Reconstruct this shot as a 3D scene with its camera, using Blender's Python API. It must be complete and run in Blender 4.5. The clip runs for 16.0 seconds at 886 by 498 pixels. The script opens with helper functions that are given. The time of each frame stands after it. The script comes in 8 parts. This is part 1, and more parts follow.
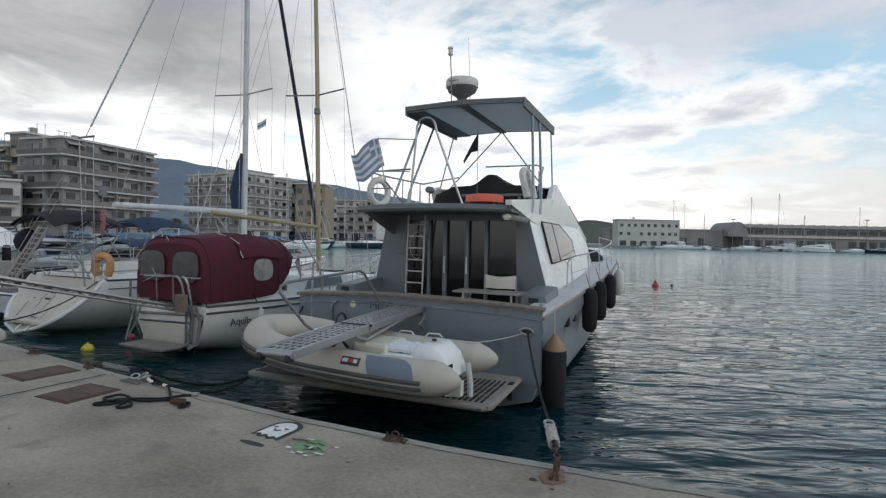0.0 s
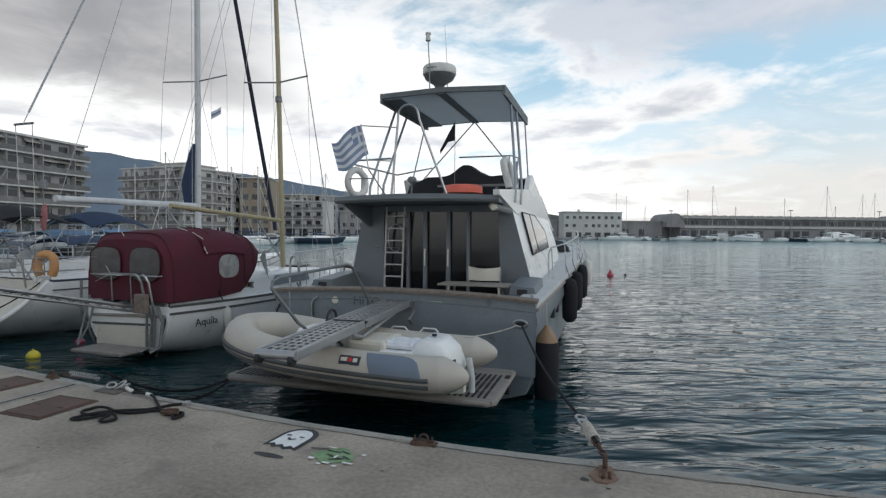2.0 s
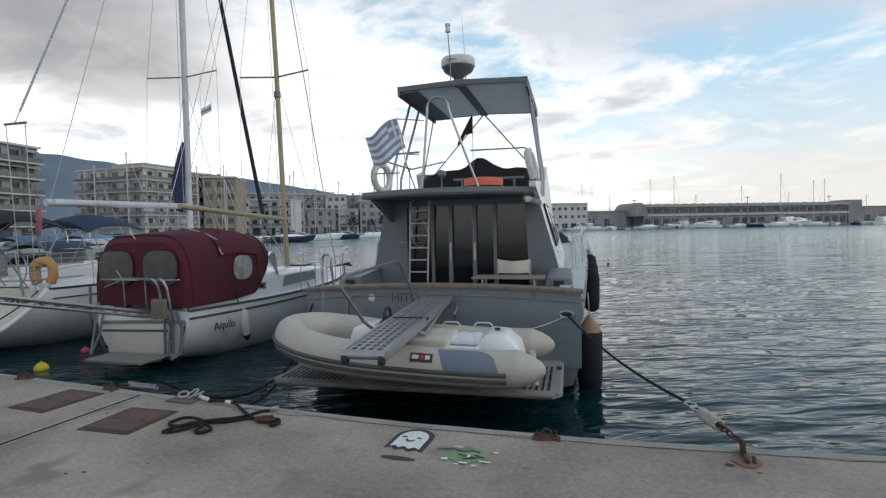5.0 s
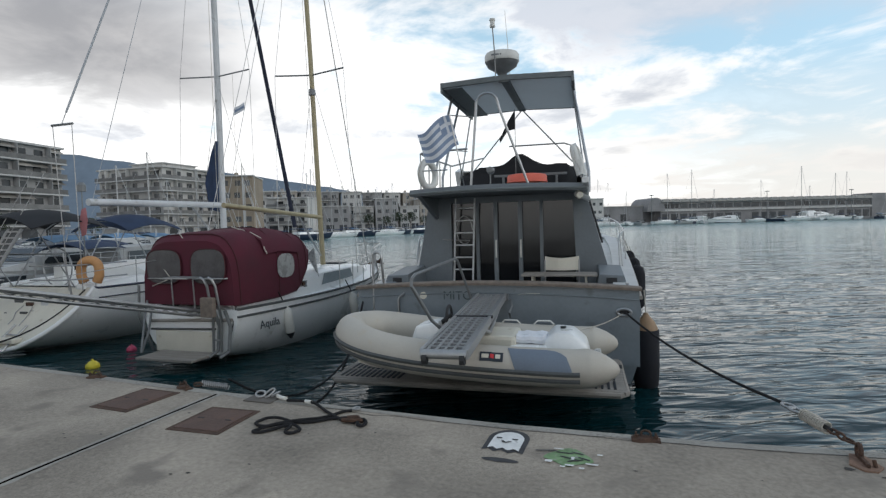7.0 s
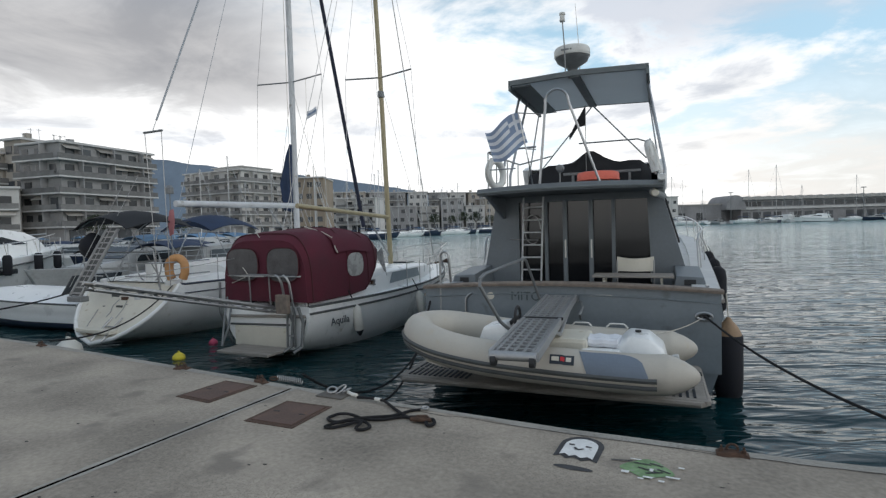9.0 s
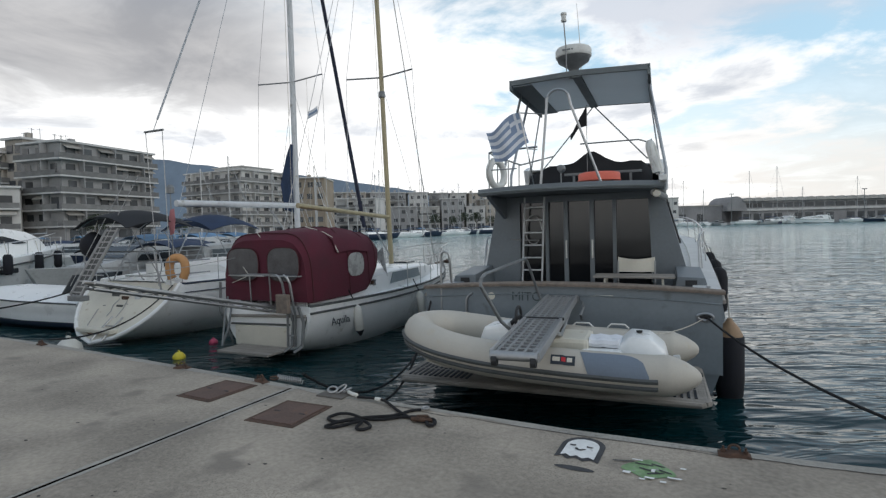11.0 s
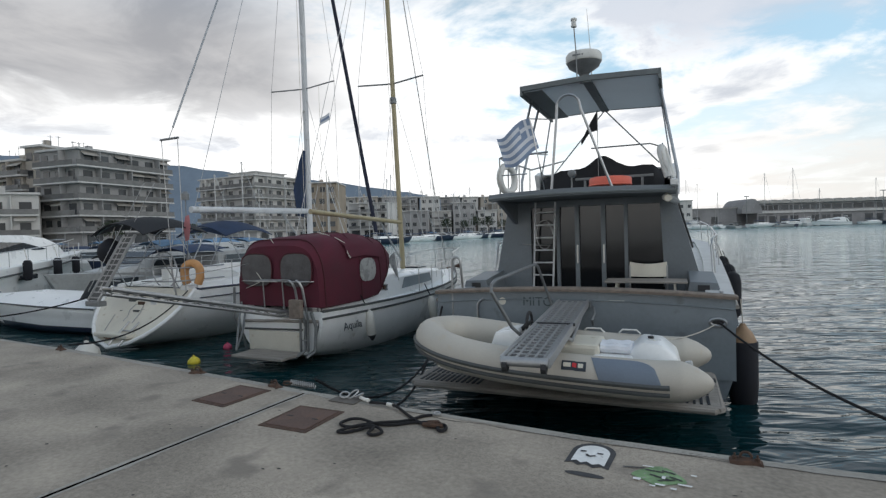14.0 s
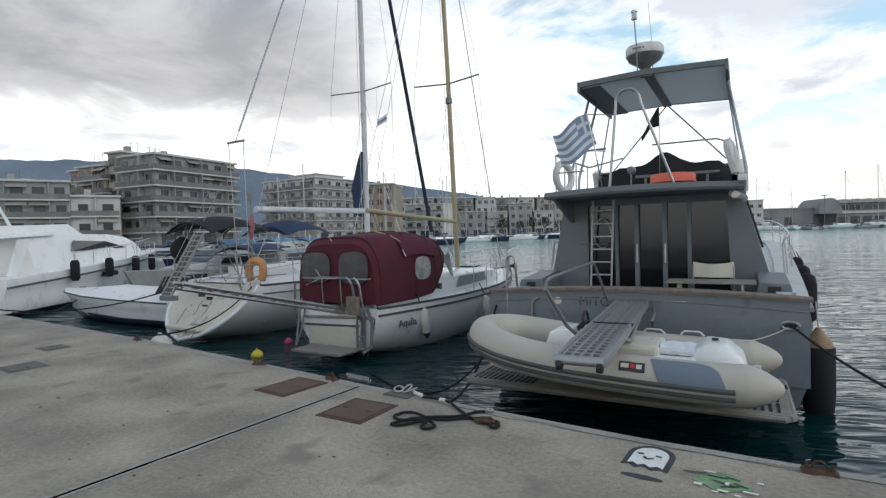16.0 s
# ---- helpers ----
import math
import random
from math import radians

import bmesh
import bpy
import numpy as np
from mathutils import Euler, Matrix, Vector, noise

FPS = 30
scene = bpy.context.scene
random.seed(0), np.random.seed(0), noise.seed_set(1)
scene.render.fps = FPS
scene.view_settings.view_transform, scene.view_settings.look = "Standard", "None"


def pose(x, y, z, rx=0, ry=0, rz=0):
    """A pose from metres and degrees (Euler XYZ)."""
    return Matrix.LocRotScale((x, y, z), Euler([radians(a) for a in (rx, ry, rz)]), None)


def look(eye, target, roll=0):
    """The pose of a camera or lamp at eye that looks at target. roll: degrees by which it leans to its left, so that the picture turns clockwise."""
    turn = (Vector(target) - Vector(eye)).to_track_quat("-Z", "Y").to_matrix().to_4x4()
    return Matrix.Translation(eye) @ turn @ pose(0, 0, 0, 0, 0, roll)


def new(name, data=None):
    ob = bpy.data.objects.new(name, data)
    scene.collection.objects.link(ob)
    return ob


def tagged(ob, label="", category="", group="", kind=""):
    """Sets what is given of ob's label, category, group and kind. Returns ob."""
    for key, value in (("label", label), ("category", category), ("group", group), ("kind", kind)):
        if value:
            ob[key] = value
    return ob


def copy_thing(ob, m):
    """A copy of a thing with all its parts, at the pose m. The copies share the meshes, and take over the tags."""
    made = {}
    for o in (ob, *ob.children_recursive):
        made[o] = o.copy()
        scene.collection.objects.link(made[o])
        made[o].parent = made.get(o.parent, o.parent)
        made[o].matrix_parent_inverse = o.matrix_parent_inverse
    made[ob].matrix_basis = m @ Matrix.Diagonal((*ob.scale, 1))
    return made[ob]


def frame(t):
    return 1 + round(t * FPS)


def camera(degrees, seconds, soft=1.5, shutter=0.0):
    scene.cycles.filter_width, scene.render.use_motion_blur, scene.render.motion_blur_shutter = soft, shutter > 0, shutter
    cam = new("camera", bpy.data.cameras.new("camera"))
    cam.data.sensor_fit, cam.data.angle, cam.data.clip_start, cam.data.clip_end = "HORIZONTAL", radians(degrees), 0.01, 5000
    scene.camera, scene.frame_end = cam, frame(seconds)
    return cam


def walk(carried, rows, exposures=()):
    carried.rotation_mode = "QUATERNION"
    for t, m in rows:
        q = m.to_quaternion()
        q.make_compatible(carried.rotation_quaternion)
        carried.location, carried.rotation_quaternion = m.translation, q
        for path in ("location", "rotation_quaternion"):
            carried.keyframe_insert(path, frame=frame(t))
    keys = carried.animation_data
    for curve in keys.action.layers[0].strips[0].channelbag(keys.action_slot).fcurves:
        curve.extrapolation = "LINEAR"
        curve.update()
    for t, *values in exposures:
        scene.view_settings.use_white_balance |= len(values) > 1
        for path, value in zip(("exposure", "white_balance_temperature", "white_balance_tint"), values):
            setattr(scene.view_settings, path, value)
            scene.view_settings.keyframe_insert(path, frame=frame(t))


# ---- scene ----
cam = camera(79.0, 16.0, soft=1.3)
PATH = [
    (0, (0.075, 0.44, 1.635), (0.009, 2.438, 1.598), 1.2),
    (0.5, (-0.116, 0.474, 1.639), (-0.084, 2.473, 1.589), 0.4),
    (1, (-0.263, 0.527, 1.631), (-0.197, 2.525, 1.571), 0.6),
    (1.5, (-0.4, 0.647, 1.61), (-0.296, 2.644, 1.55), 0.5),
    (2, (-0.54, 0.733, 1.586), (-0.415, 2.728, 1.529), 0.5),
    (2.5, (-0.752, 0.761, 1.583), (-0.584, 2.753, 1.521), 0.3),
    (3, (-0.946, 0.762, 1.569), (-0.74, 2.75, 1.492), -0.6),
    (3.5, (-1.096, 0.804, 1.565), (-0.883, 2.791, 1.492), 0.3),
    (6, (-2.014, 1.014, 1.593), (-1.755, 2.996, 1.511), -2.0),
    (6.5, (-2.159, 1.057, 1.601), (-1.943, 3.043, 1.508), -1.0),
    (7, (-2.223, 1.06, 1.599), (-2.029, 3.048, 1.511), -1.5),
    (7.5, (-2.251, 1.09, 1.583), (-2.183, 3.086, 1.492), -1.4),
    (8, (-2.261, 1.105, 1.583), (-2.279, 3.103, 1.494), -1.4),
    (8.5, (-2.263, 1.113, 1.593), (-2.304, 3.111, 1.505), -1.5),
    (9, (-2.255, 1.116, 1.599), (-2.303, 3.113, 1.516), -1.6),
    (11.5, (-2.263, 1.128, 1.581), (-2.311, 3.126, 1.5), -1.4),
    (12, (-2.264, 1.127, 1.573), (-2.302, 3.125, 1.493), -1.5),
    (12.5, (-2.263, 1.112, 1.578), (-2.311, 3.11, 1.504), -1.4),
    (13, (-2.26, 1.092, 1.588), (-2.316, 3.09, 1.52), -1.4),
    (13.5, (-2.25, 1.054, 1.615), (-2.317, 3.052, 1.566), -1.4),
    (14, (-2.247, 1.085, 1.615), (-2.34, 3.082, 1.55), -1.7),
    (14.5, (-2.208, 1.083, 1.617), (-2.345, 3.077, 1.557), -2.0),
    (15, (-2.195, 1.106, 1.608), (-2.388, 3.096, 1.551), -2.0),
    (15.5, (-2.194, 1.109, 1.582), (-2.439, 3.093, 1.524), -1.8),
    (16, (-2.23, 1.082, 1.572), (-2.528, 3.059, 1.516), -1.6),
]
walk(cam, [(t, look(eye, target, roll)) for t, eye, target, roll in PATH], exposures=((0, -0.08), (3.5, -0.05), (6, 0.03), (12.5, 0.04), (14.5, 0.06), (16, 0.16)))

# ---- world and light: broken overcast, low light from the right ----
SUN_AZ, SUN_EL = radians(112), radians(30)
world = bpy.data.worlds.new("sky")
scene.world = world
world.use_nodes = True
wn, wl = world.node_tree.nodes, world.node_tree.links
wn.clear()


def wnode(kind, **values):
    n = wn.new(kind)
    for key, value in values.items():
        if key in n.inputs:
            n.inputs[key].default_value = value
    return n


def wmath(op, a, b=None):
    n = wn.new("ShaderNodeMath")
    n.operation = op
    for i, v in enumerate((a, b)):
        if v is None:
            continue
        if isinstance(v, (int, float)):
            n.inputs[i].default_value = v
        else:
            wl.new(v, n.inputs[i])
    return n.outputs[0]


def wramp(fac, stops):
    n = wn.new("ShaderNodeValToRGB")
    n.color_ramp.interpolation = "EASE"
    while len(n.color_ramp.elements) < len(stops):
        n.color_ramp.elements.new(0.5)
    for e, (p, c) in zip(n.color_ramp.elements, stops):
        e.position, e.color = p, (*c, 1)
    wl.new(fac, n.inputs[0])
    return n.outputs[0]


def wmix(fac, a, b):
    n = wn.new("ShaderNodeMix")
    n.data_type = "RGBA"
    for sock, v in ((n.inputs[0], fac), (n.inputs[6], a), (n.inputs[7], b)):
        if isinstance(v, (int, float)):
            sock.default_value = v
        elif isinstance(v, tuple):
            sock.default_value = (*v, 1)
        else:
            wl.new(v, sock)
    return n.outputs[2]


nishita = wn.new("ShaderNodeTexSky")
nishita.sky_type, nishita.sun_disc = "NISHITA", False
nishita.sun_elevation, nishita.sun_rotation = SUN_EL, SUN_AZ
sky_gain = wn.new("ShaderNodeVectorMath")
sky_gain.operation = "SCALE"
sky_gain.inputs[3].default_value = 0.13
wl.new(nishita.outputs[0], sky_gain.inputs[0])
coord = wn.new("ShaderNodeTexCoord")
axes = wn.new("ShaderNodeSeparateXYZ")
wl.new(coord.outputs["Generated"], axes.inputs[0])
height = wmath("MAXIMUM", axes.outputs[2], 0.0)
depth = wmath("ADD", height, 0.16)
flat = wn.new("ShaderNodeCombineXYZ")
wl.new(wmath("DIVIDE", axes.outputs[0], depth), flat.inputs[0])
wl.new(wmath("DIVIDE", axes.outputs[1], depth), flat.inputs[1])
flat.inputs[2].default_value = 3.7


def wnoise(scale, detail, rough, shift):
    m = wn.new("ShaderNodeMapping")
    m.inputs[1].default_value = shift
    wl.new(flat.outputs[0], m.inputs[0])
    n = wnode("ShaderNodeTexNoise", Scale=scale, Detail=detail, Roughness=rough)
    n.inputs["Distortion"].default_value = 0.35
    wl.new(m.outputs[0], n.inputs["Vector"])
    return n.outputs[0]


big = wnoise(0.62, 6, 0.52, (0.3, 0.9, 0))
streak = wnoise(1.9, 9, 0.60, (4.1, 2.2, 0))
puff = wmath("ADD", wmath("ADD", wmath("MULTIPLY", streak, 0.62), wmath("MULTIPLY", big, 0.5)), wmath("MULTIPLY", axes.outputs[0], -0.14))
# blue gaps, white cloud, grey-violet undersides
cover = wramp(puff, [(0.44, (0, 0, 0)), (0.56, (1, 1, 1))])
blue = wmix(0.6, sky_gain.outputs[0], (0.52, 0.78, 0.93))
cloud = wramp(wmath("ADD", wmath("MULTIPLY", big, 0.75), wmath("MULTIPLY", streak, 0.32)), [(0.45, (1.02, 1.02, 1.02)), (0.57, (0.95, 0.96, 0.97)), (0.65, (0.50, 0.55, 0.63)), (0.78, (0.31, 0.37, 0.47))])
broken = wmix(cover, blue, cloud)
# heavy grey bank to the west, with a ragged lower edge
edge = wmath("ADD", height, wmath("ADD", wmath("MULTIPLY", wmath("SUBTRACT", streak, 0.5), 0.20), wmath("MULTIPLY", wmath("SUBTRACT", big, 0.5), 0.16)))
bank = wmath("MULTIPLY", wramp(edge, [(0.175, (0, 0, 0)), (0.235, (1, 1, 1))]), wramp(wmath("ADD", wmath("MULTIPLY", axes.outputs[0], -1.0), wmath("MULTIPLY", big, 0.5)), [(0.36, (0, 0, 0)), (0.64, (1, 1, 1))]))
bank_tone = wramp(streak, [(0.35, (0.35, 0.355, 0.375)), (0.72, (0.56, 0.555, 0.56))])
layered = wmix(bank, broken, bank_tone)
# thinner grey-violet streaks to the east
veil = wmath("MULTIPLY", wramp(edge, [(0.25, (0, 0, 0)), (0.33, (0.8, 0.8, 0.8))]), wramp(wmath("ADD", axes.outputs[0], wmath("MULTIPLY", wmath("SUBTRACT", streak, 0.5), 1.2)), [(0.20, (0, 0, 0)), (0.36, (1, 1, 1))]))
layered = wmix(veil, layered, (0.56, 0.60, 0.68))
# darker cloud deck overhead and behind
deck = wramp(height, [(0.30, (0, 0, 0)), (0.52, (1, 1, 1))])
layered = wmix(deck, layered, wmix(wramp(streak, [(0.40, (0, 0, 0)), (0.62, (1, 1, 1))]), (0.22, 0.29, 0.38), (0.47, 0.56, 0.66)))
haze = wramp(height, [(0.0, (1, 1, 1)), (0.07, (0.88, 0.88, 0.88)), (0.17, (0.35, 0.35, 0.35)), (0.27, (0, 0, 0))])
low_sky = wmix(wramp(streak, [(0.50, (0, 0, 0)), (0.66, (1, 1, 1))]), (1.12, 1.12, 1.10), (0.88, 0.89, 0.92))
low_sky = wmix(wramp(wmath("ADD", axes.outputs[0], wmath("MULTIPLY", wmath("SUBTRACT", streak, 0.5), 0.9)), [(0.26, (0, 0, 0)), (0.60, (1, 1, 1))]), low_sky, (0.80, 0.775, 0.74))
whole = wmix(haze, layered, low_sky)
back = wn.new("ShaderNodeBackground")
back.inputs[1].default_value = 1.12
wl.new(whole, back.inputs[0])
wl.new(back.outputs[0], wn.new("ShaderNodeOutputWorld").inputs[0])

sun = new("sun", bpy.data.lights.new("sun", "SUN"))
sun.data.energy, sun.data.angle, sun.data.color = 0.55, radians(40), (1.0, 0.95, 0.88)
sun.matrix_world = look((math.sin(SUN_AZ) * math.cos(SUN_EL) * 50, math.cos(SUN_AZ) * math.cos(SUN_EL) * 50, math.sin(SUN_EL) * 50), (0, 0, 0))

# ---- materials ----
def material(name, base, rough=0.6, metal=0.0, vary=0.25, scale=3.0, fine=40.0, bump=0.15, dirt=None, dirt_at=0.62, stretch=(1, 1, 1), coat=0.0, spread=0.0, emit=None):
    """Base colour with broad and fine variation, stains, and a fine relief, at real size in object space."""
    m = bpy.data.materials.new(name)
    m.use_nodes = True
    n, l = m.node_tree.nodes, m.node_tree.links
    b = n["Principled BSDF"]
    b.inputs["Metallic"].default_value = metal
    b.inputs["Coat Weight"].default_value = coat
    tc = n.new("ShaderNodeTexCoord")
    mp = n.new("ShaderNodeMapping")
    mp.inputs[3].default_value = stretch
    l.new(tc.outputs["Object"], mp.inputs[0])

    def noise_at(s, detail):
        t = n.new("ShaderNodeTexNoise")
        t.inputs["Scale"].default_value, t.inputs["Detail"].default_value = s, detail
        l.new(mp.outputs[0], t.inputs["Vector"])
        return t.outputs[0]

    broad, grain = noise_at(scale, 5), noise_at(fine, 4)
    mixed = n.new("ShaderNodeMath")
    mixed.operation = "MULTIPLY_ADD"
    l.new(grain, mixed.inputs[0])
    mixed.inputs[1].default_value = 0.45
    l.new(broad, mixed.inputs[2])
    value = n.new("ShaderNodeMapRange")
    value.inputs[1].default_value, value.inputs[2].default_value = 0.45, 1.0
    value.inputs[3].default_value, value.inputs[4].default_value = 1 - vary, 1 + vary
    l.new(mixed.outputs[0], value.inputs[0])
    tone = n.new("ShaderNodeVectorMath")
    tone.operation = "SCALE"
    tone.inputs[0].default_value = base
    l.new(value.outputs[0], tone.inputs[3])
    colour = tone.outputs[0]
    if spread:
        info = n.new("ShaderNodeObjectInfo")
        rng = n.new("ShaderNodeMapRange")
        rng.inputs[3].default_value, rng.inputs[4].default_value = 1 - spread, 1 + spread
        l.new(info.outputs["Random"], rng.inputs[0])
        sc = n.new("ShaderNodeVectorMath")
        sc.operation = "SCALE"
        l.new(colour, sc.inputs[0])
        l.new(rng.outputs[0], sc.inputs[3])
        colour = sc.outputs[0]
    if dirt:
        spots = noise_at(scale * 2.3 + 0.37, 8)
        ramp = n.new("ShaderNodeMapRange")
        ramp.inputs[1].default_value, ramp.inputs[2].default_value = dirt_at, dirt_at + 0.12
        l.new(spots, ramp.inputs[0])
        mix = n.new("ShaderNodeMix")
        mix.data_type = "RGBA"
        l.new(ramp.outputs[0], mix.inputs[0])
        l.new(colour, mix.inputs[6])
        mix.inputs[7].default_value = (*dirt, 1)
        colour = mix.outputs[2]
    l.new(colour, b.inputs["Base Color"])
    r = n.new("ShaderNodeMapRange")
    r.inputs[3].default_value, r.inputs[4].default_value = max(0.02, rough - 0.12), min(1, rough + 0.12)
    l.new(broad, r.inputs[0])
    l.new(r.outputs[0], b.inputs["Roughness"])
    if bump:
        bp = n.new("ShaderNodeBump")
        bp.inputs["Strength"].default_value, bp.inputs["Distance"].default_value = bump, 0.01
        l.new(grain, bp.inputs["Height"])
        l.new(bp.outputs[0], b.inputs["Normal"])
    return m


def pane_material(name, tint, rough=0.06):
    """Dark tinted glazing with a clear outer gloss."""
    m = material(name, tint, rough, vary=0.1, bump=0.0)
    m.node_tree.nodes["Principled BSDF"].inputs["IOR"].default_value = 1.5
    return m


def water_material():
    m = bpy.data.materials.new("sea_water")
    m.use_nodes = True
    n, l = m.node_tree.nodes, m.node_tree.links
    b = n["Principled BSDF"]
    b.inputs["Base Color"].default_value = (0.003, 0.040, 0.048, 1)
    b.inputs["Roughness"].default_value, b.inputs["IOR"].default_value = 0.05, 1.33
    tc = n.new("ShaderNodeTexCoord")
    far = n.new("ShaderNodeVectorMath")
    far.operation = "LENGTH"
    l.new(tc.outputs["Object"], far.inputs[0])
    previous = None
    for scale, detail, strength, dist, turn, stretch in ((0.05, 2, 0.5, 0.4, 10, (1, 1.8, 1)), (0.19, 2, 0.6, 0.22, -24, (1, 2.0, 1)), (0.50, 2, 0.8, 0.15, 12, (1, 3.0, 1)), (1.15, 2, 0.8, 0.065, -10, (1, 3.0, 1)), (3.6, 2, 0.4, 0.010, 16, (1, 2.0, 1))):
        mp = n.new("ShaderNodeMapping")
        mp.inputs[2].default_value = (0, 0, radians(turn))
        mp.inputs[3].default_value = stretch
        l.new(tc.outputs["Object"], mp.inputs[0])
        t = n.new("ShaderNodeTexNoise")
        t.inputs["Scale"].default_value, t.inputs["Detail"].default_value, t.inputs["Distortion"].default_value = scale, detail, 0.6
        l.new(mp.outputs[0], t.inputs["Vector"])
        bp = n.new("ShaderNodeBump")
        bp.inputs["Strength"].default_value, bp.inputs["Distance"].default_value = strength, dist
        l.new(t.outputs[0], bp.inputs["Height"])
        calm = n.new("ShaderNodeMapRange")
        calm.inputs[1].default_value, calm.inputs[2].default_value = 8, 100
        calm.inputs[3].default_value, calm.inputs[4].default_value = strength, strength * (0.28 if scale > 0.3 else 0.8)
        l.new(far.outputs["Value"], calm.inputs[0])
        l.new(calm.outputs[0], bp.inputs["Strength"])
        if previous:
            l.new(previous, bp.inputs["Normal"])
        previous = bp.outputs[0]
    # open water is ruffled by the wind, the berths are sheltered
    ruffle = n.new("ShaderNodeMapRange")
    ruffle.inputs[1].default_value, ruffle.inputs[2].default_value = 12, 150
    ruffle.inputs[3].default_value, ruffle.inputs[4].default_value = 0.04, 0.16
    l.new(far.outputs["Value"], ruffle.inputs[0])
    l.new(ruffle.outputs[0], b.inputs["Roughness"])
    # the open harbour is painted paler than the berths, standing in for reflected sky
    painted_sheen = n.new("ShaderNodeMapRange")
    painted_sheen.inputs[1].default_value, painted_sheen.inputs[2].default_value = 10, 75
    l.new(far.outputs["Value"], painted_sheen.inputs[0])
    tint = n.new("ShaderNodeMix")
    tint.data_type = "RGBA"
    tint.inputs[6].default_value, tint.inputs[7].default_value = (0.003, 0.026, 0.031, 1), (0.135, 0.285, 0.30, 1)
    l.new(painted_sheen.outputs[0], tint.inputs[0])
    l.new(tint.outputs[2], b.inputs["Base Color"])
    l.new(previous, b.inputs["Normal"])
    return m


CONCRETE = material("quay_concrete", (0.318, 0.276, 0.226), 0.85, vary=0.5, scale=0.9, fine=26, bump=0.8, dirt=(0.232, 0.203, 0.17), dirt_at=0.57)
CONCRETE_EDGE = material("quay_edge_concrete", (0.315, 0.296, 0.262), 0.85, vary=0.25, scale=2.0, fine=30, bump=0.6, dirt=(0.25, 0.23, 0.20))


def add_grit(m, dark, grain, patch, amount):
    """Dark exposed aggregate, denser in worn patches."""
    n, l = m.node_tree.nodes, m.node_tree.links
    tc = n.new("ShaderNodeTexCoord")
    facs = []
    for scale, detail, lo, hi, floor in ((grain, 3, 0.50, 0.64, 0.0), (patch, 5, 0.46, 0.60, 0.12)):
        t, r = n.new("ShaderNodeTexNoise"), n.new("ShaderNodeMapRange")
        t.inputs["Scale"].default_value, t.inputs["Detail"].default_value = scale, detail
        l.new(tc.outputs["Object"], t.inputs["Vector"])
        r.inputs[1].default_value, r.inputs[2].default_value, r.inputs[3].default_value = lo, hi, floor
        l.new(t.outputs[0], r.inputs[0])
        facs.append(r.outputs[0])
    mul, gain, mix = n.new("ShaderNodeMath"), n.new("ShaderNodeMath"), n.new("ShaderNodeMix")
    mul.operation = gain.operation = "MULTIPLY"
    l.new(facs[0], mul.inputs[0])
    l.new(facs[1], mul.inputs[1])
    l.new(mul.outputs[0], gain.inputs[0])
    gain.inputs[1].default_value = amount
    mix.data_type = "RGBA"
    base = n["Principled BSDF"].inputs["Base Color"]
    l.new(gain.outputs[0], mix.inputs[0])
    l.new(base.links[0].from_socket, mix.inputs[6])
    mix.inputs[7].default_value = (*dark, 1)
    l.new(mix.outputs[2], base)


add_grit(CONCRETE, (0.12, 0.105, 0.088), 70, 0.75, 0.42)
add_grit(CONCRETE_EDGE, (0.11, 0.10, 0.085), 40, 1.5, 0.5)
WET_WALL = material("weedy_quay_wall", (0.07, 0.075, 0.065), 0.7, vary=0.4, scale=2, bump=0.6)
MAROON_SEAM = material("dark_maroon_seam", (0.055, 0.008, 0.013), 0.85, vary=0.2)
JOINT = material("dark_joint", (0.055, 0.05, 0.045), 0.9, vary=0.4)
RUST = material("rust_plate", (0.108, 0.066, 0.052), 0.8, vary=0.3, scale=4, fine=60, bump=0.4, dirt=(0.15, 0.08, 0.05), dirt_at=0.60)
RUST_IRON = material("rusty_iron", (0.075, 0.042, 0.028), 0.85, vary=0.5, scale=12, fine=80, bump=0.6)
RUST_STAIN = material("rust_stain", (0.22, 0.135, 0.095), 0.9, vary=0.4, scale=9)
DULL_PLATE = material("dull_steel_plate", (0.115, 0.103, 0.09), 0.75, vary=0.3, scale=6, fine=50)
PAINT_WHITE = material("white_road_paint", (0.74, 0.74, 0.72), 0.8, vary=0.12, scale=9, dirt=(0.45, 0.44, 0.42), dirt_at=0.64)
PAINT_BLACK = material("faded_black_paint", (0.055, 0.055, 0.058), 0.85, vary=0.4, scale=12, dirt=(0.2, 0.19, 0.18), dirt_at=0.64)
PAINT_GREEN = material("faded_green_paint", (0.19, 0.30, 0.15), 0.85, vary=0.35, scale=12, dirt=(0.3, 0.31, 0.27), dirt_at=0.58)
ROPE_BLACK = material("black_rope", (0.010, 0.010, 0.012), 0.9, vary=0.5, scale=30, fine=240, bump=1.0)
ROPE_PALE = material("pale_rope", (0.55, 0.52, 0.46), 0.9, vary=0.3, scale=30, fine=240, bump=1.0)
GALV = material("galvanised_steel", (0.42, 0.42, 0.42), 0.5, metal=0.8, vary=0.3, scale=14)
HULL_GREY = material("grey_hull_paint", (0.182, 0.212, 0.234), 0.38, vary=0.14, scale=1.4, fine=18, bump=0.06, dirt=(0.115, 0.13, 0.14), dirt_at=0.62)
CABIN_GREY = material("grey_cabin_paint", (0.155, 0.178, 0.196), 0.5, vary=0.14, scale=1.6, fine=20, bump=0.08, dirt=(0.17, 0.185, 0.19), dirt_at=0.66)
BOOT = material("dark_antifouling", (0.012, 0.016, 0.022), 0.6, vary=0.3)
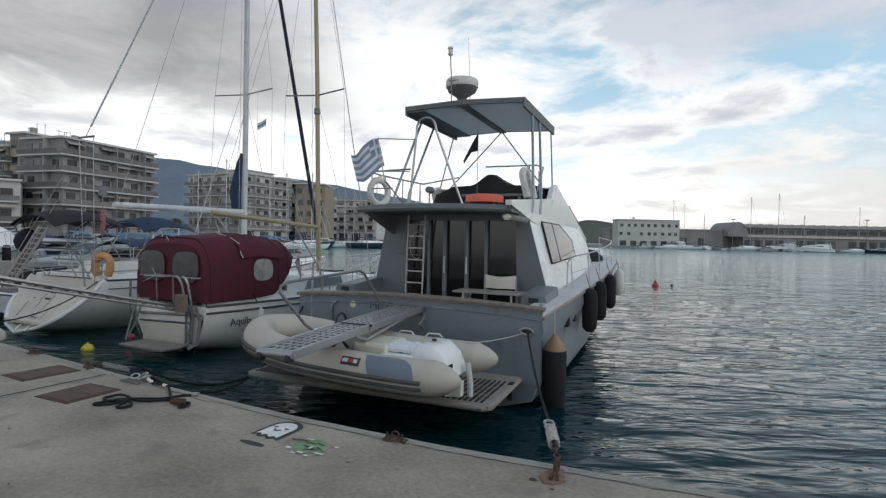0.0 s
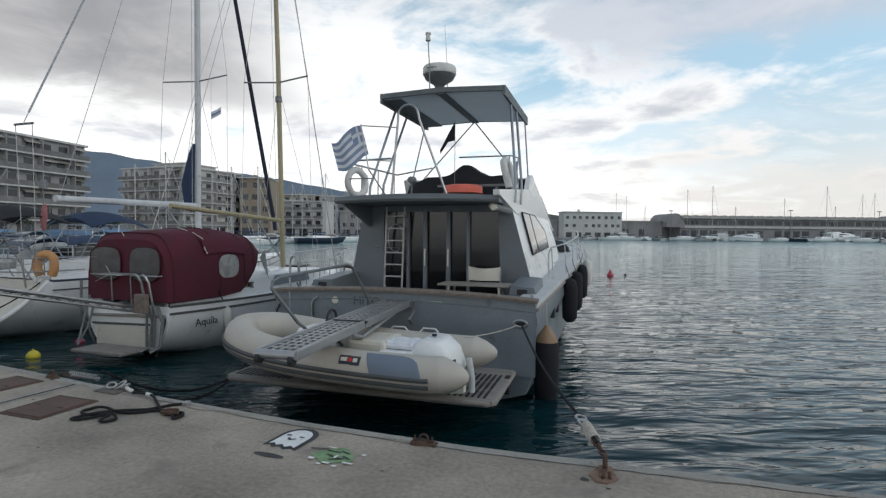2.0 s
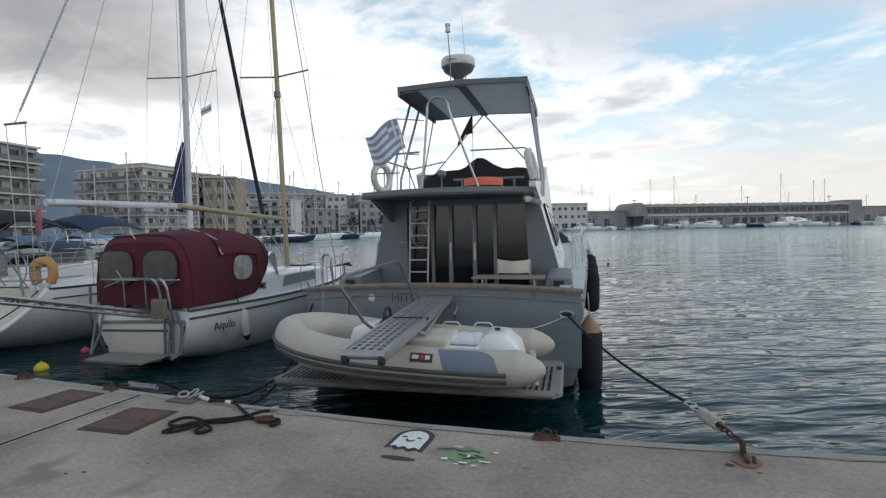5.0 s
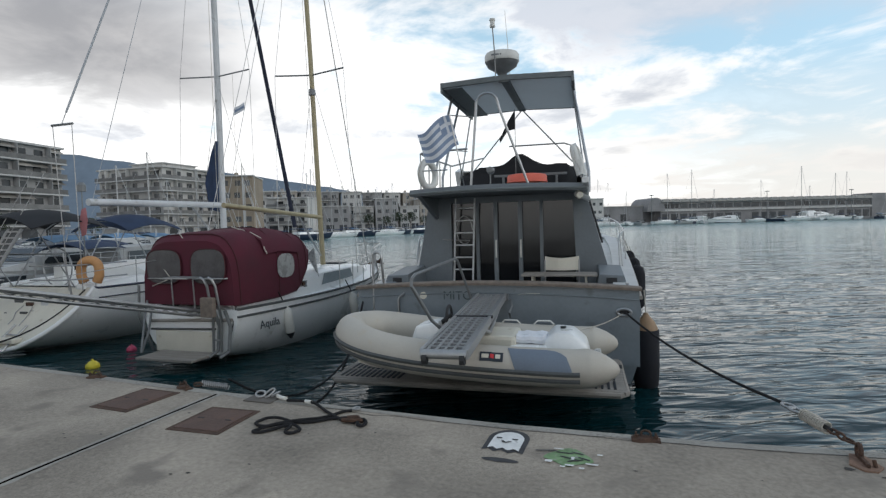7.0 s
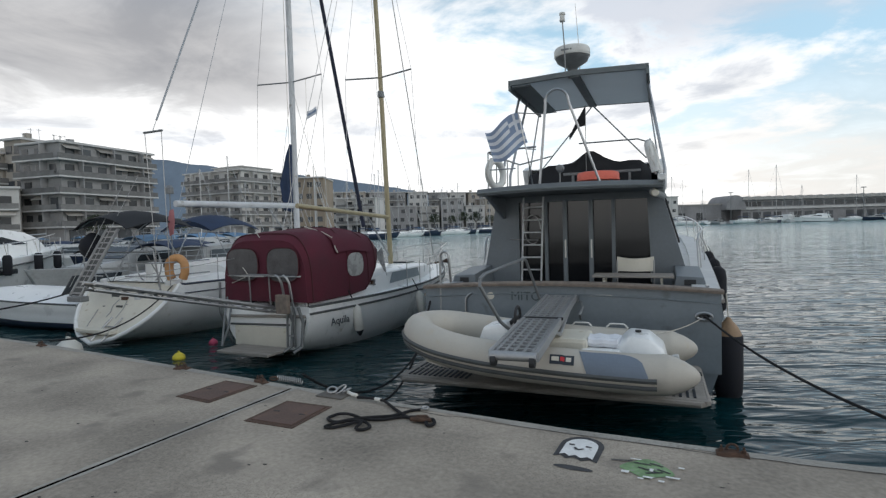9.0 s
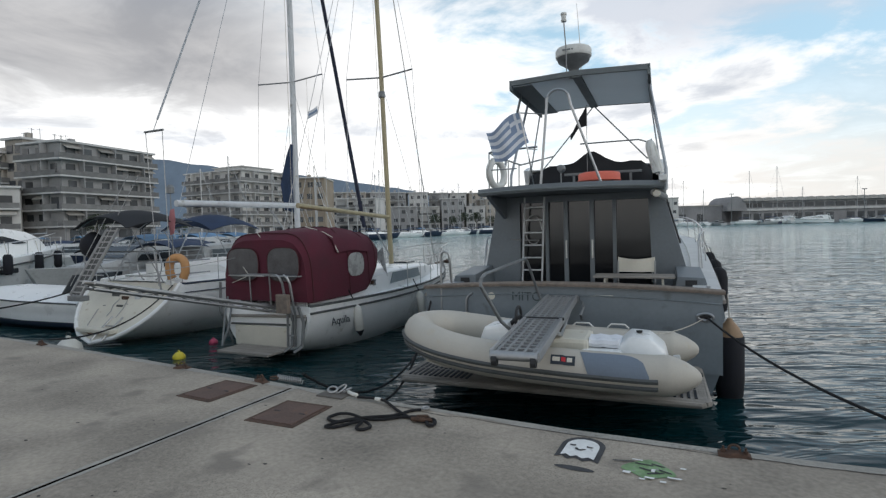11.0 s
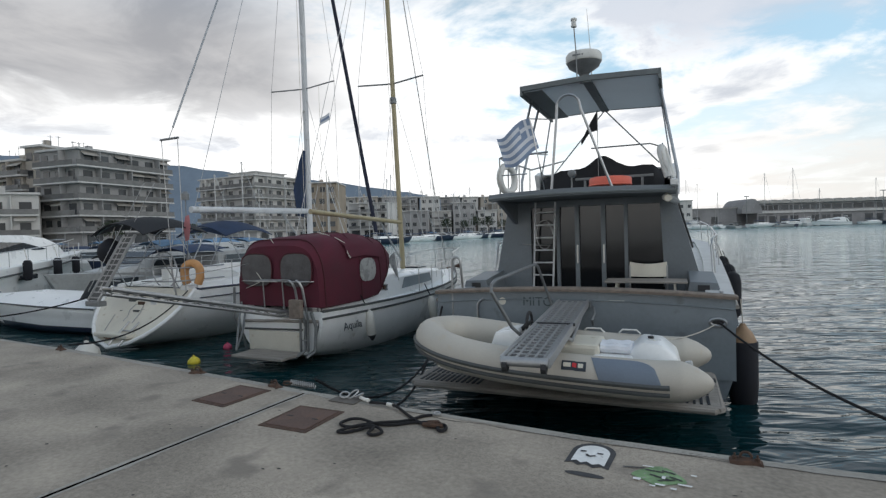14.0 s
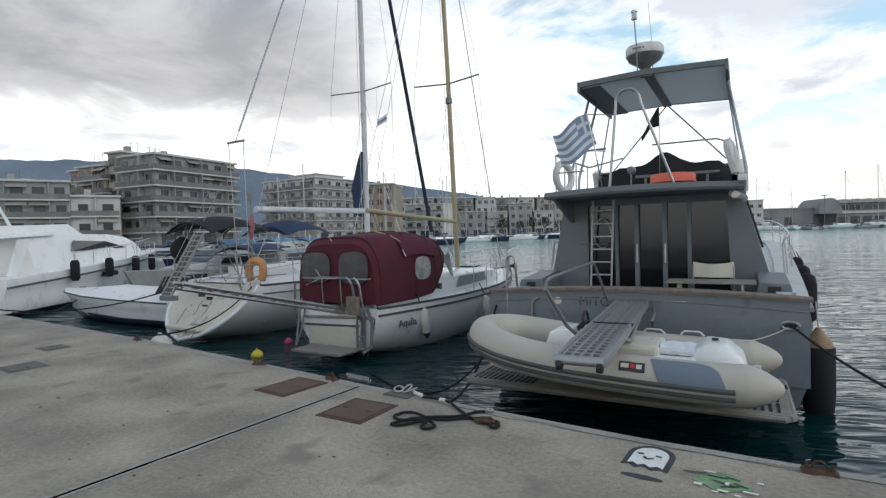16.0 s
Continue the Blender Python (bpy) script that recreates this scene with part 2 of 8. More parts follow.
GEL_WHITE = material("white_gelcoat", (0.82, 0.83, 0.82), 0.3, vary=0.06, scale=1.5, fine=25, bump=0.04, dirt=(0.58, 0.57, 0.52), dirt_at=0.66)
GEL_OLD = material("chalky_old_gelcoat", (0.44, 0.45, 0.45), 0.55, vary=0.22, scale=0.8, fine=12, dirt=(0.25, 0.25, 0.24), dirt_at=0.58, spread=0.35)
CLUTTER_BLUE = material("faded_blue_tarpaulin", (0.10, 0.19, 0.30), 0.8, vary=0.3, scale=2, spread=0.3)
PALE_RED = material("faded_red_cloth", (0.42, 0.17, 0.18), 0.9, vary=0.2)
GEL_CREAM = material("weathered_cream_gelcoat", (0.66, 0.63, 0.54), 0.45, vary=0.1, scale=2, dirt=(0.42, 0.34, 0.22), dirt_at=0.64)
GEL_DECK = material("pale_grey_deck", (0.56, 0.57, 0.57), 0.6, vary=0.12, scale=3, bump=0.3)
STRIPE_NAVY = material("navy_stripe", (0.02, 0.03, 0.06), 0.35, vary=0.2)
STRIPE_GREY = material("grey_rubbing_strake", (0.075, 0.08, 0.08), 0.6, vary=0.25, scale=5)
TEAK = material("weathered_teak", (0.19, 0.155, 0.128), 0.75, vary=0.35, scale=2.0, fine=30, bump=0.4, stretch=(6, 1, 6))
TEAK_GREY = material("greyed_teak", (0.27, 0.25, 0.225), 0.8, vary=0.3, scale=2.5, fine=30, bump=0.4, stretch=(1, 6, 6))
CHROME = material("stainless_steel", (0.38, 0.39, 0.40), 0.33, metal=0.85, vary=0.1, scale=20, bump=0.0)
ALU = material("dull_aluminium", (0.38, 0.385, 0.39), 0.45, metal=0.7, vary=0.12, scale=9)
ALU_DARK = material("dark_aluminium", (0.20, 0.21, 0.215), 0.5, metal=0.5, vary=0.2, scale=9)
GLASS_DARK = pane_material("tinted_door_glass", (0.010, 0.011, 0.013))
GLASS_WINDOW = pane_material("cabin_window_glass", (0.03, 0.035, 0.04))
GLASS_PALE = pane_material("pale_acrylic_window", (0.26, 0.30, 0.32), 0.15)
VINYL = material("clear_vinyl_window", (0.36, 0.36, 0.35), 0.28, vary=0.25, scale=6, bump=0.2)
VINYL_DARK = material("smoky_vinyl_window", (0.058, 0.056, 0.06), 0.22, vary=0.35, scale=5, bump=0.3)
MAROON = material("maroon_canvas", (0.085, 0.011, 0.024), 0.85, vary=0.22, scale=2.5, fine=120, bump=0.35)
BLACK_CLOTH = material("black_canvas", (0.016, 0.017, 0.02), 0.85, vary=0.4, scale=3, fine=100, bump=0.3)
NAVY_CLOTH = material("navy_canvas", (0.022, 0.04, 0.085), 0.85, vary=0.3, scale=3, fine=100, bump=0.3)
CANOPY_UNDER = material("canopy_lining", (0.44, 0.46, 0.47), 0.7, vary=0.1, scale=1.5)
CANVAS_THIN = material("thin_canopy_cloth", (0.50, 0.52, 0.53), 0.8, vary=0.1, scale=1.5)
_n, _l = CANVAS_THIN.node_tree.nodes, CANVAS_THIN.node_tree.links
_t, _m = _n.new("ShaderNodeBsdfTranslucent"), _n.new("ShaderNodeMixShader")
_t.inputs[0].default_value, _m.inputs[0].default_value = (0.66, 0.69, 0.70, 1), 0.6
_l.new(_n["Principled BSDF"].outputs[0], _m.inputs[1])
_l.new(_t.outputs[0], _m.inputs[2])
_l.new(_m.outputs[0], _n["Material Output"].inputs[0])
CANOPY_EDGE = material("grey_canopy_trim", (0.15, 0.17, 0.175), 0.6, vary=0.2, scale=3)
HYPALON = material("cream_hypalon_tube", (0.475, 0.445, 0.39), 0.55, vary=0.09, scale=2, fine=60, bump=0.1, dirt=(0.47, 0.41, 0.32), dirt_at=0.63)
HYPALON_GREY = material("grey_blue_hypalon", (0.15, 0.185, 0.235), 0.6, vary=0.1, scale=3)
RUBBER = material("black_rubber", (0.02, 0.021, 0.023), 0.65, vary=0.3, scale=8)
FENDER_NAVY = material("navy_fender_cover", (0.009, 0.010, 0.015), 0.85, vary=0.4, scale=6, fine=120, bump=0.4)
FENDER_WHITE = material("white_fender_vinyl", (0.66, 0.65, 0.60), 0.4, vary=0.1, scale=6)
TAN = material("sun_bleached_tan_vinyl", (0.29, 0.19, 0.11), 0.6, vary=0.2, scale=8)
ORANGE = material("faded_orange_plastic", (0.82, 0.17, 0.11), 0.5, vary=0.12, scale=4)
ORANGE_BUOY = material("orange_lifebuoy_foam", (0.52, 0.27, 0.11), 0.6, vary=0.15, scale=6)
WHITE_PLASTIC = material("aged_white_plastic", (0.66, 0.66, 0.63), 0.5, vary=0.12, scale=5, dirt=(0.45, 0.43, 0.38), dirt_at=0.66)
YELLOW = material("yellow_buoy_plastic", (0.72, 0.60, 0.05), 0.5, vary=0.2, scale=9)
RED = material("red_buoy_paint", (0.42, 0.035, 0.06), 0.5, vary=0.2, scale=6)
PINK = material("pink_buoy_plastic", (0.62, 0.08, 0.16), 0.5, vary=0.2, scale=9)
FLAG_BLUE = material("flag_blue_cloth", (0.26, 0.33, 0.46), 0.9, vary=0.15)
FLAG_WHITE = material("flag_white_cloth", (0.72, 0.74, 0.78), 0.9, vary=0.1)
MAST_WHITE = material("white_mast_paint", (0.56, 0.57, 0.58), 0.5, vary=0.16, scale=2, dirt=(0.36, 0.35, 0.33), dirt_at=0.6)
MAST_WOOD = material("varnished_yellow_spar", (0.37, 0.315, 0.19), 0.5, vary=0.2, scale=2, stretch=(4, 4, 0.5))
SAIL_NAVY = material("navy_sail_strip", (0.02, 0.024, 0.045), 0.85, vary=0.35, scale=8)
LETTER = material("dark_lettering", (0.03, 0.04, 0.055), 0.6, vary=0.2)
LETTER_DULL = material("dull_lettering", (0.06, 0.085, 0.09), 0.6, vary=0.2)
LOGO_RED = material("red_badge", (0.55, 0.03, 0.04), 0.5, vary=0.1)
PLASTER = material("grey_plaster", (0.325, 0.32, 0.315), 0.9, vary=0.16, scale=0.25, fine=3, bump=0.1, dirt=(0.30, 0.285, 0.26), dirt_at=0.6)
PLASTER_WARM = material("warm_plaster", (0.36, 0.325, 0.28), 0.9, vary=0.16, scale=0.25, fine=3, bump=0.1)
PLASTER_OCHRE = material("ochre_plaster", (0.30, 0.25, 0.19), 0.9, vary=0.16, scale=0.25, fine=3, bump=0.1)
PLASTER_PALE = material("pale_plaster", (0.54, 0.53, 0.505), 0.9, vary=0.14, scale=0.25, fine=3, bump=0.1)
SLAB_PALE = material("pale_balcony_slab", (0.54, 0.53, 0.51), 0.9, vary=0.14, scale=0.4, fine=4, bump=0.1)
BALC = material("balcony_parapet", (0.185, 0.182, 0.175), 0.85, vary=0.3, scale=0.6, fine=3, spread=0.2)
FAR_WINDOW = material("far_window", (0.055, 0.06, 0.065), 0.25, vary=0.4, scale=0.5, spread=0.5, bump=0)
AWNING = material("faded_awning", (0.33, 0.31, 0.28), 0.9, vary=0.2, scale=0.7, spread=0.35)
STONE = material("old_harbour_stone", (0.262, 0.258, 0.258), 0.9, vary=0.25, scale=0.2, fine=2, bump=0.2)
VAULT = material("weathered_vault_roof", (0.36, 0.345, 0.32), 0.85, vary=0.25, scale=0.3, fine=3)
# the haze of distance is mixed into this blue-grey base colour
HILL = material("haze_tinted_hillside", (0.165, 0.21, 0.265), 1.0, vary=0.16, scale=0.004, fine=0.03, bump=0)
HILL_NEAR = material("scrub_hillside", (0.10, 0.11, 0.10), 1.0, vary=0.3, scale=0.02, fine=0.2, bump=0)
LEAF = material("dark_foliage", (0.045, 0.06, 0.035), 0.9, vary=0.5, scale=0.6, fine=5, spread=0.2)
BARK = material("bark", (0.09, 0.075, 0.06), 0.9, vary=0.3)
ASPHALT = material("asphalt", (0.06, 0.06, 0.06), 0.9, vary=0.2)
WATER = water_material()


# ---- building blocks ----
class Geo:
    """Collects faces for one mesh."""

    def __init__(self):
        self.v, self.f = [], []

    def put(self, verts, faces):
        k = len(self.v)
        self.v += [tuple(p) for p in verts]
        self.f += [tuple(k + i for i in f) for f in faces]
        return self

    def box(self, c, s, m=None):
        x, y, z = (k / 2 for k in s)
        pts = [Vector((a * x, b * y, d * z)) for d in (-1, 1) for a, b in ((-1, -1), (1, -1), (1, 1), (-1, 1))]
        pts = [(m @ p if m else p) + Vector(c) for p in pts]
        return self.put(pts, [(3, 2, 1, 0), (4, 5, 6, 7), (0, 1, 5, 4), (1, 2, 6, 5), (2, 3, 7, 6), (3, 0, 4, 7)])

    def loft(self, rings, ends=True, closed=True):
        n = len(rings[0])
        faces = []
        for i in range(len(rings) - 1):
            for j in range(n if closed else n - 1):
                k = (j + 1) % n
                faces.append((i * n + j, i * n + k, (i + 1) * n + k, (i + 1) * n + j))
        if ends:
            faces += [tuple(reversed(range(n))), tuple((len(rings) - 1) * n + j for j in range(n))]
        return self.put([p for r in rings for p in r], faces)

    def tube(self, pts, r, seg=8, loop=False, taper=None):
        pts = [Vector(p) for p in pts]
        rings, n = [], len(pts)
        side = None
        for i, p in enumerate(pts):
            a = pts[(i - 1) % n] if loop or i else p
            b = pts[(i + 1) % n] if loop or i < n - 1 else p
            d = (b - a).normalized()
            if side is None:
                side = d.orthogonal().normalized()
            side = (side - d * side.dot(d)).normalized()
            up = d.cross(side)
            rad = r if taper is None else r + (taper - r) * i / (n - 1)
            rings.append([p + side * (rad * math.cos(q * 2 * math.pi / seg)) + up * (rad * math.sin(q * 2 * math.pi / seg)) for q in range(seg)])
        if loop:
            rings.append(rings[0])
        return self.loft(rings, ends=not loop)

    def prism(self, poly, z0, z1):
        n = len(poly)
        return self.put([(x, y, z0) for x, y in poly] + [(x, y, z1) for x, y in poly],
                        [tuple(reversed(range(n))), tuple(range(n, 2 * n))] + [(i, (i + 1) % n, n + (i + 1) % n, n + i) for i in range(n)])

    def lathe(self, profile, c=(0, 0, 0), seg=16, axis="z"):
        rings = []
        for r, h in profile:
            ring = []
            for q in range(seg):
                a = 2 * math.pi * q / seg
                p = (r * math.cos(a), r * math.sin(a), h)
                p = p if axis == "z" else ((h, p[0], p[1]) if axis == "x" else (p[1], h, p[0]))
                ring.append(Vector(p) + Vector(c))
            rings.append(ring)
        return self.loft(rings)

    def sheet(self, grid, thick=0.0):
        """A grid of points as a skin; thick: doubled downwards along z."""
        rows, cols = len(grid), len(grid[0])
        faces = [(i * cols + j, i * cols + j + 1, (i + 1) * cols + j + 1, (i + 1) * cols + j) for i in range(rows - 1) for j in range(cols - 1)]
        return self.put([p for r in grid for p in r], faces)

    def mesh(self, name, mat, bevel=0.0, smooth=False, solid=0.0):
        me = bpy.data.meshes.new(name)
        me.from_pydata(self.v, [], self.f)
        bm = bmesh.new()
        bm.from_mesh(me)
        bmesh.ops.remove_doubles(bm, verts=bm.verts, dist=1e-5)
        if solid:
            bmesh.ops.recalc_face_normals(bm, faces=bm.faces)
            bmesh.ops.solidify(bm, geom=bm.faces[:], thickness=solid)
        bmesh.ops.recalc_face_normals(bm, faces=bm.faces)
        if bevel:
            edges = [e for e in bm.edges if len(e.link_faces) == 2 and e.calc_face_angle(0) > 0.5]
            bmesh.ops.bevel(bm, geom=edges, offset=bevel, segments=2, profile=0.6, affect="EDGES", clamp_overlap=True)
        bm.to_mesh(me)
        bm.free()
        me.materials.append(mat)
        if smooth:
            me.polygons.foreach_set("use_smooth", [True] * len(me.polygons))
            me.set_sharp_from_angle(angle=radians(42))
        return me


def part(name, geo, mat, parent=None, label="", bevel=0.0, smooth=False, solid=0.0):
    ob = new(name, geo.mesh(name, mat, bevel, smooth, solid) if isinstance(geo, Geo) else geo)
    if parent:
        ob.parent = parent
    if label:
        ob["label"] = label
    return ob


def thing(name, m, label, category, group="", kind=""):
    ob = new(name)
    ob.empty_display_size = 0.2
    ob.matrix_world = m
    return tagged(ob, label, category, group, kind)


def single(name, geo, mat, m, label, category, group="", kind="", bevel=0.0, smooth=False, solid=0.0):
    ob = new(name, geo.mesh(name, mat, bevel, smooth, solid))
    ob.matrix_world = m
    return tagged(ob, label, category, group, kind)


def lettering(name, text, size, mat, parent, m, bend=0.0):
    cu = bpy.data.curves.new(name, "FONT")
    cu.body, cu.size, cu.extrude, cu.align_x = text, size, 0.003, "CENTER"
    tmp = bpy.data.objects.new("tmp", cu)
    me = bpy.data.meshes.new_from_object(tmp)
    bpy.data.objects.remove(tmp)
    for v in me.vertices:
        v.co.y += bend * v.co.x * v.co.x
    me.materials.clear()
    me.materials.append(mat)
    ob = new(name, me)
    ob.parent = parent
    ob.matrix_local = m
    return ob


def arc(c, r, a0, a1, n, plane="xz"):
    out = []
    for i in range(n + 1):
        a = radians(a0 + (a1 - a0) * i / n)
        u, w = r * math.cos(a), r * math.sin(a)
        out.append((c[0] + u, c[1], c[2] + w) if plane == "xz" else (c[0] + u, c[1] + w, c[2]) if plane == "xy" else (c[0], c[1] + u, c[2] + w))
    return out


def lerp(a, b, t):
    return a + (b - a) * t


def sag(a, b, drop, n=12):
    a, b = Vector(a), Vector(b)
    return [a.lerp(b, i / n) - Vector((0, 0, drop * 4 * (i / n) * (1 - i / n))) for i in range(n + 1)]


# ---- the setting: quay, sea, hills ----
SEA = -0.89
EDGE = Vector((0.0, 4.87, 0))
ALONG = Vector((0.9022, -0.4313, 0))
INLAND = Vector((-0.4313, -0.9022, 0))
QUAY = Matrix((( ALONG.x, INLAND.x, 0, EDGE.x), (ALONG.y, INLAND.y, 0, EDGE.y), (0, 0, 1, 0), (0, 0, 0, 1)))


# the moorings and the far shore share one set of axes, turned a little from the quay's
SHORE = Matrix.Translation((-2.255, 1.116, 0)) @ Matrix.Rotation(radians(1.78), 4, "Z") @ Matrix.Translation((2.45, -1.04, 0))


def moor(x, y, z=0.0, rx=0, ry=0, rz=0):
    return SHORE @ pose(x, y, z, rx, ry, rz)


def on_quay(x, y):
    d = Vector((x, y, 0)) - EDGE
    return d.dot(ALONG), d.dot(INLAND)


def edge_in(u):
    """How far the worn quay edge bends inland from its straight line."""
    return float(np.interp(u, (-18, -9, -6.2, -4.5, -3, -1.5, 0, 1.7, 3, 6), (-0.20, -0.11, 0.03, 0.12, 0.19, 0.21, 0.15, -0.03, -0.17, -0.30)))


def build_quay():
    quay = thing("quay", QUAY, "worn grey concrete quay with a cast joint", "quay", kind="structure")
    ju, _ = on_quay(-3.97, 6.46)
    for u0, u1 in ((-90, ju - 0.018), (ju + 0.018, 60)):
        g = Geo()
        us = [u0] + [u for u in np.arange(-16, 12, 0.16) if u0 < u < u1] + [u1]
        rows = []
        for v, z in ((0.0, -3.2), (0.0, -0.10), (0.012, -0.03), (0.05, -0.006), (0.11, 0.0), (34, 0.0)):
            rows.append([(u, v + (edge_in(u) if v < 1 else 0) + (0.022 * noise.noise((u * 1.7, v, 0)) + 0.014 * noise.noise((u * 7, v, 3)) if v < 1 and z > -1 else 0), z + (0.012 * noise.noise((u * 3, 1, v)) if 0.001 < v < 0.08 else 0)) for u in us])
        g.sheet(rows)
        slab = part("slab", g, CONCRETE, quay, smooth=False)
        slab.data.materials.append(WET_WALL)
        n = len(us) - 1
        for i, p in enumerate(slab.data.polygons):
            if p.center[2] < -0.2:
                p.material_index = 1
    g = Geo()
    g.box((ju, 15.75, -0.06), (0.06, 31, 0.06))
    part("joint_filler", g, JOINT, quay, "dark grit-filled joint")
    for side in (-1, 1):
        vs = list(np.arange(edge_in(ju) + 0.1, 9, 0.05))
        near = [(ju + side * (0.016 + 0.007 * noise.noise((v * 9, side, 1))), v, 0.002) for v in vs]
        wide = [(ju + side * (0.055 + 0.022 * noise.noise((v * 2.1, side, 4)) + 0.016 * noise.noise((v * 11, side, 7))), v, 0.003) for v in vs]
        part("joint_margin", Geo().sheet([near, wide]), CONCRETE_EDGE, quay, "paler crumbled margin of the joint")
    # paler cast strip along the edge, broken where it ends
    g = Geo()
    us = list(np.arange(-14, 9, 0.12))
    lo = [(u, edge_in(u) + 0.055 + 0.012 * noise.noise((u * 2, 0, 6)), 0.002) for u in us]
    hi = [(u, edge_in(u) + 0.15 + 0.05 * noise.noise((u * 0.6, 5, 6)) + 0.025 * noise.noise((u * 3, 5, 6)), 0.003) for u in us]
    part("edge_strip", g.sheet([lo, hi]), CONCRETE_EDGE, quay, "paler worn concrete strip along the edge")
    # long hairline crack that follows the edge
    g = Geo()
    pts = [(ju + 1.2 + i * 0.12, edge_in(ju + 1.2 + i * 0.12) + 0.16 + 0.03 * noise.noise((i * 0.35, 0, 9)) + 0.02 * noise.noise((i * 1.3, 4, 9)), 0.0035) for i in range(46)]
    for a, b in zip(pts, pts[1:]):
        w = 0.003 + 0.004 * abs(noise.noise((a[0] * 4, 2, 2)))
        g.put([(a[0], a[1] - w, a[2]), (b[0], b[1] - w, b[2]), (b[0], b[1] + w, b[2]), (a[0], a[1] + w, a[2])], [(0, 1, 2, 3)])
    part("crack", g, JOINT, quay, "hairline crack along the edge")


def build_sea():
    steps = [0.0]
    d = 0.14
    while steps[-1] < 4200:
        steps.append(steps[-1] + d)
        if steps[-1] > 9:
            d *= 1.085
    axis = [-s for s in reversed(steps[1:])] + steps
    g = Geo()
    rows = []
    for y in axis:
        row = []
        for x in axis:
            fade = max(0.0, 1 - math.hypot(x, y) / 60)
            z = fade * (0.020 * noise.noise((x * 0.9 + 0.3 * y, y * 1.8, 0)) + 0.010 * noise.noise((x * 2.6, y * 4.5, 5)))
            row.append((x, y, z))
        rows.append(row)
    g.sheet(rows)
    me = bpy.data.meshes.new("water")
    me.from_pydata(g.v, [], g.f)
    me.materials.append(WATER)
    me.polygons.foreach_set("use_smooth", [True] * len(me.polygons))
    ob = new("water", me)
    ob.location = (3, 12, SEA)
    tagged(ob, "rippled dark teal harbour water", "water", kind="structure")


def ridge(name, x0, x1, y, profile, mat, label, seed, rough):
    g = Geo()
    n = 90
    rows = [[], [], []]
    for i in range(n + 1):
        t = i / n
        x = lerp(x0, x1, t)
        h = profile(t) + rough * (noise.noise((t * 9, seed, 0)) + 0.5 * noise.noise((t * 27, seed, 4)) + 0.25 * noise.noise((t * 70, seed, 4)))
        rows[0].append((x, y, -3))
        rows[1].append((x, y + h * 0.4, max(h, 0.5) * 0.55))
        rows[2].append((x, y + h * 0.8, max(h, 0.5)))
    g.sheet(rows)
    part_ob = single(name, g, mat, SHORE, label, "hills", kind="structure", smooth=True)
    return part_ob


build_quay()
build_sea()
bump_at = lambda t, c, w: math.exp(-((t - c) / w) ** 2)
ridge("backdrop_mountains", -3600, 500, 2700, lambda t: float(np.interp(t, (0, 0.1, 0.2, 0.35, 0.515, 0.62, 0.744, 0.85, 0.95, 1.0), (570, 560, 545, 475, 405, 345, 275, 190, 105, 75))), HILL, "blue-grey mountain ridge behind the town with painted-in haze", 3, 20)
ridge("backdrop_headland", 100, 900, 900, lambda t: 14 + 26 * bump_at(t, 0.19, 0.10), HILL_NEAR, "low dark headland beyond the harbour", 8, 5)
# ---- the grey motor cruiser and what is on it ----
CRUISER = pose(-0.733, 9.146, SEA - 0.01, 0, 0, -20.7) @ Matrix.Scale(0.96, 4)


def hull_rings(stations, n=5):
    """Rings from port sheer under the keel to starboard sheer. Station: y, half beam, sheer z, chine half beam, chine z, keel z, top rake."""
    rings = []
    for y, b, h, c, cz, k, rake in stations:
        half = []
        for i in range(n + 1):
            t = i / n
            flare = 1 - 0.10 * math.sin(t * math.pi)
            half.append((lerp(b, c, t) * (1 if t in (0, 1) else flare + 0.09), y + rake * (1 - t), lerp(h, cz, t)))
        half.append((c * 0.5, y, lerp(cz, k, 0.6)))
        ring = [(-x, yy, z) for x, yy, z in half] + [(0, y, k)] + [(x, yy, z) for x, yy, z in reversed(half)]
        rings.append(ring)
    return rings


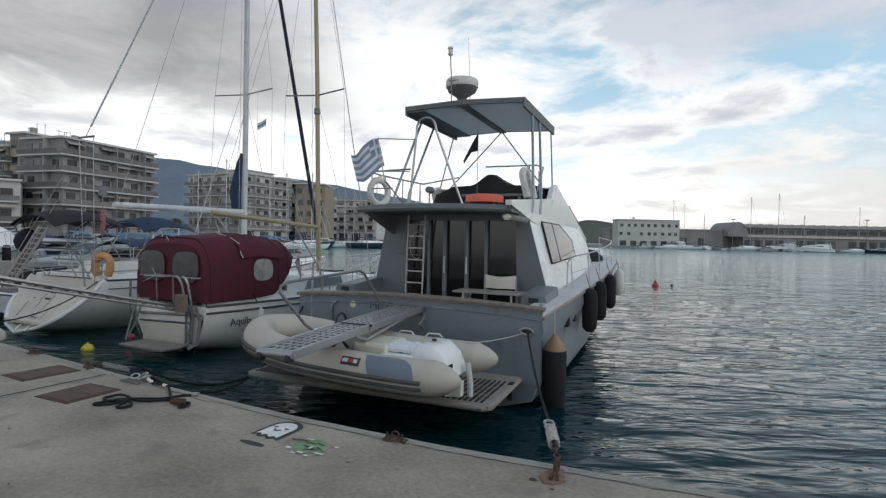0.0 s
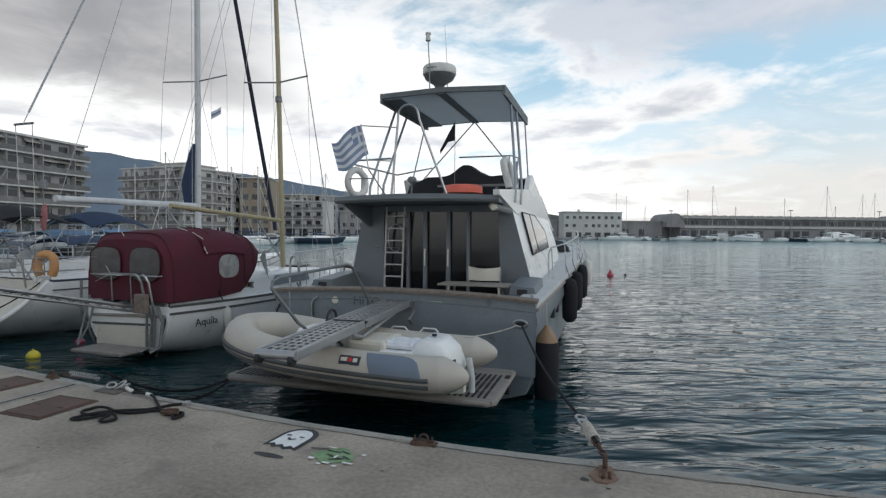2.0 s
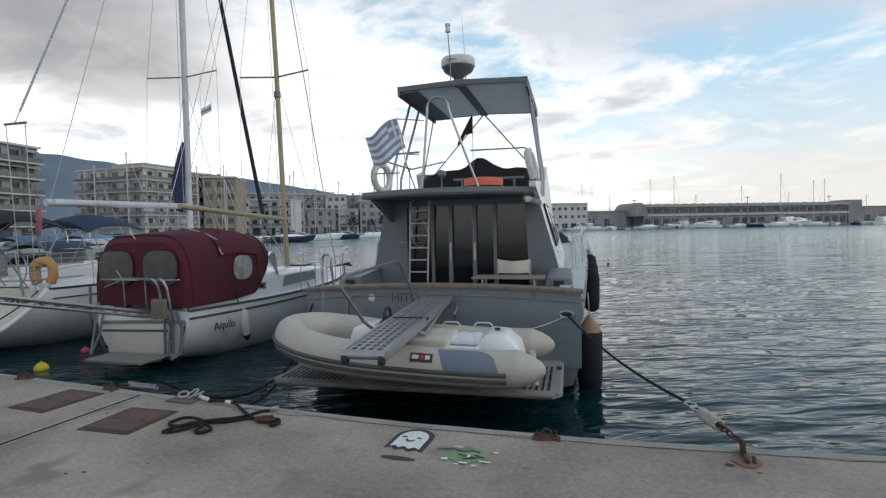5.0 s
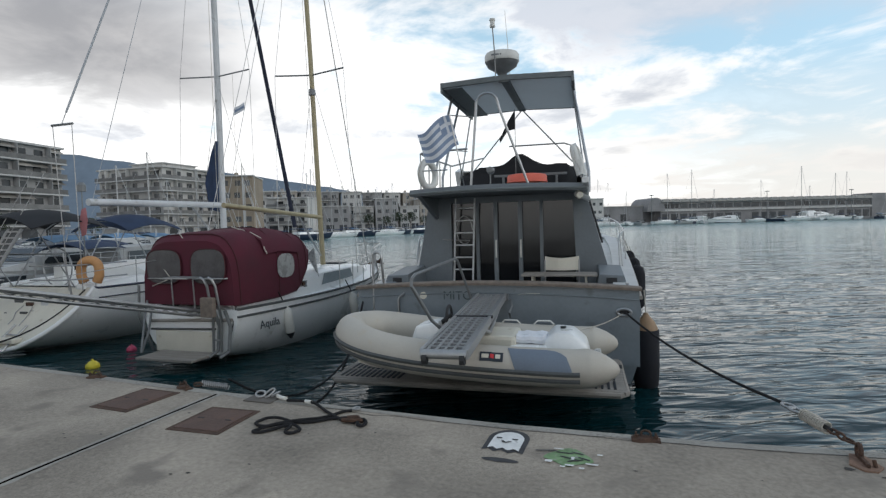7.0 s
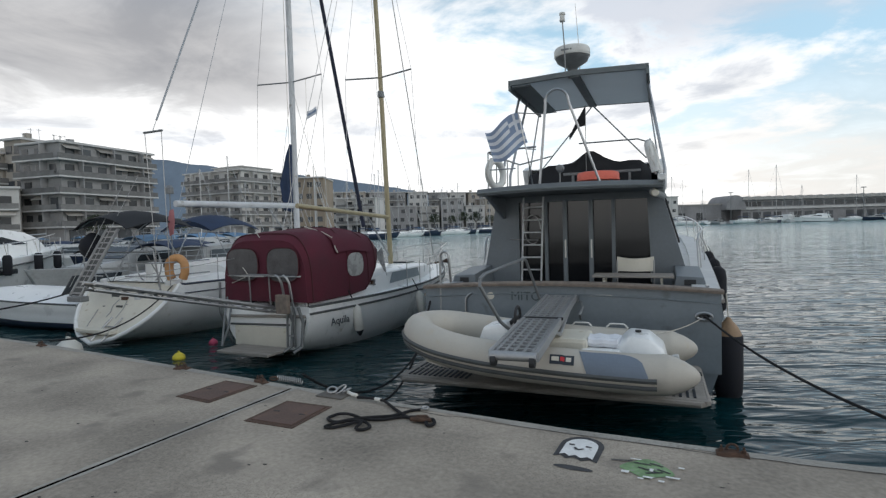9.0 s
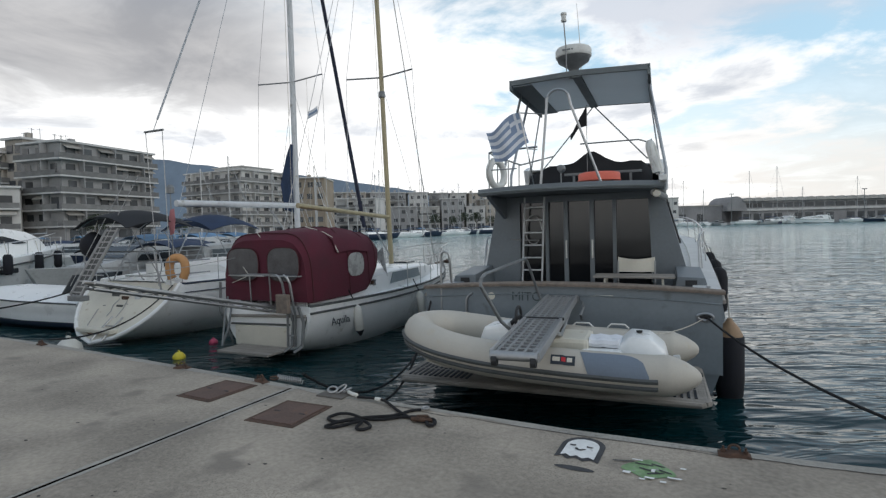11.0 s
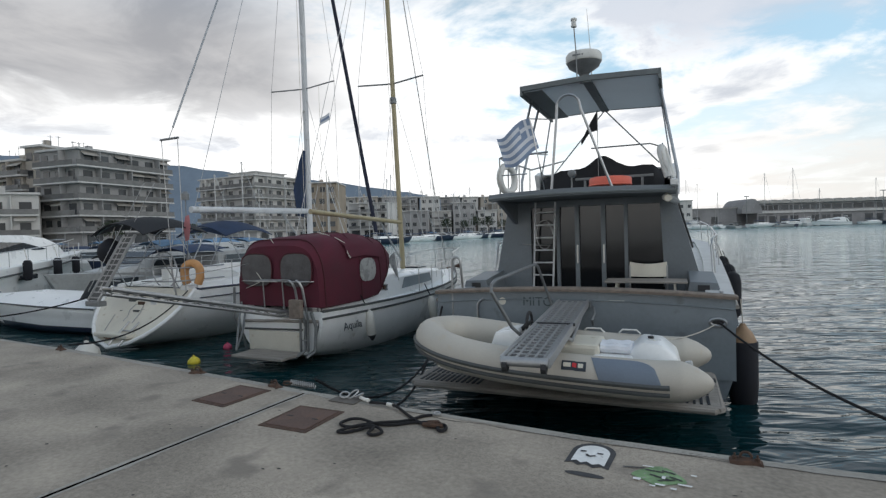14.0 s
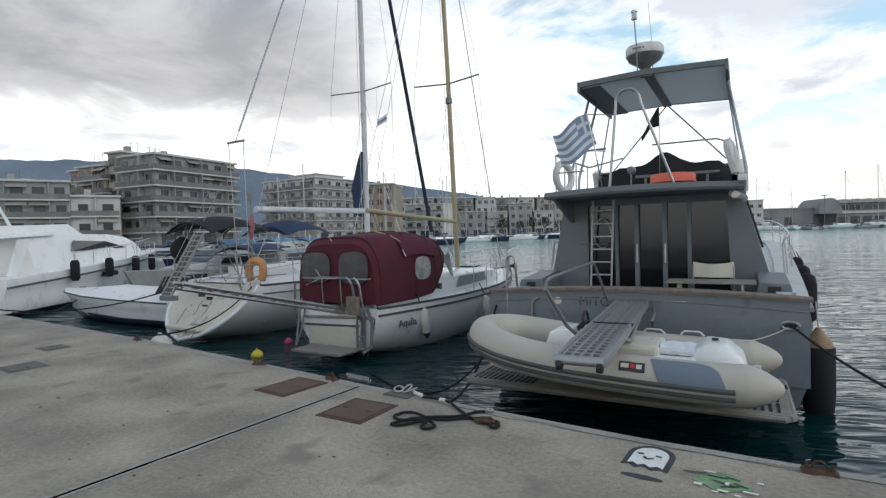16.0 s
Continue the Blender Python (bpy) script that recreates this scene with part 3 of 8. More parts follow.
def build_cruiser():
    boat = thing("motor_cruiser", CRUISER, "grey flybridge motor cruiser with white cabin sides moored stern-to", "boat")
    st = [(0.0, 2.24, 1.50, 2.12, 0.15, -0.35, 0.0), (2.5, 2.34, 1.60, 2.2, 0.12, -0.5, 0), (5.5, 2.44, 1.72, 2.2, 0.15, -0.6, 0), (8.2, 2.47, 1.85, 2.05, 0.22, -0.6, 0.05), (10.6, 2.42, 2.00, 1.7, 0.35, -0.5, 0.2), (12.8, 1.8, 2.14, 1.0, 0.5, -0.3, 0.5), (14.9, 0.06, 2.24, 0.03, 0.6, 0.0, 0.9)]
    rings = hull_rings(st)
    hull = part("hull", Geo().loft(rings, ends=True, closed=False), HULL_GREY, boat, smooth=True)
    hull.data.materials.append(BOOT)
    for p in hull.data.polygons:
        if p.center[2] < 0.12:
            p.material_index = 1
    # transom board with cambered top, teak cap
    n = 16
    top = [lerp(1.58, 1.58, 0) + 0.085 * (1 - (2 * i / n - 1) ** 2) for i in range(n + 1)]
    xs = [lerp(-2.25, 2.25, i / n) for i in range(n + 1)]
    g = Geo()
    for i in range(n):
        g.put([(xs[i], -0.03, 0.42), (xs[i + 1], -0.03, 0.42), (xs[i + 1], -0.03, top[i + 1]), (xs[i], -0.03, top[i]),
               (xs[i], 0.09, 0.42), (xs[i + 1], 0.09, 0.42), (xs[i + 1], 0.09, top[i + 1]), (xs[i], 0.09, top[i])],
              [(0, 1, 2, 3), (5, 4, 7, 6), (3, 2, 6, 7), (0, 4, 5, 1)])
    part("transom", g, HULL_GREY, boat)
    g = Geo()
    rings = []
    for i in range(n + 1):
        bow = 0.05 * (1 - (2 * i / n - 1) ** 2)
        rings.append([(xs[i] * 1.015, -0.07 - bow, top[i] - 0.025), (xs[i] * 1.015, -0.075 - bow, top[i] + 0.015), (xs[i] * 1.015, -0.06 - bow, top[i] + 0.03), (xs[i] * 1.015, 0.14, top[i] + 0.03), (xs[i] * 1.015, 0.14, top[i] - 0.02)])
    part("transom_cap", g.loft(rings), TEAK, boat, "weathered teak rail cap", smooth=True)
    part("transom_moulding", Geo().tube([(x * 0.99, -0.035, t - 0.16) for x, t in zip(xs, top)], 0.012, 6), HULL_GREY, boat)
    # gunwale caps and side decks
    for side in (-1, 1):
        out = [Vector((side * b, y, h)) for y, b, h, *_ in st]
        rings = []
        for p in out[:6]:
            rings.append([p + Vector((side * 0.03, 0, -0.03)), p + Vector((side * 0.03, 0, 0.035)), p + Vector((-side * 0.36, 0, 0.045)), p + Vector((-side * 0.36, 0, -0.03))])
        part("gunwale", Geo().loft(rings), GEL_DECK if side > 0 else HULL_GREY, boat, "pale worn gunwale deck" if side > 0 else "", bevel=0.008)
        part("rubbing_strake", Geo().tube([p + Vector((side * 0.035, 0, -0.05)) for p in out], 0.03, 6), TEAK_GREY, boat, "greyed wooden rubbing strake")
    rings = [[(-b + 0.3, y, h - 0.01), (b - 0.3, y, h - 0.01)] for y, b, h, *_ in st[1:6]]
    rings = [[(-1.95, 2.12, 1.53), (1.95, 2.12, 1.53)]] + rings + [[(-0.04, 14.9, 2.2), (0.04, 14.9, 2.2)]]
    part("foredeck", Geo().loft(rings, ends=False, closed=False), GEL_DECK, boat, solid=0.04)
    g = Geo().box((0, 1.13, 0.78), (4.1, 2.06, 0.06))
    part("cockpit_sole", g, TEAK_GREY, boat, "greyed teak cockpit floor")
    for side in (-1, 1):
        part("cockpit_liner", Geo().box((side * 1.9, 1.09, 1.16), (0.05, 1.92, 0.76)), GEL_WHITE, boat)
    for side in (-1, 1):
        rings = [[(side * 1.64, y, 1.40), (side * 2.14, y, 1.56), (side * 2.10, y, z), (side * 1.70, y, z + 0.02)] for y, z in ((0.95, 1.69), (1.3, 1.72), (2.06, 1.78))]
        coaming = part("quarter_coaming", Geo().loft(rings), CABIN_GREY, boat, bevel=0.012)
        part("hawse_opening", Geo().box((side * 1.90, 0.945, 1.61), (0.17, 0.02, 0.09)), RUBBER, coaming, "dark rectangular hawse opening")
    # swim platform with slots
    plat = part("swim_platform", Geo().box((0, -0.86, 0.505), (3.9, 1.64, 0.05)), TEAK_GREY, boat, "greyed slatted swim platform", bevel=0.012)
    slot = Geo().box((0, 0, 0), (0.030, 0.34, 0.012)).mesh("slot", BOOT)
    for x0, k in ((0.98, 12), (-1.85, 12)):
        for row in (-1.42, -1.02, -0.62):
            for i in range(k):
                s = part("slot", slot, None, plat)
                s.location = (x0 + i * 0.077, row, 0.5345)
    part("platform_edge", Geo().tube([(-1.95, -0.1, 0.49), (-1.96, -1.6, 0.49), (-1.88, -1.70, 0.49), (1.88, -1.70, 0.49), (1.96, -1.6, 0.49), (1.95, -0.1, 0.49)], 0.04, 8), TEAK_GREY, boat, "worn grey platform rim", smooth=True)
    for x in (-1.5, -0.5, 0.5, 1.5):
        part("platform_bracket", Geo().put([(x - 0.03, 0, 0.47), (x + 0.03, 0, 0.47), (x + 0.03, -1.2, 0.47), (x - 0.03, -1.2, 0.47), (x - 0.03, 0, 0.1), (x + 0.03, 0, 0.1)], [(0, 1, 2, 3), (0, 3, 4), (1, 5, 2), (4, 3, 2, 5), (0, 4, 5, 1)]), BOOT, boat)
    for x in (1.93,):
        part("platform_hinge", Geo().box((x, -0.5, 0.42), (0.07, 0.16, 0.24)), RUBBER, boat)
    # cabin: aft bulkhead with glazed doors, well under the roof overhang
    for outline in ([(-2.05, 0.8), (-1.117, 0.8), (-1.117, 3.14), (-1.56, 3.14), (-1.88, 1.50)], [(1.353, 0.8), (2.007, 0.8), (1.957, 1.48), (1.50, 3.14), (1.247, 3.14)]):
        part("aft_bulkhead", Geo().put([(x, y, z) for y in (2.05, 2.15) for x, z in outline], [(0, 1, 2, 3, 4), (9, 8, 7, 6, 5)] + [(k, k + 5, (k + 1) % 5 + 5, (k + 1) % 5) for k in range(5)]), CABIN_GREY, boat, bevel=0.006)
    part("door_header", Geo().box((0.08, 2.10, 3.09), (2.40, 0.1, 0.13)), CABIN_GREY, boat, bevel=0.008)
    for a, b in ((-1.10, -0.619), (-0.555, -0.258), (-0.184, 0.229), (0.293, 0.632), (0.696, 1.30)):
        part("glass_pane", Geo().box(((a + b) / 2, 2.125, 1.9), (b - a, 0.012, 2.3)), GLASS_DARK, boat)
    for x, w, y in ((-0.587, 0.064, 2.08), (-0.221, 0.08, 2.065), (0.261, 0.08, 2.065), (0.664, 0.064, 2.08)):
        part("door_stile", Geo().box((x, y, 1.9), (w, 0.07, 2.3)), CABIN_GREY, boat, bevel=0.006)
    for x in (-0.221, 0.261):
        part("door_handle", Geo().tube([(x + 0.01, 2.01, 1.95), (x + 0.01, 1.99, 1.97), (x + 0.01, 1.99, 2.26), (x + 0.01, 2.01, 2.28)], 0.017, 8), WHITE_PLASTIC, boat, "pale door handle")
    # things seen dimly inside the doors: back wall and a dark counter
    part("saloon_lining", Geo().box((0, 5.2, 1.9), (3.0, 0.06, 2.2)), TEAK, boat)
    # cabin sides, white, with windows
    for side in (-1, 1):
        g = Geo()
        lo, hi = [], []
        for y, bl, bh, zl, zh in ((2.08, 1.96, 1.50, 1.5, 3.14), (3.5, 1.94, 1.50, 1.6, 3.16), (6.2, 1.92, 1.50, 1.70, 3.14), (8.4, 1.86, 1.50, 1.82, 3.08), (10.6, 1.66, 1.42, 1.97, 2.72), (11.6, 1.40, 1.30, 2.04, 2.30)):
            lo.append((side * bl, y, zl))
            hi.append((side * bh, y, zh))
        part("cabin_side", g.sheet([lo, hi]), GEL_WHITE, boat, "white gelcoat cabin side", solid=0.04)

        def on_side(y, z):
            t = (z - 1.55) / 1.6
            return (side * (lerp(1.945 - 0.010 * max(0, y - 3.5), 1.50, t) + 0.035), y, z)
        frame_pts = [on_side(3.0, 3.04), on_side(4.9, 3.04), on_side(6.3, 2.66), on_side(6.25, 2.26), on_side(3.0, 2.18)]
        win = part("side_window", Geo().put(frame_pts, [(0, 1, 2, 3, 4)]), GLASS_WINDOW, boat, solid=0.012)
        part("window_frame", Geo().tube(frame_pts, 0.020, 6, loop=True), RUBBER, win, "black rubber window frame")
        part("window_bar", Geo().tube([on_side(4.0, 3.04), on_side(4.0, 2.20)], 0.022, 6), RUBBER, win)
    wind = Geo().sheet([[(-1.48, 7.2, 3.42), (1.48, 7.2, 3.42)], [(-1.40, 10.6, 2.72), (1.40, 10.6, 2.72)], [(-1.30, 11.6, 2.30), (1.30, 11.6, 2.30)], [(-1.25, 11.9, 2.02), (1.25, 11.9, 2.02)]])
    part("windscreen", wind, GEL_WHITE, boat, solid=0.03)
    part("front_window", Geo().sheet([[(-1.53, 6.6, 3.58), (1.53, 6.6, 3.58)], [(-1.50, 9.6, 2.97), (1.50, 9.6, 2.97)]]), GLASS_DARK, boat, "dark raked windscreen", solid=0.03)
    part("rolled_awning", Geo().tube([(1.36, 0.9, 3.07), (1.44, 1.2, 3.05), (1.53, 1.8, 3.03)], 0.055, 8), CANVAS_THIN, boat, "rolled pale awning under the roof edge", smooth=True)
    # roof with overhang
    n = 12
    rings = []
    for i in range(n + 1):
        x = lerp(-1.56, 1.52, i / n)
        c = 1 - (2 * i / n - 1) ** 2
        a = 0.80 - 0.12 * c
        rings.append([(x, a, 3.13 + 0.03 * c), (x, a - 0.02, 3.17 + 0.03 * c), (x, a, 3.245 + 0.04 * c), (x, 6.3, 3.24 + 0.04 * c), (x, 6.3, 3.15 + 0.03 * c)])
    part("roof", Geo().loft(rings), CABIN_GREY, boat, smooth=True)
    part("roof_gutter", Geo().tube([r[1] for r in rings], 0.022, 6), CANOPY_EDGE, boat)
    part("roof_bracket", Geo().put([(-1.45, 0.85, 3.13), (-1.38, 0.85, 3.13), (-1.38, 2.06, 3.13), (-1.45, 2.06, 3.13), (-1.45, 2.06, 2.72), (-1.38, 2.06, 2.72)], [(0, 1, 2, 3), (0, 3, 4), (1, 5, 2), (0, 4, 5, 1), (3, 2, 5, 4)]), CABIN_GREY, boat)
    # flybridge coaming
    for side in (-1, 1):
        prof = [(2.5, 2.98), (0.66, 3.24), (0.64, 3.33), (4.0, 3.60)] if side > 0 else [(4.4, 3.05), (4.4, 3.6)]
        prof += [(4.25, 3.88), (4.6, 3.98), (7.3, 3.41), (10.6, 2.70), (8.4, 2.95)]
        g = Geo()
        m = len(prof)
        g.put([(side * (1.555 - 0.012 * max(0, y - 5)), y, z) for y, z in prof] + [(side * 1.44, y, z) for y, z in prof], [tuple(range(m)), tuple(reversed(range(m, 2 * m)))] + [(i, (i + 1) % m, m + (i + 1) % m, m + i) for i in range(m)])
        part("flybridge_coaming", g, GEL_WHITE, boat, "white flybridge side moulding", bevel=0.012)
    part("flybridge_front", Geo().sheet([[(-1.46, 4.7, 3.93), (1.46, 4.7, 3.93)], [(-1.46, 7.3, 3.38), (1.46, 7.3, 3.38)]]), GEL_WHITE, boat, solid=0.03)
    # covered helm and seats
    g = Geo()
    rings = []
    for i in range(25):
        x = lerp(-1.38, 1.30, i / 24)
        h = 3.78 + 0.20 * min(1, i / 4) * min(1, (24 - i) / 2) + 0.28 * bump_at(x, 0.02, 0.30) + 0.03 * noise.noise((x * 4, 1, 1))
        w = 0.04 * noise.noise((x * 6, 3, 1))
        rings.append([(x, 3.95 + w, 3.26), (x, 4.05 + w, lerp(3.26, h, 0.55) + w), (x, 4.25, h - 0.03), (x, 4.6, h + w), (x, 5.1, h - 0.08), (x, 5.4, 3.5), (x, 5.45, 3.27)])
    part("helm_cover", g.loft(rings), BLACK_CLOTH, boat, "black canvas cover draped over the helm", smooth=True)
    part("helm_bench", Geo().box((0.30, 3.72, 3.68), (1.6, 0.10, 0.05)).box((-0.3, 3.72, 3.47), (0.05, 0.06, 0.40)).box((0.88, 3.72, 3.47), (0.05, 0.06, 0.40)), ALU_DARK, boat)
    # canopy: two lined panels, centre beam, edge trims
    cx, hw, y0, y1, z0 = -0.03, 1.31, 2.40, 5.40, 5.42
    for a, b in ((-hw, -0.07), (0.07, hw)):
        crown = lambda x: 0.05 * (1 - abs(x) / hw)
        rings = [[(cx + x, y0, z0 + crown(x)), (cx + x, y1, z0 + crown(x)), (cx + x, y1, z0 + 0.045 + crown(x)), (cx + x, y0, z0 + 0.045 + crown(x))] for x in (a, b)]
        part("canopy_panel", Geo().loft(rings), CANVAS_THIN, boat, "pale grey canopy panel")
    part("canopy_beam", Geo().box((cx, (y0 + y1) / 2, z0 + 0.045), (0.17, y1 - y0, 0.07)), CANOPY_EDGE, boat, bevel=0.01)
    for x in (-hw, hw):
        part("canopy_side_trim", Geo().box((cx + x, (y0 + y1) / 2, z0 + 0.0), (0.05, y1 - y0 + 0.06, 0.20)), CANOPY_EDGE, boat, bevel=0.01)
    for a in (0, 1):
        for s in (-1, 1):
            part("canopy_end_trim", Geo().put([(cx + s * 0.0, (y0, y1)[a] + q, z0 + 0.045 + k) for q in (-0.03, 0.03) for k in (0.0, 0.10)] + [(cx + s * hw, (y0, y1)[a] + q, z0 - 0.005 + k) for q in (-0.03, 0.03) for k in (0.0, 0.10)], [(0, 1, 3, 2), (4, 6, 7, 5), (0, 4, 5, 1), (2, 3, 7, 6), (1, 5, 7, 3), (0, 2, 6, 4)]), CANOPY_EDGE, boat)
    part("canopy_side_awning", Geo().put([(cx - hw + 0.05, y0 + 0.02, z0 - 0.02), (cx - hw + 0.42, y0 + 0.02, z0 - 0.01), (cx - hw + 0.42, y1 - 0.02, z0 - 0.01), (cx - hw + 0.05, y1 - 0.02, z0 - 0.02)], [(0, 1, 2, 3)]), CANOPY_EDGE, boat, solid=0.015)

    def pipe(name, pts, r=0.018, label=""):
        part(name, Geo().tube(pts, r, 8), CHROME, boat, label, smooth=True)
    for s, foot in ((1, 1.56), (-1, -1.5)):
        top_x = cx + s * (hw - 0.02)
        pipe("canopy_post", [(top_x, 3.2, z0), (foot, 2.2, 3.55), (foot, 2.15, 3.2)], 0.028)
        pipe("canopy_post", [(top_x, 3.9, z0), (foot, 2.9, 3.65), (foot, 2.85, 3.2)], 0.028)
        pipe("canopy_front_post", [(top_x, y1 - 0.2, z0), (s * 1.45, 4.6, 3.9)])
    pipe("canopy_brace", [(cx, y1 - 0.1, z0 + 0.03), (-1.15, 4.4, 3.85)], 0.016)
    pipe("canopy_brace", [(cx, y1 - 0.1, z0 + 0.03), (1.2, 4.4, 4.0)], 0.016)
    pipe("ladder_hoop", [(-0.43, 0.78, 3.26), (-0.31, 0.78, 4.58)] + arc((-0.12, 0.78, 4.66), 0.19, 170, 10, 8) + [(0.09, 0.78, 4.58), (0.54, 0.98, 3.28)], 0.022)
    pipe("flybridge_rail", [(-0.32, 4.9, 4.5), (1.0, 4.9, 4.5), (1.18, 4.8, 4.42), (1.36, 3.4, 3.72)], 0.018)
    pipe("flybridge_rail", [(-0.52, 0.98, 3.95), (-1.30, 0.98, 3.93), (-1.42, 1.1, 3.93), (-1.46, 1.5, 3.92), (-1.46, 3.6, 3.95), (-0.9, 4.5, 4.2)], 0.018)
    for y in (1.15, 1.7, 2.5, 3.4):
        pipe("rail_post", [(-1.46, y, 3.25), (-1.45, y, 3.94)], 0.014)
    pipe("rail_bar", [(-1.40, 1.0, 3.6), (-0.9, 1.0, 3.6)], 0.012)
    for y in (2.3, 3.2):
        pipe("rail_post", [(1.46, y, 3.4), (1.30, y + 0.6, 4.2)], 0.014)
    # ladder to the flybridge
    lad = part("boarding_ladder", Geo().tube([(-1.10, 2.0, 0.85), (-0.97, 1.85, 3.12)], 0.019, 8).tube([(-0.72, 2.0, 0.85), (-0.59, 1.85, 3.12)], 0.019, 8), MAST_WHITE, boat, "stainless steel ladder", smooth=True)
    for i in range(9):
        t = (i + 0.6) / 9.4
        p = Vector((-1.10, 2.0, 0.85)).lerp(Vector((-0.97, 1.85, 3.12)), t)
        part("rung", Geo().tube([p, p + Vector((0.38, 0, 0))], 0.016, 6), MAST_WHITE, lad)
    part("hose", Geo().tube([(-0.84 + 0.16 * math.cos(q * 0.42), 1.99, 2.5 + 0.28 * math.sin(q * 0.42)) for q in range(14)] + [(-1.05, 2.02, 2.3), (-1.3, 2.03, 2.32)], 0.01, 6), GALV, boat)
    # radar on its mast foot, light and whip aerial
    radar = part("radar_dome", Geo().lathe([(0.0, -0.035), (0.335, -0.035), (0.345, -0.02), (0.345, 0.10), (0.32, 0.14), (0.2, 0.16), (0.0, 0.162)], (-0.10, 2.52, 5.88), 28), WHITE_PLASTIC, boat, "white radar dome", smooth=True)
    part("radar_base", Geo().lathe([(0.0, -0.42), (0.09, -0.42), (0.075, -0.3), (0.12, -0.23), (0.29, -0.12), (0.325, -0.04), (0.0, -0.04)], (-0.10, 2.52, 5.88), 24), ALU_DARK, radar, "dark grey radar underside", smooth=True)
    part("radar_mark", Geo().box((-0.16, 2.18, 5.92), (0.2, 0.008, 0.03)), ALU_DARK, radar)
    mast = part("light_pole", Geo().tube([(-0.17, 2.1, 5.45), (-0.18, 2.1, 5.95), (-0.21, 2.1, 6.42)], 0.012, 6), ALU_DARK, boat)
    part("anchor_light", Geo().lathe([(0.05, 0), (0.055, 0.03), (0.045, 0.035), (0.045, 0.12), (0.058, 0.125), (0.055, 0.16), (0.0, 0.17)], (-0.21, 2.1, 6.42), 14), WHITE_PLASTIC, mast)
    part("whip_aerial", Geo().tube([(0.02, 2.7, 5.55), (0.0, 2.7, 6.2), (-0.05, 2.7, 6.95)], 0.012, 6, taper=0.004), WHITE_PLASTIC, boat)
    # small aft fittings
    part("searchlight", Geo().lathe([(0.0, -0.08), (0.06, -0.06), (0.07, 0.08), (0.0, 0.09)], (-0.12, 0.98, 3.55), 12, "y").tube([(-0.12, 0.98, 3.26), (-0.12, 0.98, 3.48)], 0.014, 6), ALU_DARK, boat, smooth=True)
    part("floodlight", Geo().lathe([(0.0, -0.06), (0.05, -0.055), (0.065, -0.02), (0.06, 0.05), (0.0, 0.055)], (1.40, 0.92, 3.05), 12, "y").tube([(1.38, 0.95, 3.12), (1.38, 0.98, 3.2)], 0.02, 6), GEL_CREAM, boat, "yellowed plastic floodlight", smooth=True)
    # name, badge and fairlead on the transom
    lettering("name_lettering", "MITO", 0.2, LETTER_DULL, boat, pose(-0.52, -0.037, 1.40, 90, 0, 0))
    part("round_badge", Geo().lathe([(0.06, -0.004), (0.06, 0.004), (0.045, 0.006), (0.0, 0.006)], (-1.1, -0.036, 1.46), 16, "y"), GEL_CREAM, boat)
    part("name_bar", Geo().box((0.62, -0.036, 1.50), (0.34, 0.008, 0.022)), GEL_CREAM, boat)
    for s in (1,):
        ring = [(s * 2.03 + 0.10 * math.cos(q * math.pi / 8), -0.045, 1.235 + 0.05 * math.sin(q * math.pi / 8)) for q in range(16)]
        fair = part("fairlead", Geo().tube(ring, 0.022, 8, loop=True), CHROME, boat, "polished oval fairlead", smooth=True)
        part("fairlead_mouth", Geo().put([(x, -0.038, z) for x, y, z in ring], [tuple(range(16))]), RUBBER, fair)
    for y in (1.9, 2.7):
        part("hull_vent", Geo().put([(2.28, y, 1.05), (2.28, y + 0.25, 1.05), (2.29, y + 0.12, 1.28), (2.35, y, 1.05), (2.35, y + 0.25, 1.05), (2.345, y + 0.12, 1.28)], [(0, 1, 2), (5, 4, 3), (0, 3, 4, 1), (1, 4, 5, 2), (2, 5, 3, 0)]), RUBBER, boat, "black triangular hull vent")
    # rails along the side deck, starboard and port
    for s in (-1, 1):
        line = [(s * 2.20, 3.2, 1.66), (s * 2.36, 4.6, 1.72), (s * 2.42, 6.2, 1.78), (s * 2.44, 7.8, 1.86), (s * 2.42, 9.3, 1.94), (s * 2.30, 10.9, 2.04), (s * 1.65, 12.9, 2.16)]
        tops = [(x * 0.98, y, z + 0.66) for x, y, z in line]
        rail = part("side_rail", Geo().tube([(s * 2.14, 2.9, 1.7), (s * 2.12, 3.0, 2.2)] + tops, 0.016, 8), CHROME, boat, smooth=True)
        for p, q in zip(line, tops):
            part("stanchion", Geo().tube([p, q], 0.013, 6), CHROME, rail)
        part("mid_rail", Geo().tube([(x * 0.99, y, z + 0.33) for x, y, z in line], 0.008, 6), CHROME, rail)
    part("deck_cleat", Geo().box((2.12, 0.62, 1.60), (0.05, 0.2, 0.03)).box((2.12, 0.57, 1.575), (0.03, 0.03, 0.04)).box((2.12, 0.67, 1.575), (0.03, 0.03, 0.04)), CHROME, boat, bevel=0.008)
    # stern boarding rails to port
    pipe("boarding_rail", [(-1.98, -0.02, 0.9), (-1.98, -0.02, 2.05)] + arc((-1.90, -0.02, 2.1), 0.08, 170, 10, 6) + [(-1.82, -0.02, 2.05), (-1.82, 0.05, 1.66)], 0.02)
    pipe("step_hoop", [(-1.98, -0.06, 0.98), (-1.52, -0.06, 0.98)], 0.016)
    pipe("step_hoop", [(-1.52, -0.06, 0.72), (-1.52, -0.06, 1.4), (-1.48, -0.06, 1.46), (-1.42, -0.04, 1.5)], 0.02)
    return boat


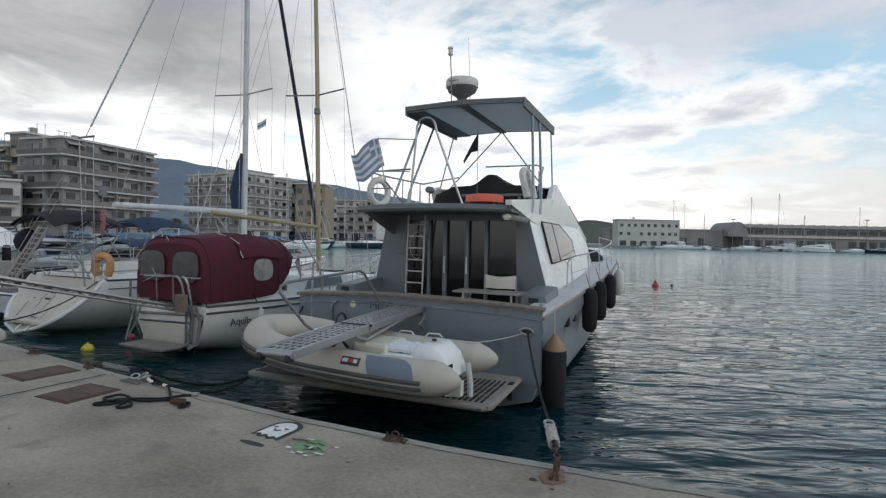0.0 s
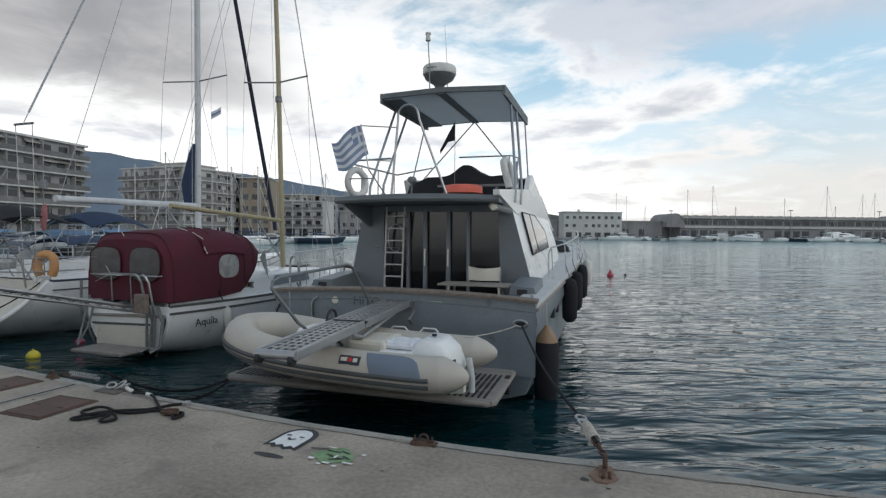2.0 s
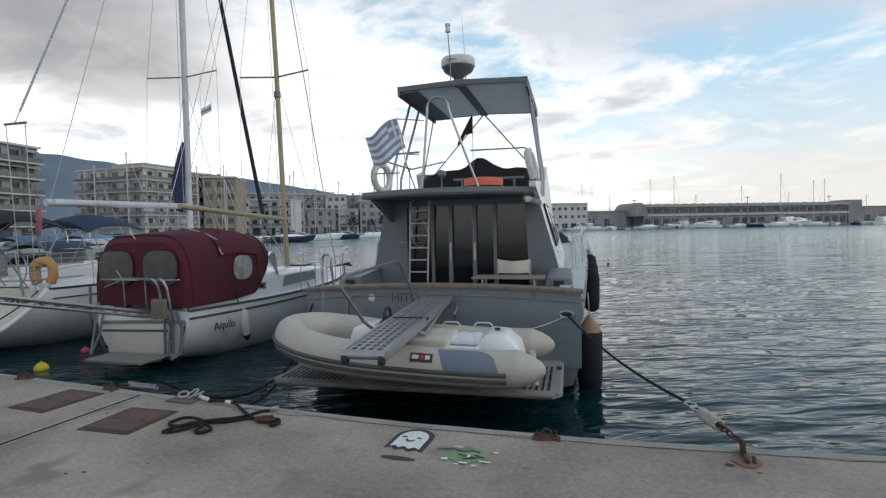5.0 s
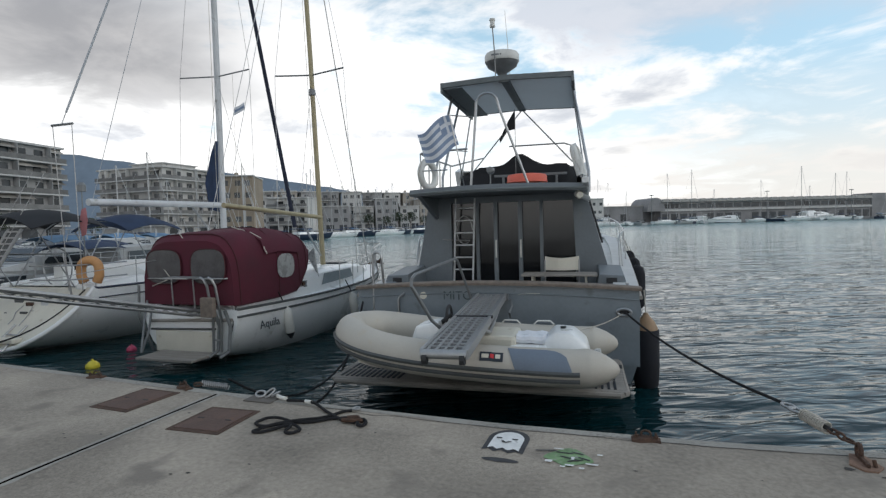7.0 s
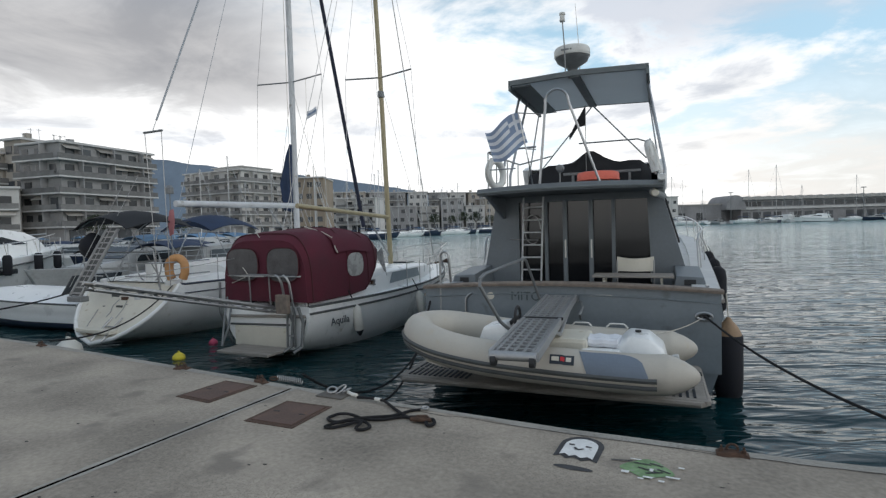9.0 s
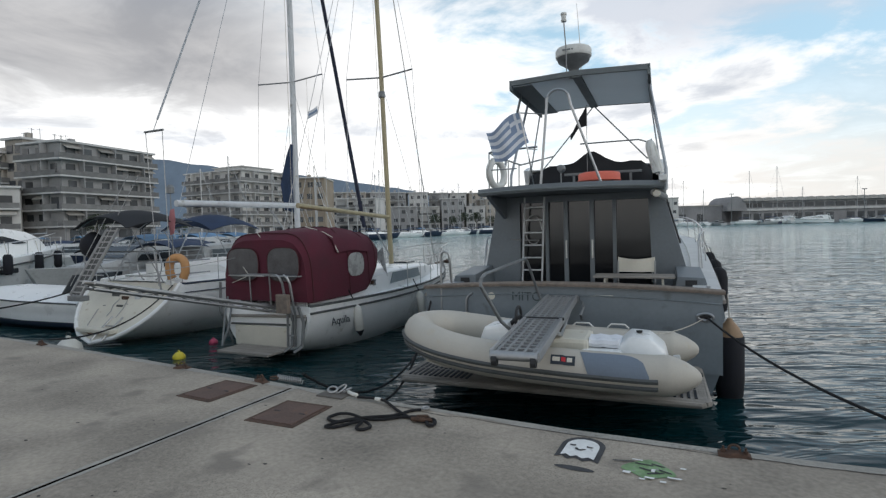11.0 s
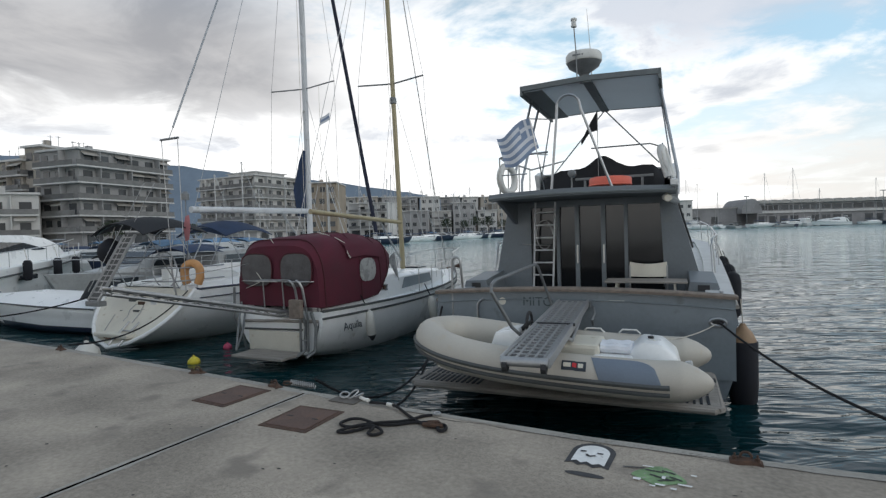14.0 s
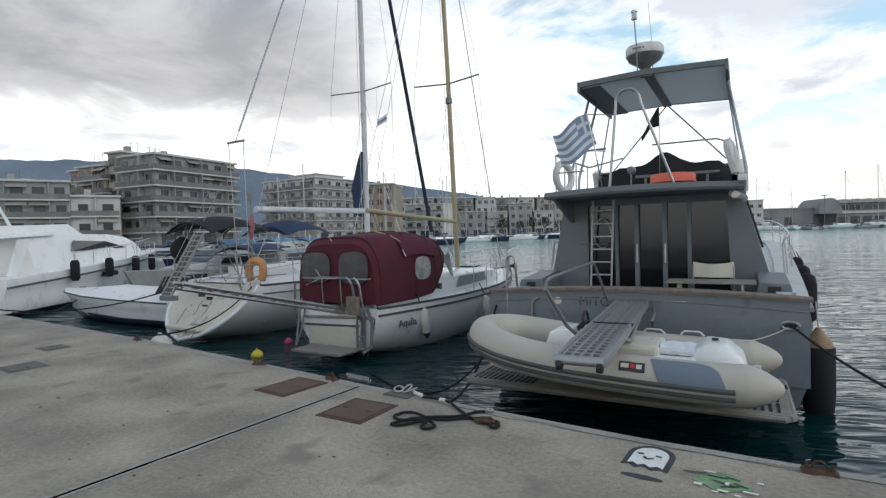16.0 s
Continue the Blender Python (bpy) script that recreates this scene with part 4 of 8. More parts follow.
def build_on_cruiser():
    W = CRUISER
    # cockpit table and chair
    table = thing("cockpit_table", W @ pose(1.03, 1.22, 0.81), "small weathered wooden cockpit table", "table")
    part("tabletop", Geo().box((0, 0, 0.88), (1.28, 0.55, 0.035)), TEAK_GREY, table, bevel=0.008)
    for x in (-0.5, 0.5):
        for y in (-0.2, 0.2):
            part("leg", Geo().tube([(x, y, 0), (x * 0.9, y, 0.87)], 0.02, 8), GEL_CREAM, table)
    part("stretcher", Geo().tube([(-0.45, -0.2, 0.68), (0.45, -0.2, 0.68)], 0.015, 8), GEL_CREAM, table)
    chair = thing("deck_chair", W @ pose(1.05, 1.78, 0.81), "director chair with a cream sling back", "chair")
    g = Geo()
    rows = [[(lerp(-0.31, 0.31, i / 10), 0.03 * math.cos(i / 10 * math.pi * 2), z + (0.035 * (2 * i / 10 - 1) ** 2 if z > 1 else 0)) for i in range(11)] for z in (0.90, 1.03, 1.13)]
    part("backrest", g.sheet(rows), GEL_CREAM, chair, solid=0.012)
    part("seat", Geo().box((0, -0.15, 0.45), (0.6, 0.35, 0.02)), GEL_CREAM, chair)
    for x in (-0.31, 0.31):
        part("leg", Geo().tube([(x, 0.02, 0), (x, 0.02, 1.1)], 0.015, 8), ALU, chair)
        part("leg", Geo().tube([(x, -0.33, 0), (x, -0.33, 0.6)], 0.015, 8), ALU, chair)
        part("armrest", Geo().box((x, -0.16, 0.62), (0.05, 0.4, 0.02)), TEAK, chair)
    # orange canister on the roof
    raft = thing("liferaft_canister", W @ pose(0.31, 2.95, 3.385) @ Matrix.Scale(1.10, 4), "faded orange round plastic canister on the roof", "canister")
    part("shell", Geo().lathe([(0.0, 0.05), (0.37, 0.05), (0.385, 0.06), (0.385, 0.07), (0.375, 0.08), (0.375, 0.17), (0.36, 0.2), (0.30, 0.215), (0.0, 0.22)], (0, 0, 0.0), 26), ORANGE, raft, smooth=True)
    part("cradle", Geo().box((-0.25, 0, -0.025), (0.05, 0.3, 0.15)).box((0.25, 0, -0.025), (0.05, 0.3, 0.15)), ALU_DARK, raft)
    # lifebuoys on the rails
    for x, y, z, tilt, turn, label in ((-1.34, 1.25, 3.55, 88, 72, "white lifebuoy ring tied to the flybridge rail"), (1.36, 2.55, 3.78, 75, 80, "white horseshoe lifebuoy on the flybridge side")):
        buoy = thing("lifebuoy", W @ pose(x, y, z, tilt, 0, turn), label, "lifebuoy")
        if x < 0:
            part("ring", Geo().tube([(0.24 * math.cos(q * math.pi / 12), 0.24 * math.sin(q * math.pi / 12), 0) for q in range(24)], 0.062, 10, loop=True), WHITE_PLASTIC, buoy, smooth=True)
        else:
            part("ring", Geo().tube([(0.17 * math.cos(q), 0.2 * math.sin(q) + 0.1, 0) for q in np.linspace(0, math.pi, 12)] + [(-0.17, -0.28, 0)], 0.075, 10).tube([(0.17, 0.1, 0), (0.17, -0.28, 0)], 0.075, 10), WHITE_PLASTIC, buoy, smooth=True)
        part("grab_line", Geo().tube([(0.31 * math.cos(q * math.pi / 6), 0.31 * math.sin(q * math.pi / 6), 0.03 * (q % 2)) for q in range(12)], 0.006, 6, loop=True), ROPE_PALE, buoy)
    # striped ensign on its staff
    flag = thing("ensign_flag", W @ pose(-0.36, -0.28, 4.10), "blue and white striped ensign on a short staff", "flag")
    part("staff", Geo().tube([(-0.02, 0.0, -0.5), (-0.16, 0.0, 0.22)], 0.011, 6).tube([(-0.16, 0.0, 0.20), (-0.06, 1.23, 0.40)], 0.01, 6).tube([(-0.05, 0, -0.35), (-0.16, 1.23, -0.2)], 0.01, 6).tube([(-0.02, 0.0, -0.5), (-0.2, 1.1, -0.82)], 0.011, 6), CHROME, flag)
    W0, H0 = 0.62, 0.50
    cloth = lambda u, v: (-0.15 + 0.13 * v - u * W0 * 0.88, 0.05 * math.sin(u * 9) * u, 0.20 - v * H0 - u * 0.24 + 0.05 * math.sin(u * 6 + v))
    for k in range(9):
        for c0, c1, blue in (((0.0, 0.36, None), (0.36, 1.0, k % 2 == 0)) if k < 5 else ((0.0, 1.0, k % 2 == 0),)):
            g = Geo()
            nu = max(2, round((c1 - c0) * 14))
            rows = [[cloth(lerp(c0, c1, i / nu), v) for i in range(nu + 1)] for v in (k / 9, (k + 1) / 9)]
            if blue is None:
                rows_a = [[cloth(lerp(0.0, 0.145, i / 4), v) for i in range(5)] for v in (k / 9, (k + 1) / 9)]
                rows_w = [[cloth(lerp(0.145, 0.215, i / 2), v) for i in range(3)] for v in (k / 9, (k + 1) / 9)]
                rows_b = [[cloth(lerp(0.215, 0.36, i / 4), v) for i in range(5)] for v in (k / 9, (k + 1) / 9)]
                mid = FLAG_WHITE if k == 2 else FLAG_BLUE
                part("canton", Geo().sheet(rows_a), mid, flag, solid=0.003)
                part("canton", Geo().sheet(rows_w), FLAG_WHITE, flag, solid=0.003)
                part("canton", Geo().sheet(rows_b), mid, flag, solid=0.003)
            else:
                part("stripe", g.sheet(rows), FLAG_BLUE if blue else FLAG_WHITE, flag, solid=0.003)
    pen = thing("pennant", W @ pose(0.05, 3.2, 4.0), "small dark pennant on a thin staff", "flag")
    part("staff", Geo().tube([(0, 0, -0.75), (0.0, 0, 1.05)], 0.007, 6), ALU_DARK, pen)
    part("cloth", Geo().sheet([[(0, 0, 1.03), (0, 0, 0.62)], [(-0.16, 0.03, 0.78), (-0.16, 0.03, 0.60)], [(-0.34, 0.0, 0.42), (-0.33, 0.0, 0.34)]]), BLACK_CLOTH, pen, solid=0.004)
    bundle = thing("covered_bundle", W @ pose(1.35, 10.9, 2.02), "dark covered bundle lashed inside the bow rail", "cover")
    part("cover", Geo().loft([[(x, -0.45 * k, 0.0), (x, -0.38 * k, 0.22 * k), (x, 0.0, 0.36 * k), (x, 0.38 * k, 0.24 * k), (x, 0.45 * k, 0.0)] for x, k in ((-0.6, 0.35), (-0.35, 0.9), (0.0, 1.1), (0.4, 0.95), (0.62, 0.4))]), BLACK_CLOTH, bundle, smooth=True)
    # fenders along starboard
    for y, x, z in ((3.55, 2.52, 1.20), (5.0, 2.56, 1.26), (7.0, 2.60, 1.32)):
        f = thing("fender", W @ pose(x, y, z), "navy covered cylinder fender hung from the gunwale", "fender", "fenders along the cruiser")
        part("cover", Geo().lathe([(0.0, -0.46), (0.08, -0.46), (0.15, -0.38), (0.16, -0.2), (0.16, 0.25), (0.13, 0.4), (0.05, 0.46), (0.0, 0.46)], seg=16), FENDER_NAVY, f, smooth=True)
        part("lanyard", Geo().tube([(0, 0, 0.45), (-0.1, 0, 0.75)], 0.008, 6), ROPE_BLACK, f)
    f = thing("fender", W @ pose(2.66, 9.2, 1.42), "white cylinder fender hung near the bow", "fender", "fenders along the cruiser")
    part("body", Geo().lathe([(0.0, -0.4), (0.08, -0.4), (0.14, -0.3), (0.14, 0.3), (0.05, 0.42), (0.0, 0.42)], seg=16), FENDER_WHITE, f, smooth=True)
    part("lanyard", Geo().tube([(0, 0, 0.4), (-0.1, 0, 0.7)], 0.008, 6), ROPE_BLACK, f)
    f = thing("stern_fender", W @ pose(2.38, 0.42, 0.36), "large fender with tan top and navy sleeve at the stern corner", "fender")
    part("top", Geo().lathe([(0.0, 0.80), (0.03, 0.80), (0.05, 0.76), (0.13, 0.66), (0.175, 0.56), (0.18, 0.5), (0.0, 0.5)], seg=20), TAN, f, "bleached tan vinyl", smooth=True)
    part("sleeve", Geo().lathe([(0.0, -0.50), (0.10, -0.47), (0.18, -0.32), (0.195, -0.1), (0.195, 0.53), (0.184, 0.545), (0.0, 0.545)], seg=20), FENDER_NAVY, f, smooth=True)
    part("lanyard", Geo().tube([(0, 0, 0.78), (-0.02, 0.05, 1.15)], 0.008, 6), ROPE_PALE, f)


def build_dinghy():
    d = thing("inflatable_dinghy", CRUISER @ pose(0, 0, -0.035), "cream rigid inflatable dinghy lying across the swim platform", "dinghy")
    yn, yf = -2.40, -1.08
    path = [(1.50, yn, 1.03), (1.2, yn, 1.02), (0.4, yn - 0.01, 1.04), (-0.4, yn + 0.01, 1.08), (-0.95, yn + 0.08, 1.14), (-1.32, yn + 0.26, 1.20), (-1.55, -1.85, 1.24), (-1.58, -1.6, 1.25), (-1.40, yf - 0.17, 1.22), (-1.05, yf - 0.04, 1.17), (-0.4, yf, 1.10), (0.5, yf, 1.05), (1.3, yf, 1.03), (1.55, yf, 1.03)]
    fine = []
    for i in range(len(path) - 1):
        p0, p1, p2, p3 = (Vector(path[max(0, min(len(path) - 1, i + k))]) for k in (-1, 0, 1, 2))
        for q in range(5):
            t = q / 5
            fine.append(0.5 * ((2 * p1) + (p2 - p0) * t + (2 * p0 - 5 * p1 + 4 * p2 - p3) * t * t + (3 * p1 - p0 - 3 * p2 + p3) * t ** 3))
    fine.append(Vector(path[-1]))
    R = 0.215
    part("tube", Geo().tube(fine, R, 18), HYPALON, d, "weathered cream hypalon buoyancy tube", smooth=True)
    for p, s in ((fine[0], 0), (fine[-1], 0)):
        part("tube_cone", Geo().lathe([(R * 0.97, -0.04), (R * 0.998, 0.012), (R * 0.955, 0.06), (R * 0.72, 0.19), (R * 0.42, 0.29), (R * 0.2, 0.33), (0.0, 0.34)], p, 18, "x"), HYPALON, d, smooth=True)
    out = []
    for i, p in enumerate(fine):
        t = (fine[min(i + 1, len(fine) - 1)] - fine[max(i - 1, 0)]).normalized()
        out.append((p, Vector((t.y, -t.x, 0)) * -1))
    centre = Vector((0.2, -1.74, 1.1))
    out = [(p, o if (p - centre).dot(o) > 0 else -o) for p, o in out]
    for dz, r, k in ((-0.015, 0.030, R + 0.002), (-0.095, 0.026, R - 0.014)):
        part("rubbing_strake", Geo().tube([p + o * k + Vector((0, 0, dz)) for p, o in out[2:-6]], r, 6), STRIPE_GREY, d, "dark rubbing strip", smooth=True)

    def sleeve(x0, x1, a0, a1, mat, name, extra, taper=0.0):
        g = Geo()
        rows = []
        for i in range(13):
            x = lerp(x0, x1, i / 12)
            near = min(fine[:40], key=lambda p: abs(p.x - x))
            ease = math.sqrt(max(0.0, 1 - (1 - min(1, (12 - i) / 5)) ** 2)) if taper else 1
            b = lerp(a0 + 10, a1, ease) if taper else a1
            lean = 0.10 * (1 - i / 12) if taper else 0.0
            row = []
            for q in range(9):
                a = radians(lerp(a0, b, q / 8))
                row.append((x - lean * q / 8, near.y - (R + extra) * math.cos(a), near.z + (R + extra) * math.sin(a)))
            rows.append(row)
        return part(name, g.sheet(rows), mat, d, solid=0.004, smooth=True)
    sleeve(0.74, 1.34, -2, 72, HYPALON_GREY, "grey_panel", 0.010, taper=1)
    badge = sleeve(0.34, 0.60, 22, 50, HYPALON_GREY, "badge", 0.010)
    badge.data.materials[0] = LETTER
    for k, (a, b, m) in enumerate(((0.36, 0.44, GEL_CREAM), (0.455, 0.50, LOGO_RED), (0.515, 0.57, GEL_CREAM))):
        sleeve(a, b, 31, 43, m, "badge_mark", 0.015)
    # moulded hull below, floor, seats and console
    g = Geo()
    rings = []
    for x, w, k in ((1.35, 0.55, 0.66), (0.4, 0.56, 0.64), (-0.6, 0.48, 0.70), (-1.2, 0.30, 0.86), (-1.5, 0.06, 1.05)):
        rings.append([(x, -1.74 - w, 0.95), (x, -1.74 - w * 0.85, 0.82), (x, -1.74, k), (x, -1.74 + w * 0.85, 0.82), (x, -1.74 + w, 0.95)])
    part("moulded_hull", g.loft(rings), GEL_CREAM, d, smooth=True)
    part("floor", Geo().box((0.1, -1.74, 0.97), (2.4, 0.9, 0.03)), GEL_DECK, d)
    part("console", Geo().put([(-0.75, -2.0, 0.98), (-0.25, -2.0, 0.98), (-0.25, -1.5, 0.98), (-0.75, -1.5, 0.98), (-0.62, -1.95, 1.36), (-0.32, -1.95, 1.42), (-0.32, -1.55, 1.42), (-0.62, -1.55, 1.36)], [(3, 2, 1, 0), (4, 5, 6, 7), (0, 1, 5, 4), (1, 2, 6, 5), (2, 3, 7, 6), (3, 0, 4, 7)]), GEL_WHITE, d, "white steering console", bevel=0.04)
    part("steering_wheel", Geo().tube([(-0.22, -1.75 + 0.13 * math.cos(q * math.pi / 8), 1.47 + 0.13 * math.sin(q * math.pi / 8)) for q in range(16)], 0.018, 8, loop=True).tube([(-0.22, -1.87, 1.47), (-0.22, -1.63, 1.47)], 0.014, 6).tube([(-0.34, -1.75, 1.36), (-0.22, -1.75, 1.47)], 0.03, 6), RUBBER, d, smooth=True)
    part("seat_box", Geo().box((0.42, -1.74, 1.14), (0.5, 0.62, 0.30)), GEL_CREAM, d, "cream moulded seat", bevel=0.05)
    part("stern_moulding", Geo().loft([[(0.98, -2.04, 1.0), (0.98, -1.36, 1.0), (0.98, -1.42, 1.20), (0.98, -1.98, 1.20)], [(1.14, -2.12, 0.98), (1.14, -1.32, 0.98), (1.12, -1.44, 1.34), (1.12, -2.0, 1.34)], [(1.40, -2.14, 0.94), (1.40, -1.32, 0.94), (1.34, -1.46, 1.33), (1.34, -2.02, 1.33)], [(1.56, -2.12, 0.90), (1.56, -1.34, 0.90), (1.50, -1.48, 1.20), (1.50, -2.02, 1.20)]]), GEL_WHITE, d, "white moulded stern seat and transom", bevel=0.05, smooth=True)
    part("skeg", Geo().put([(1.25, -1.80, 0.86), (1.62, -1.80, 0.86), (1.62, -1.80, 0.66), (1.40, -1.80, 0.64), (1.25, -1.68, 0.86), (1.62, -1.68, 0.86), (1.62, -1.68, 0.66), (1.40, -1.68, 0.64)], [(0, 1, 2, 3), (7, 6, 5, 4), (0, 4, 5, 1), (1, 5, 6, 2), (2, 6, 7, 3), (3, 7, 4, 0)]), GEL_CREAM, d, bevel=0.015)
    part("motor_leg", Geo().tube([(1.62, -1.55, 1.05), (1.66, -1.55, 0.80), (1.66, -1.55, 0.62)], 0.04, 8), GEL_DECK, d, "pale outboard leg", smooth=True)
    part("drain_vent", Geo().box((1.535, -1.95, 1.08), (0.02, 0.10, 0.05)), RUBBER, d)
    for k, (y, r) in enumerate(((-1.94, 0.055), (-1.82, 0.06), (-1.69, 0.055))):
        part("towel", Geo().tube([(0.66 + 0.06 * q, y + 0.012 * math.sin(q * 1.7 + k), 1.235 + 0.010 * math.cos(q * 2.1 + k)) for q in range(7)], r, 8), FLAG_WHITE, d, "rolled white cloth", smooth=True)
    part("aft_thwart", Geo().box((0.82, -1.78, 1.10), (0.44, 0.62, 0.16)), GEL_WHITE, d, bevel=0.03)
    for x in (0.35, 0.8):
        part("grab_handle", Geo().tube([(x, yf - 0.02, 1.26), (x + 0.05, yf - 0.02, 1.31), (x + 0.22, yf - 0.02, 1.31), (x + 0.27, yf - 0.02, 1.26)], 0.012, 6), WHITE_PLASTIC, d)
    part("filler_cap", Geo().lathe([(0, 0), (0.035, 0), (0.035, 0.02), (0, 0.022)], (1.22, -1.75, 1.345), 10), RUBBER, d)
    part("pump_tube", Geo().tube([(-0.1, -2.15, 1.20), (0.0, -2.08, 1.30), (0.12, -2.1, 1.22), (0.15, -2.2, 1.26)], 0.02, 6), RUBBER, d)
    part("bow_line", Geo().tube([(-1.1, -1.9, 1.02), (-0.95, -1.75, 1.03), (-1.05, -1.6, 1.03), (-0.85, -1.65, 1.05), (-0.8, -1.85, 1.04)], 0.03, 6), ROPE_PALE, d)
    for x in (-0.6, 0.9):
        part("chock", Geo().box((x, -1.2, 0.60), (0.12, 0.5, 0.14)), TEAK, d)


def build_gangway():
    a, b = Vector((0.05, -0.10, 1.47)), Vector((0.37, -3.62, 1.40))
    d = (b - a).normalized()
    s = Vector((1, 0, 0))
    up = s.cross(d).normalized()
    up = up if up.z > 0 else -up
    L = (b - a).length
    rot = Matrix((( d.x, s.x, up.x), (d.y, s.y, up.y), (d.z, s.z, up.z))).to_4x4()
    gw = thing("gangway", CRUISER @ Matrix.Translation(a) @ rot, "folding aluminium gangway over the stern with perforated treads", "gangway")
    for y in (-0.215, 0.215):
        for x0, x1 in ((0, L * 0.52), (L * 0.53, L)):
            part("side_rail", Geo().box(((x0 + x1) / 2, y, 0), (x1 - x0, 0.04, 0.10)), ALU, gw, bevel=0.012)
    tread = Geo().box((0, 0, 0), (0.034, 0.40, 0.02)).mesh("tread_bar", ALU)
    part("tread_back", Geo().box((L / 2, 0, 0.006), (L - 0.03, 0.40, 0.012)), ALU_DARK, gw)
    n = 26
    for i in range(n + 1):
        t = part("tread_bar", tread, None, gw)
        t.location = (0.04 + (L - 0.08) * i / n, 0, 0.024)
    for y in (-0.17, -0.085, 0.0, 0.085, 0.17):
        for x0, x1 in ((0.03, L * 0.52), (L * 0.53, L - 0.02)):
            part("tread_strip", Geo().box(((x0 + x1) / 2, y, 0.0225), (x1 - x0, 0.026, 0.02)), ALU, gw)
    part("end_bar", Geo().tube([(L, -0.22, 0), (L, 0.22, 0)], 0.045, 10), ALU, gw, smooth=True)
    for y in (-0.18, 0.18):
        part("roller", Geo().lathe([(0, -0.025), (0.055, -0.025), (0.055, 0.025), (0, 0.025)], (L + 0.01, y, -0.04), 12, "y"), RUBBER, gw)
    part("pivot", Geo().box((0.0, 0.0, -0.02), (0.12, 0.52, 0.10)).tube([(0.05, 0.3, -0.05), (0.2, 0.33, -0.12), (0.3, 0.3, -0.2), (0.15, 0.3, -0.3)], 0.02, 6), ALU_DARK, gw, bevel=0.01)
    part("hinge_strap", Geo().box((L * 0.525, 0, 0.03), (0.05, 0.50, 0.03)), RUBBER, gw)
    part("brace_tube", Geo().tube([(L * 0.2, 0.2, -0.05), (L * 0.55, 0.22, -0.14), (L * 0.62, 0.2, -0.06)], 0.025, 8), ALU, gw)
    to_local = (Matrix.Translation(a) @ rot).inverted()
    hand = [(-0.02, -2.40, 1.38), (-0.10, -2.55, 1.52), (-0.2, -2.90, 1.96), (-0.2, -2.88, 2.03), (-0.2, -2.76, 2.07), (-0.2, -1.22, 2.14), (-0.2, -1.10, 2.10), (-0.18, -0.80, 1.77), (-0.15, -0.60, 1.50)]
    part("handrail", Geo().tube([to_local @ Vector(p) for p in hand], 0.02, 8), ALU_DARK, gw, "dull tubular handrail", smooth=True)


build_cruiser()
build_on_cruiser()
build_dinghy()
build_gangway()
# ---- sailing boats and other craft ----
def sail_hull(boat, L, B, sheer, mat, stripe=None, stern=0.72, scoop=0.0, boot=BOOT, names="hull", square=0.0):
    """Sailing hull: y=0 at the stern, bow at L; returns the sheer line (half beam, y, z)."""
    rings, line = [], []
    for k in range(13):
        t = k / 12
        b = B / 2 * (stern + (1 - stern) * math.sin(min(1, t / 0.45) * math.pi / 2)) if t < 0.45 else B / 2 * max(0.02, math.cos(((t - 0.45) / 0.55) ** 1.25 * math.pi / 2))
        h = sheer * (1 + 0.28 * (t - 0.25) ** 2 * (1.6 if t > 0.25 else 1.0))
        y = L * t
        low = lerp(0.10, -0.45, min(1, t / 0.3)) if t < 0.6 else lerp(-0.45, 0.25, (t - 0.6) / 0.4)
        half = []
        for i in range(9):
            q = i / 8
            x = b * (math.cos(q * math.pi / 2) ** lerp(0.55 - square, 0.55, min(1, t * 2.2)) if q < 1 else 0)
            z = lerp(h, low, q ** 0.85)
            yy = y
            if k == 0 and scoop:
                yy = y + scoop * (z / h) - scoop * 0.25
            if t > 0.6:
                yy = y - (t - 0.6) / 0.4 * 0.12 * L * q * 0.6
            half.append((x, yy, z))
        rings.append([(-x, yy, z) for x, yy, z in half] + [(x, yy, z) for x, yy, z in reversed(half[:-1])])
        line.append((b, half[0][1], h))
    hull = part(names, Geo().loft(rings, ends=False, closed=False), mat, boat, smooth=True)
    part("transom", Geo().put(rings[0], [tuple(range(len(rings[0])))]), GEL_CREAM if scoop else mat, boat)
    if scoop:
        part("scoop_rim", Geo().tube(rings[0], 0.05, 8), GEL_WHITE, boat, smooth=True)
    hull.data.materials.append(boot)
    for p in hull.data.polygons:
        if p.center[2] < -0.15:
            p.material_index = 1
    rows = [[(-b, y, h - 0.01), (-b * 0.5, y, h + 0.03), (b * 0.5, y, h + 0.03), (b, y, h - 0.01)] for b, y, h in line]
    part("deck", Geo().sheet(rows), GEL_WHITE, boat, smooth=True)
    for s in (-1, 1):
        part("toe_rail", Geo().tube([(s * b * 1.0, y, h + 0.01) for b, y, h in line], 0.025, 6), stripe or STRIPE_GREY, boat)
    return line


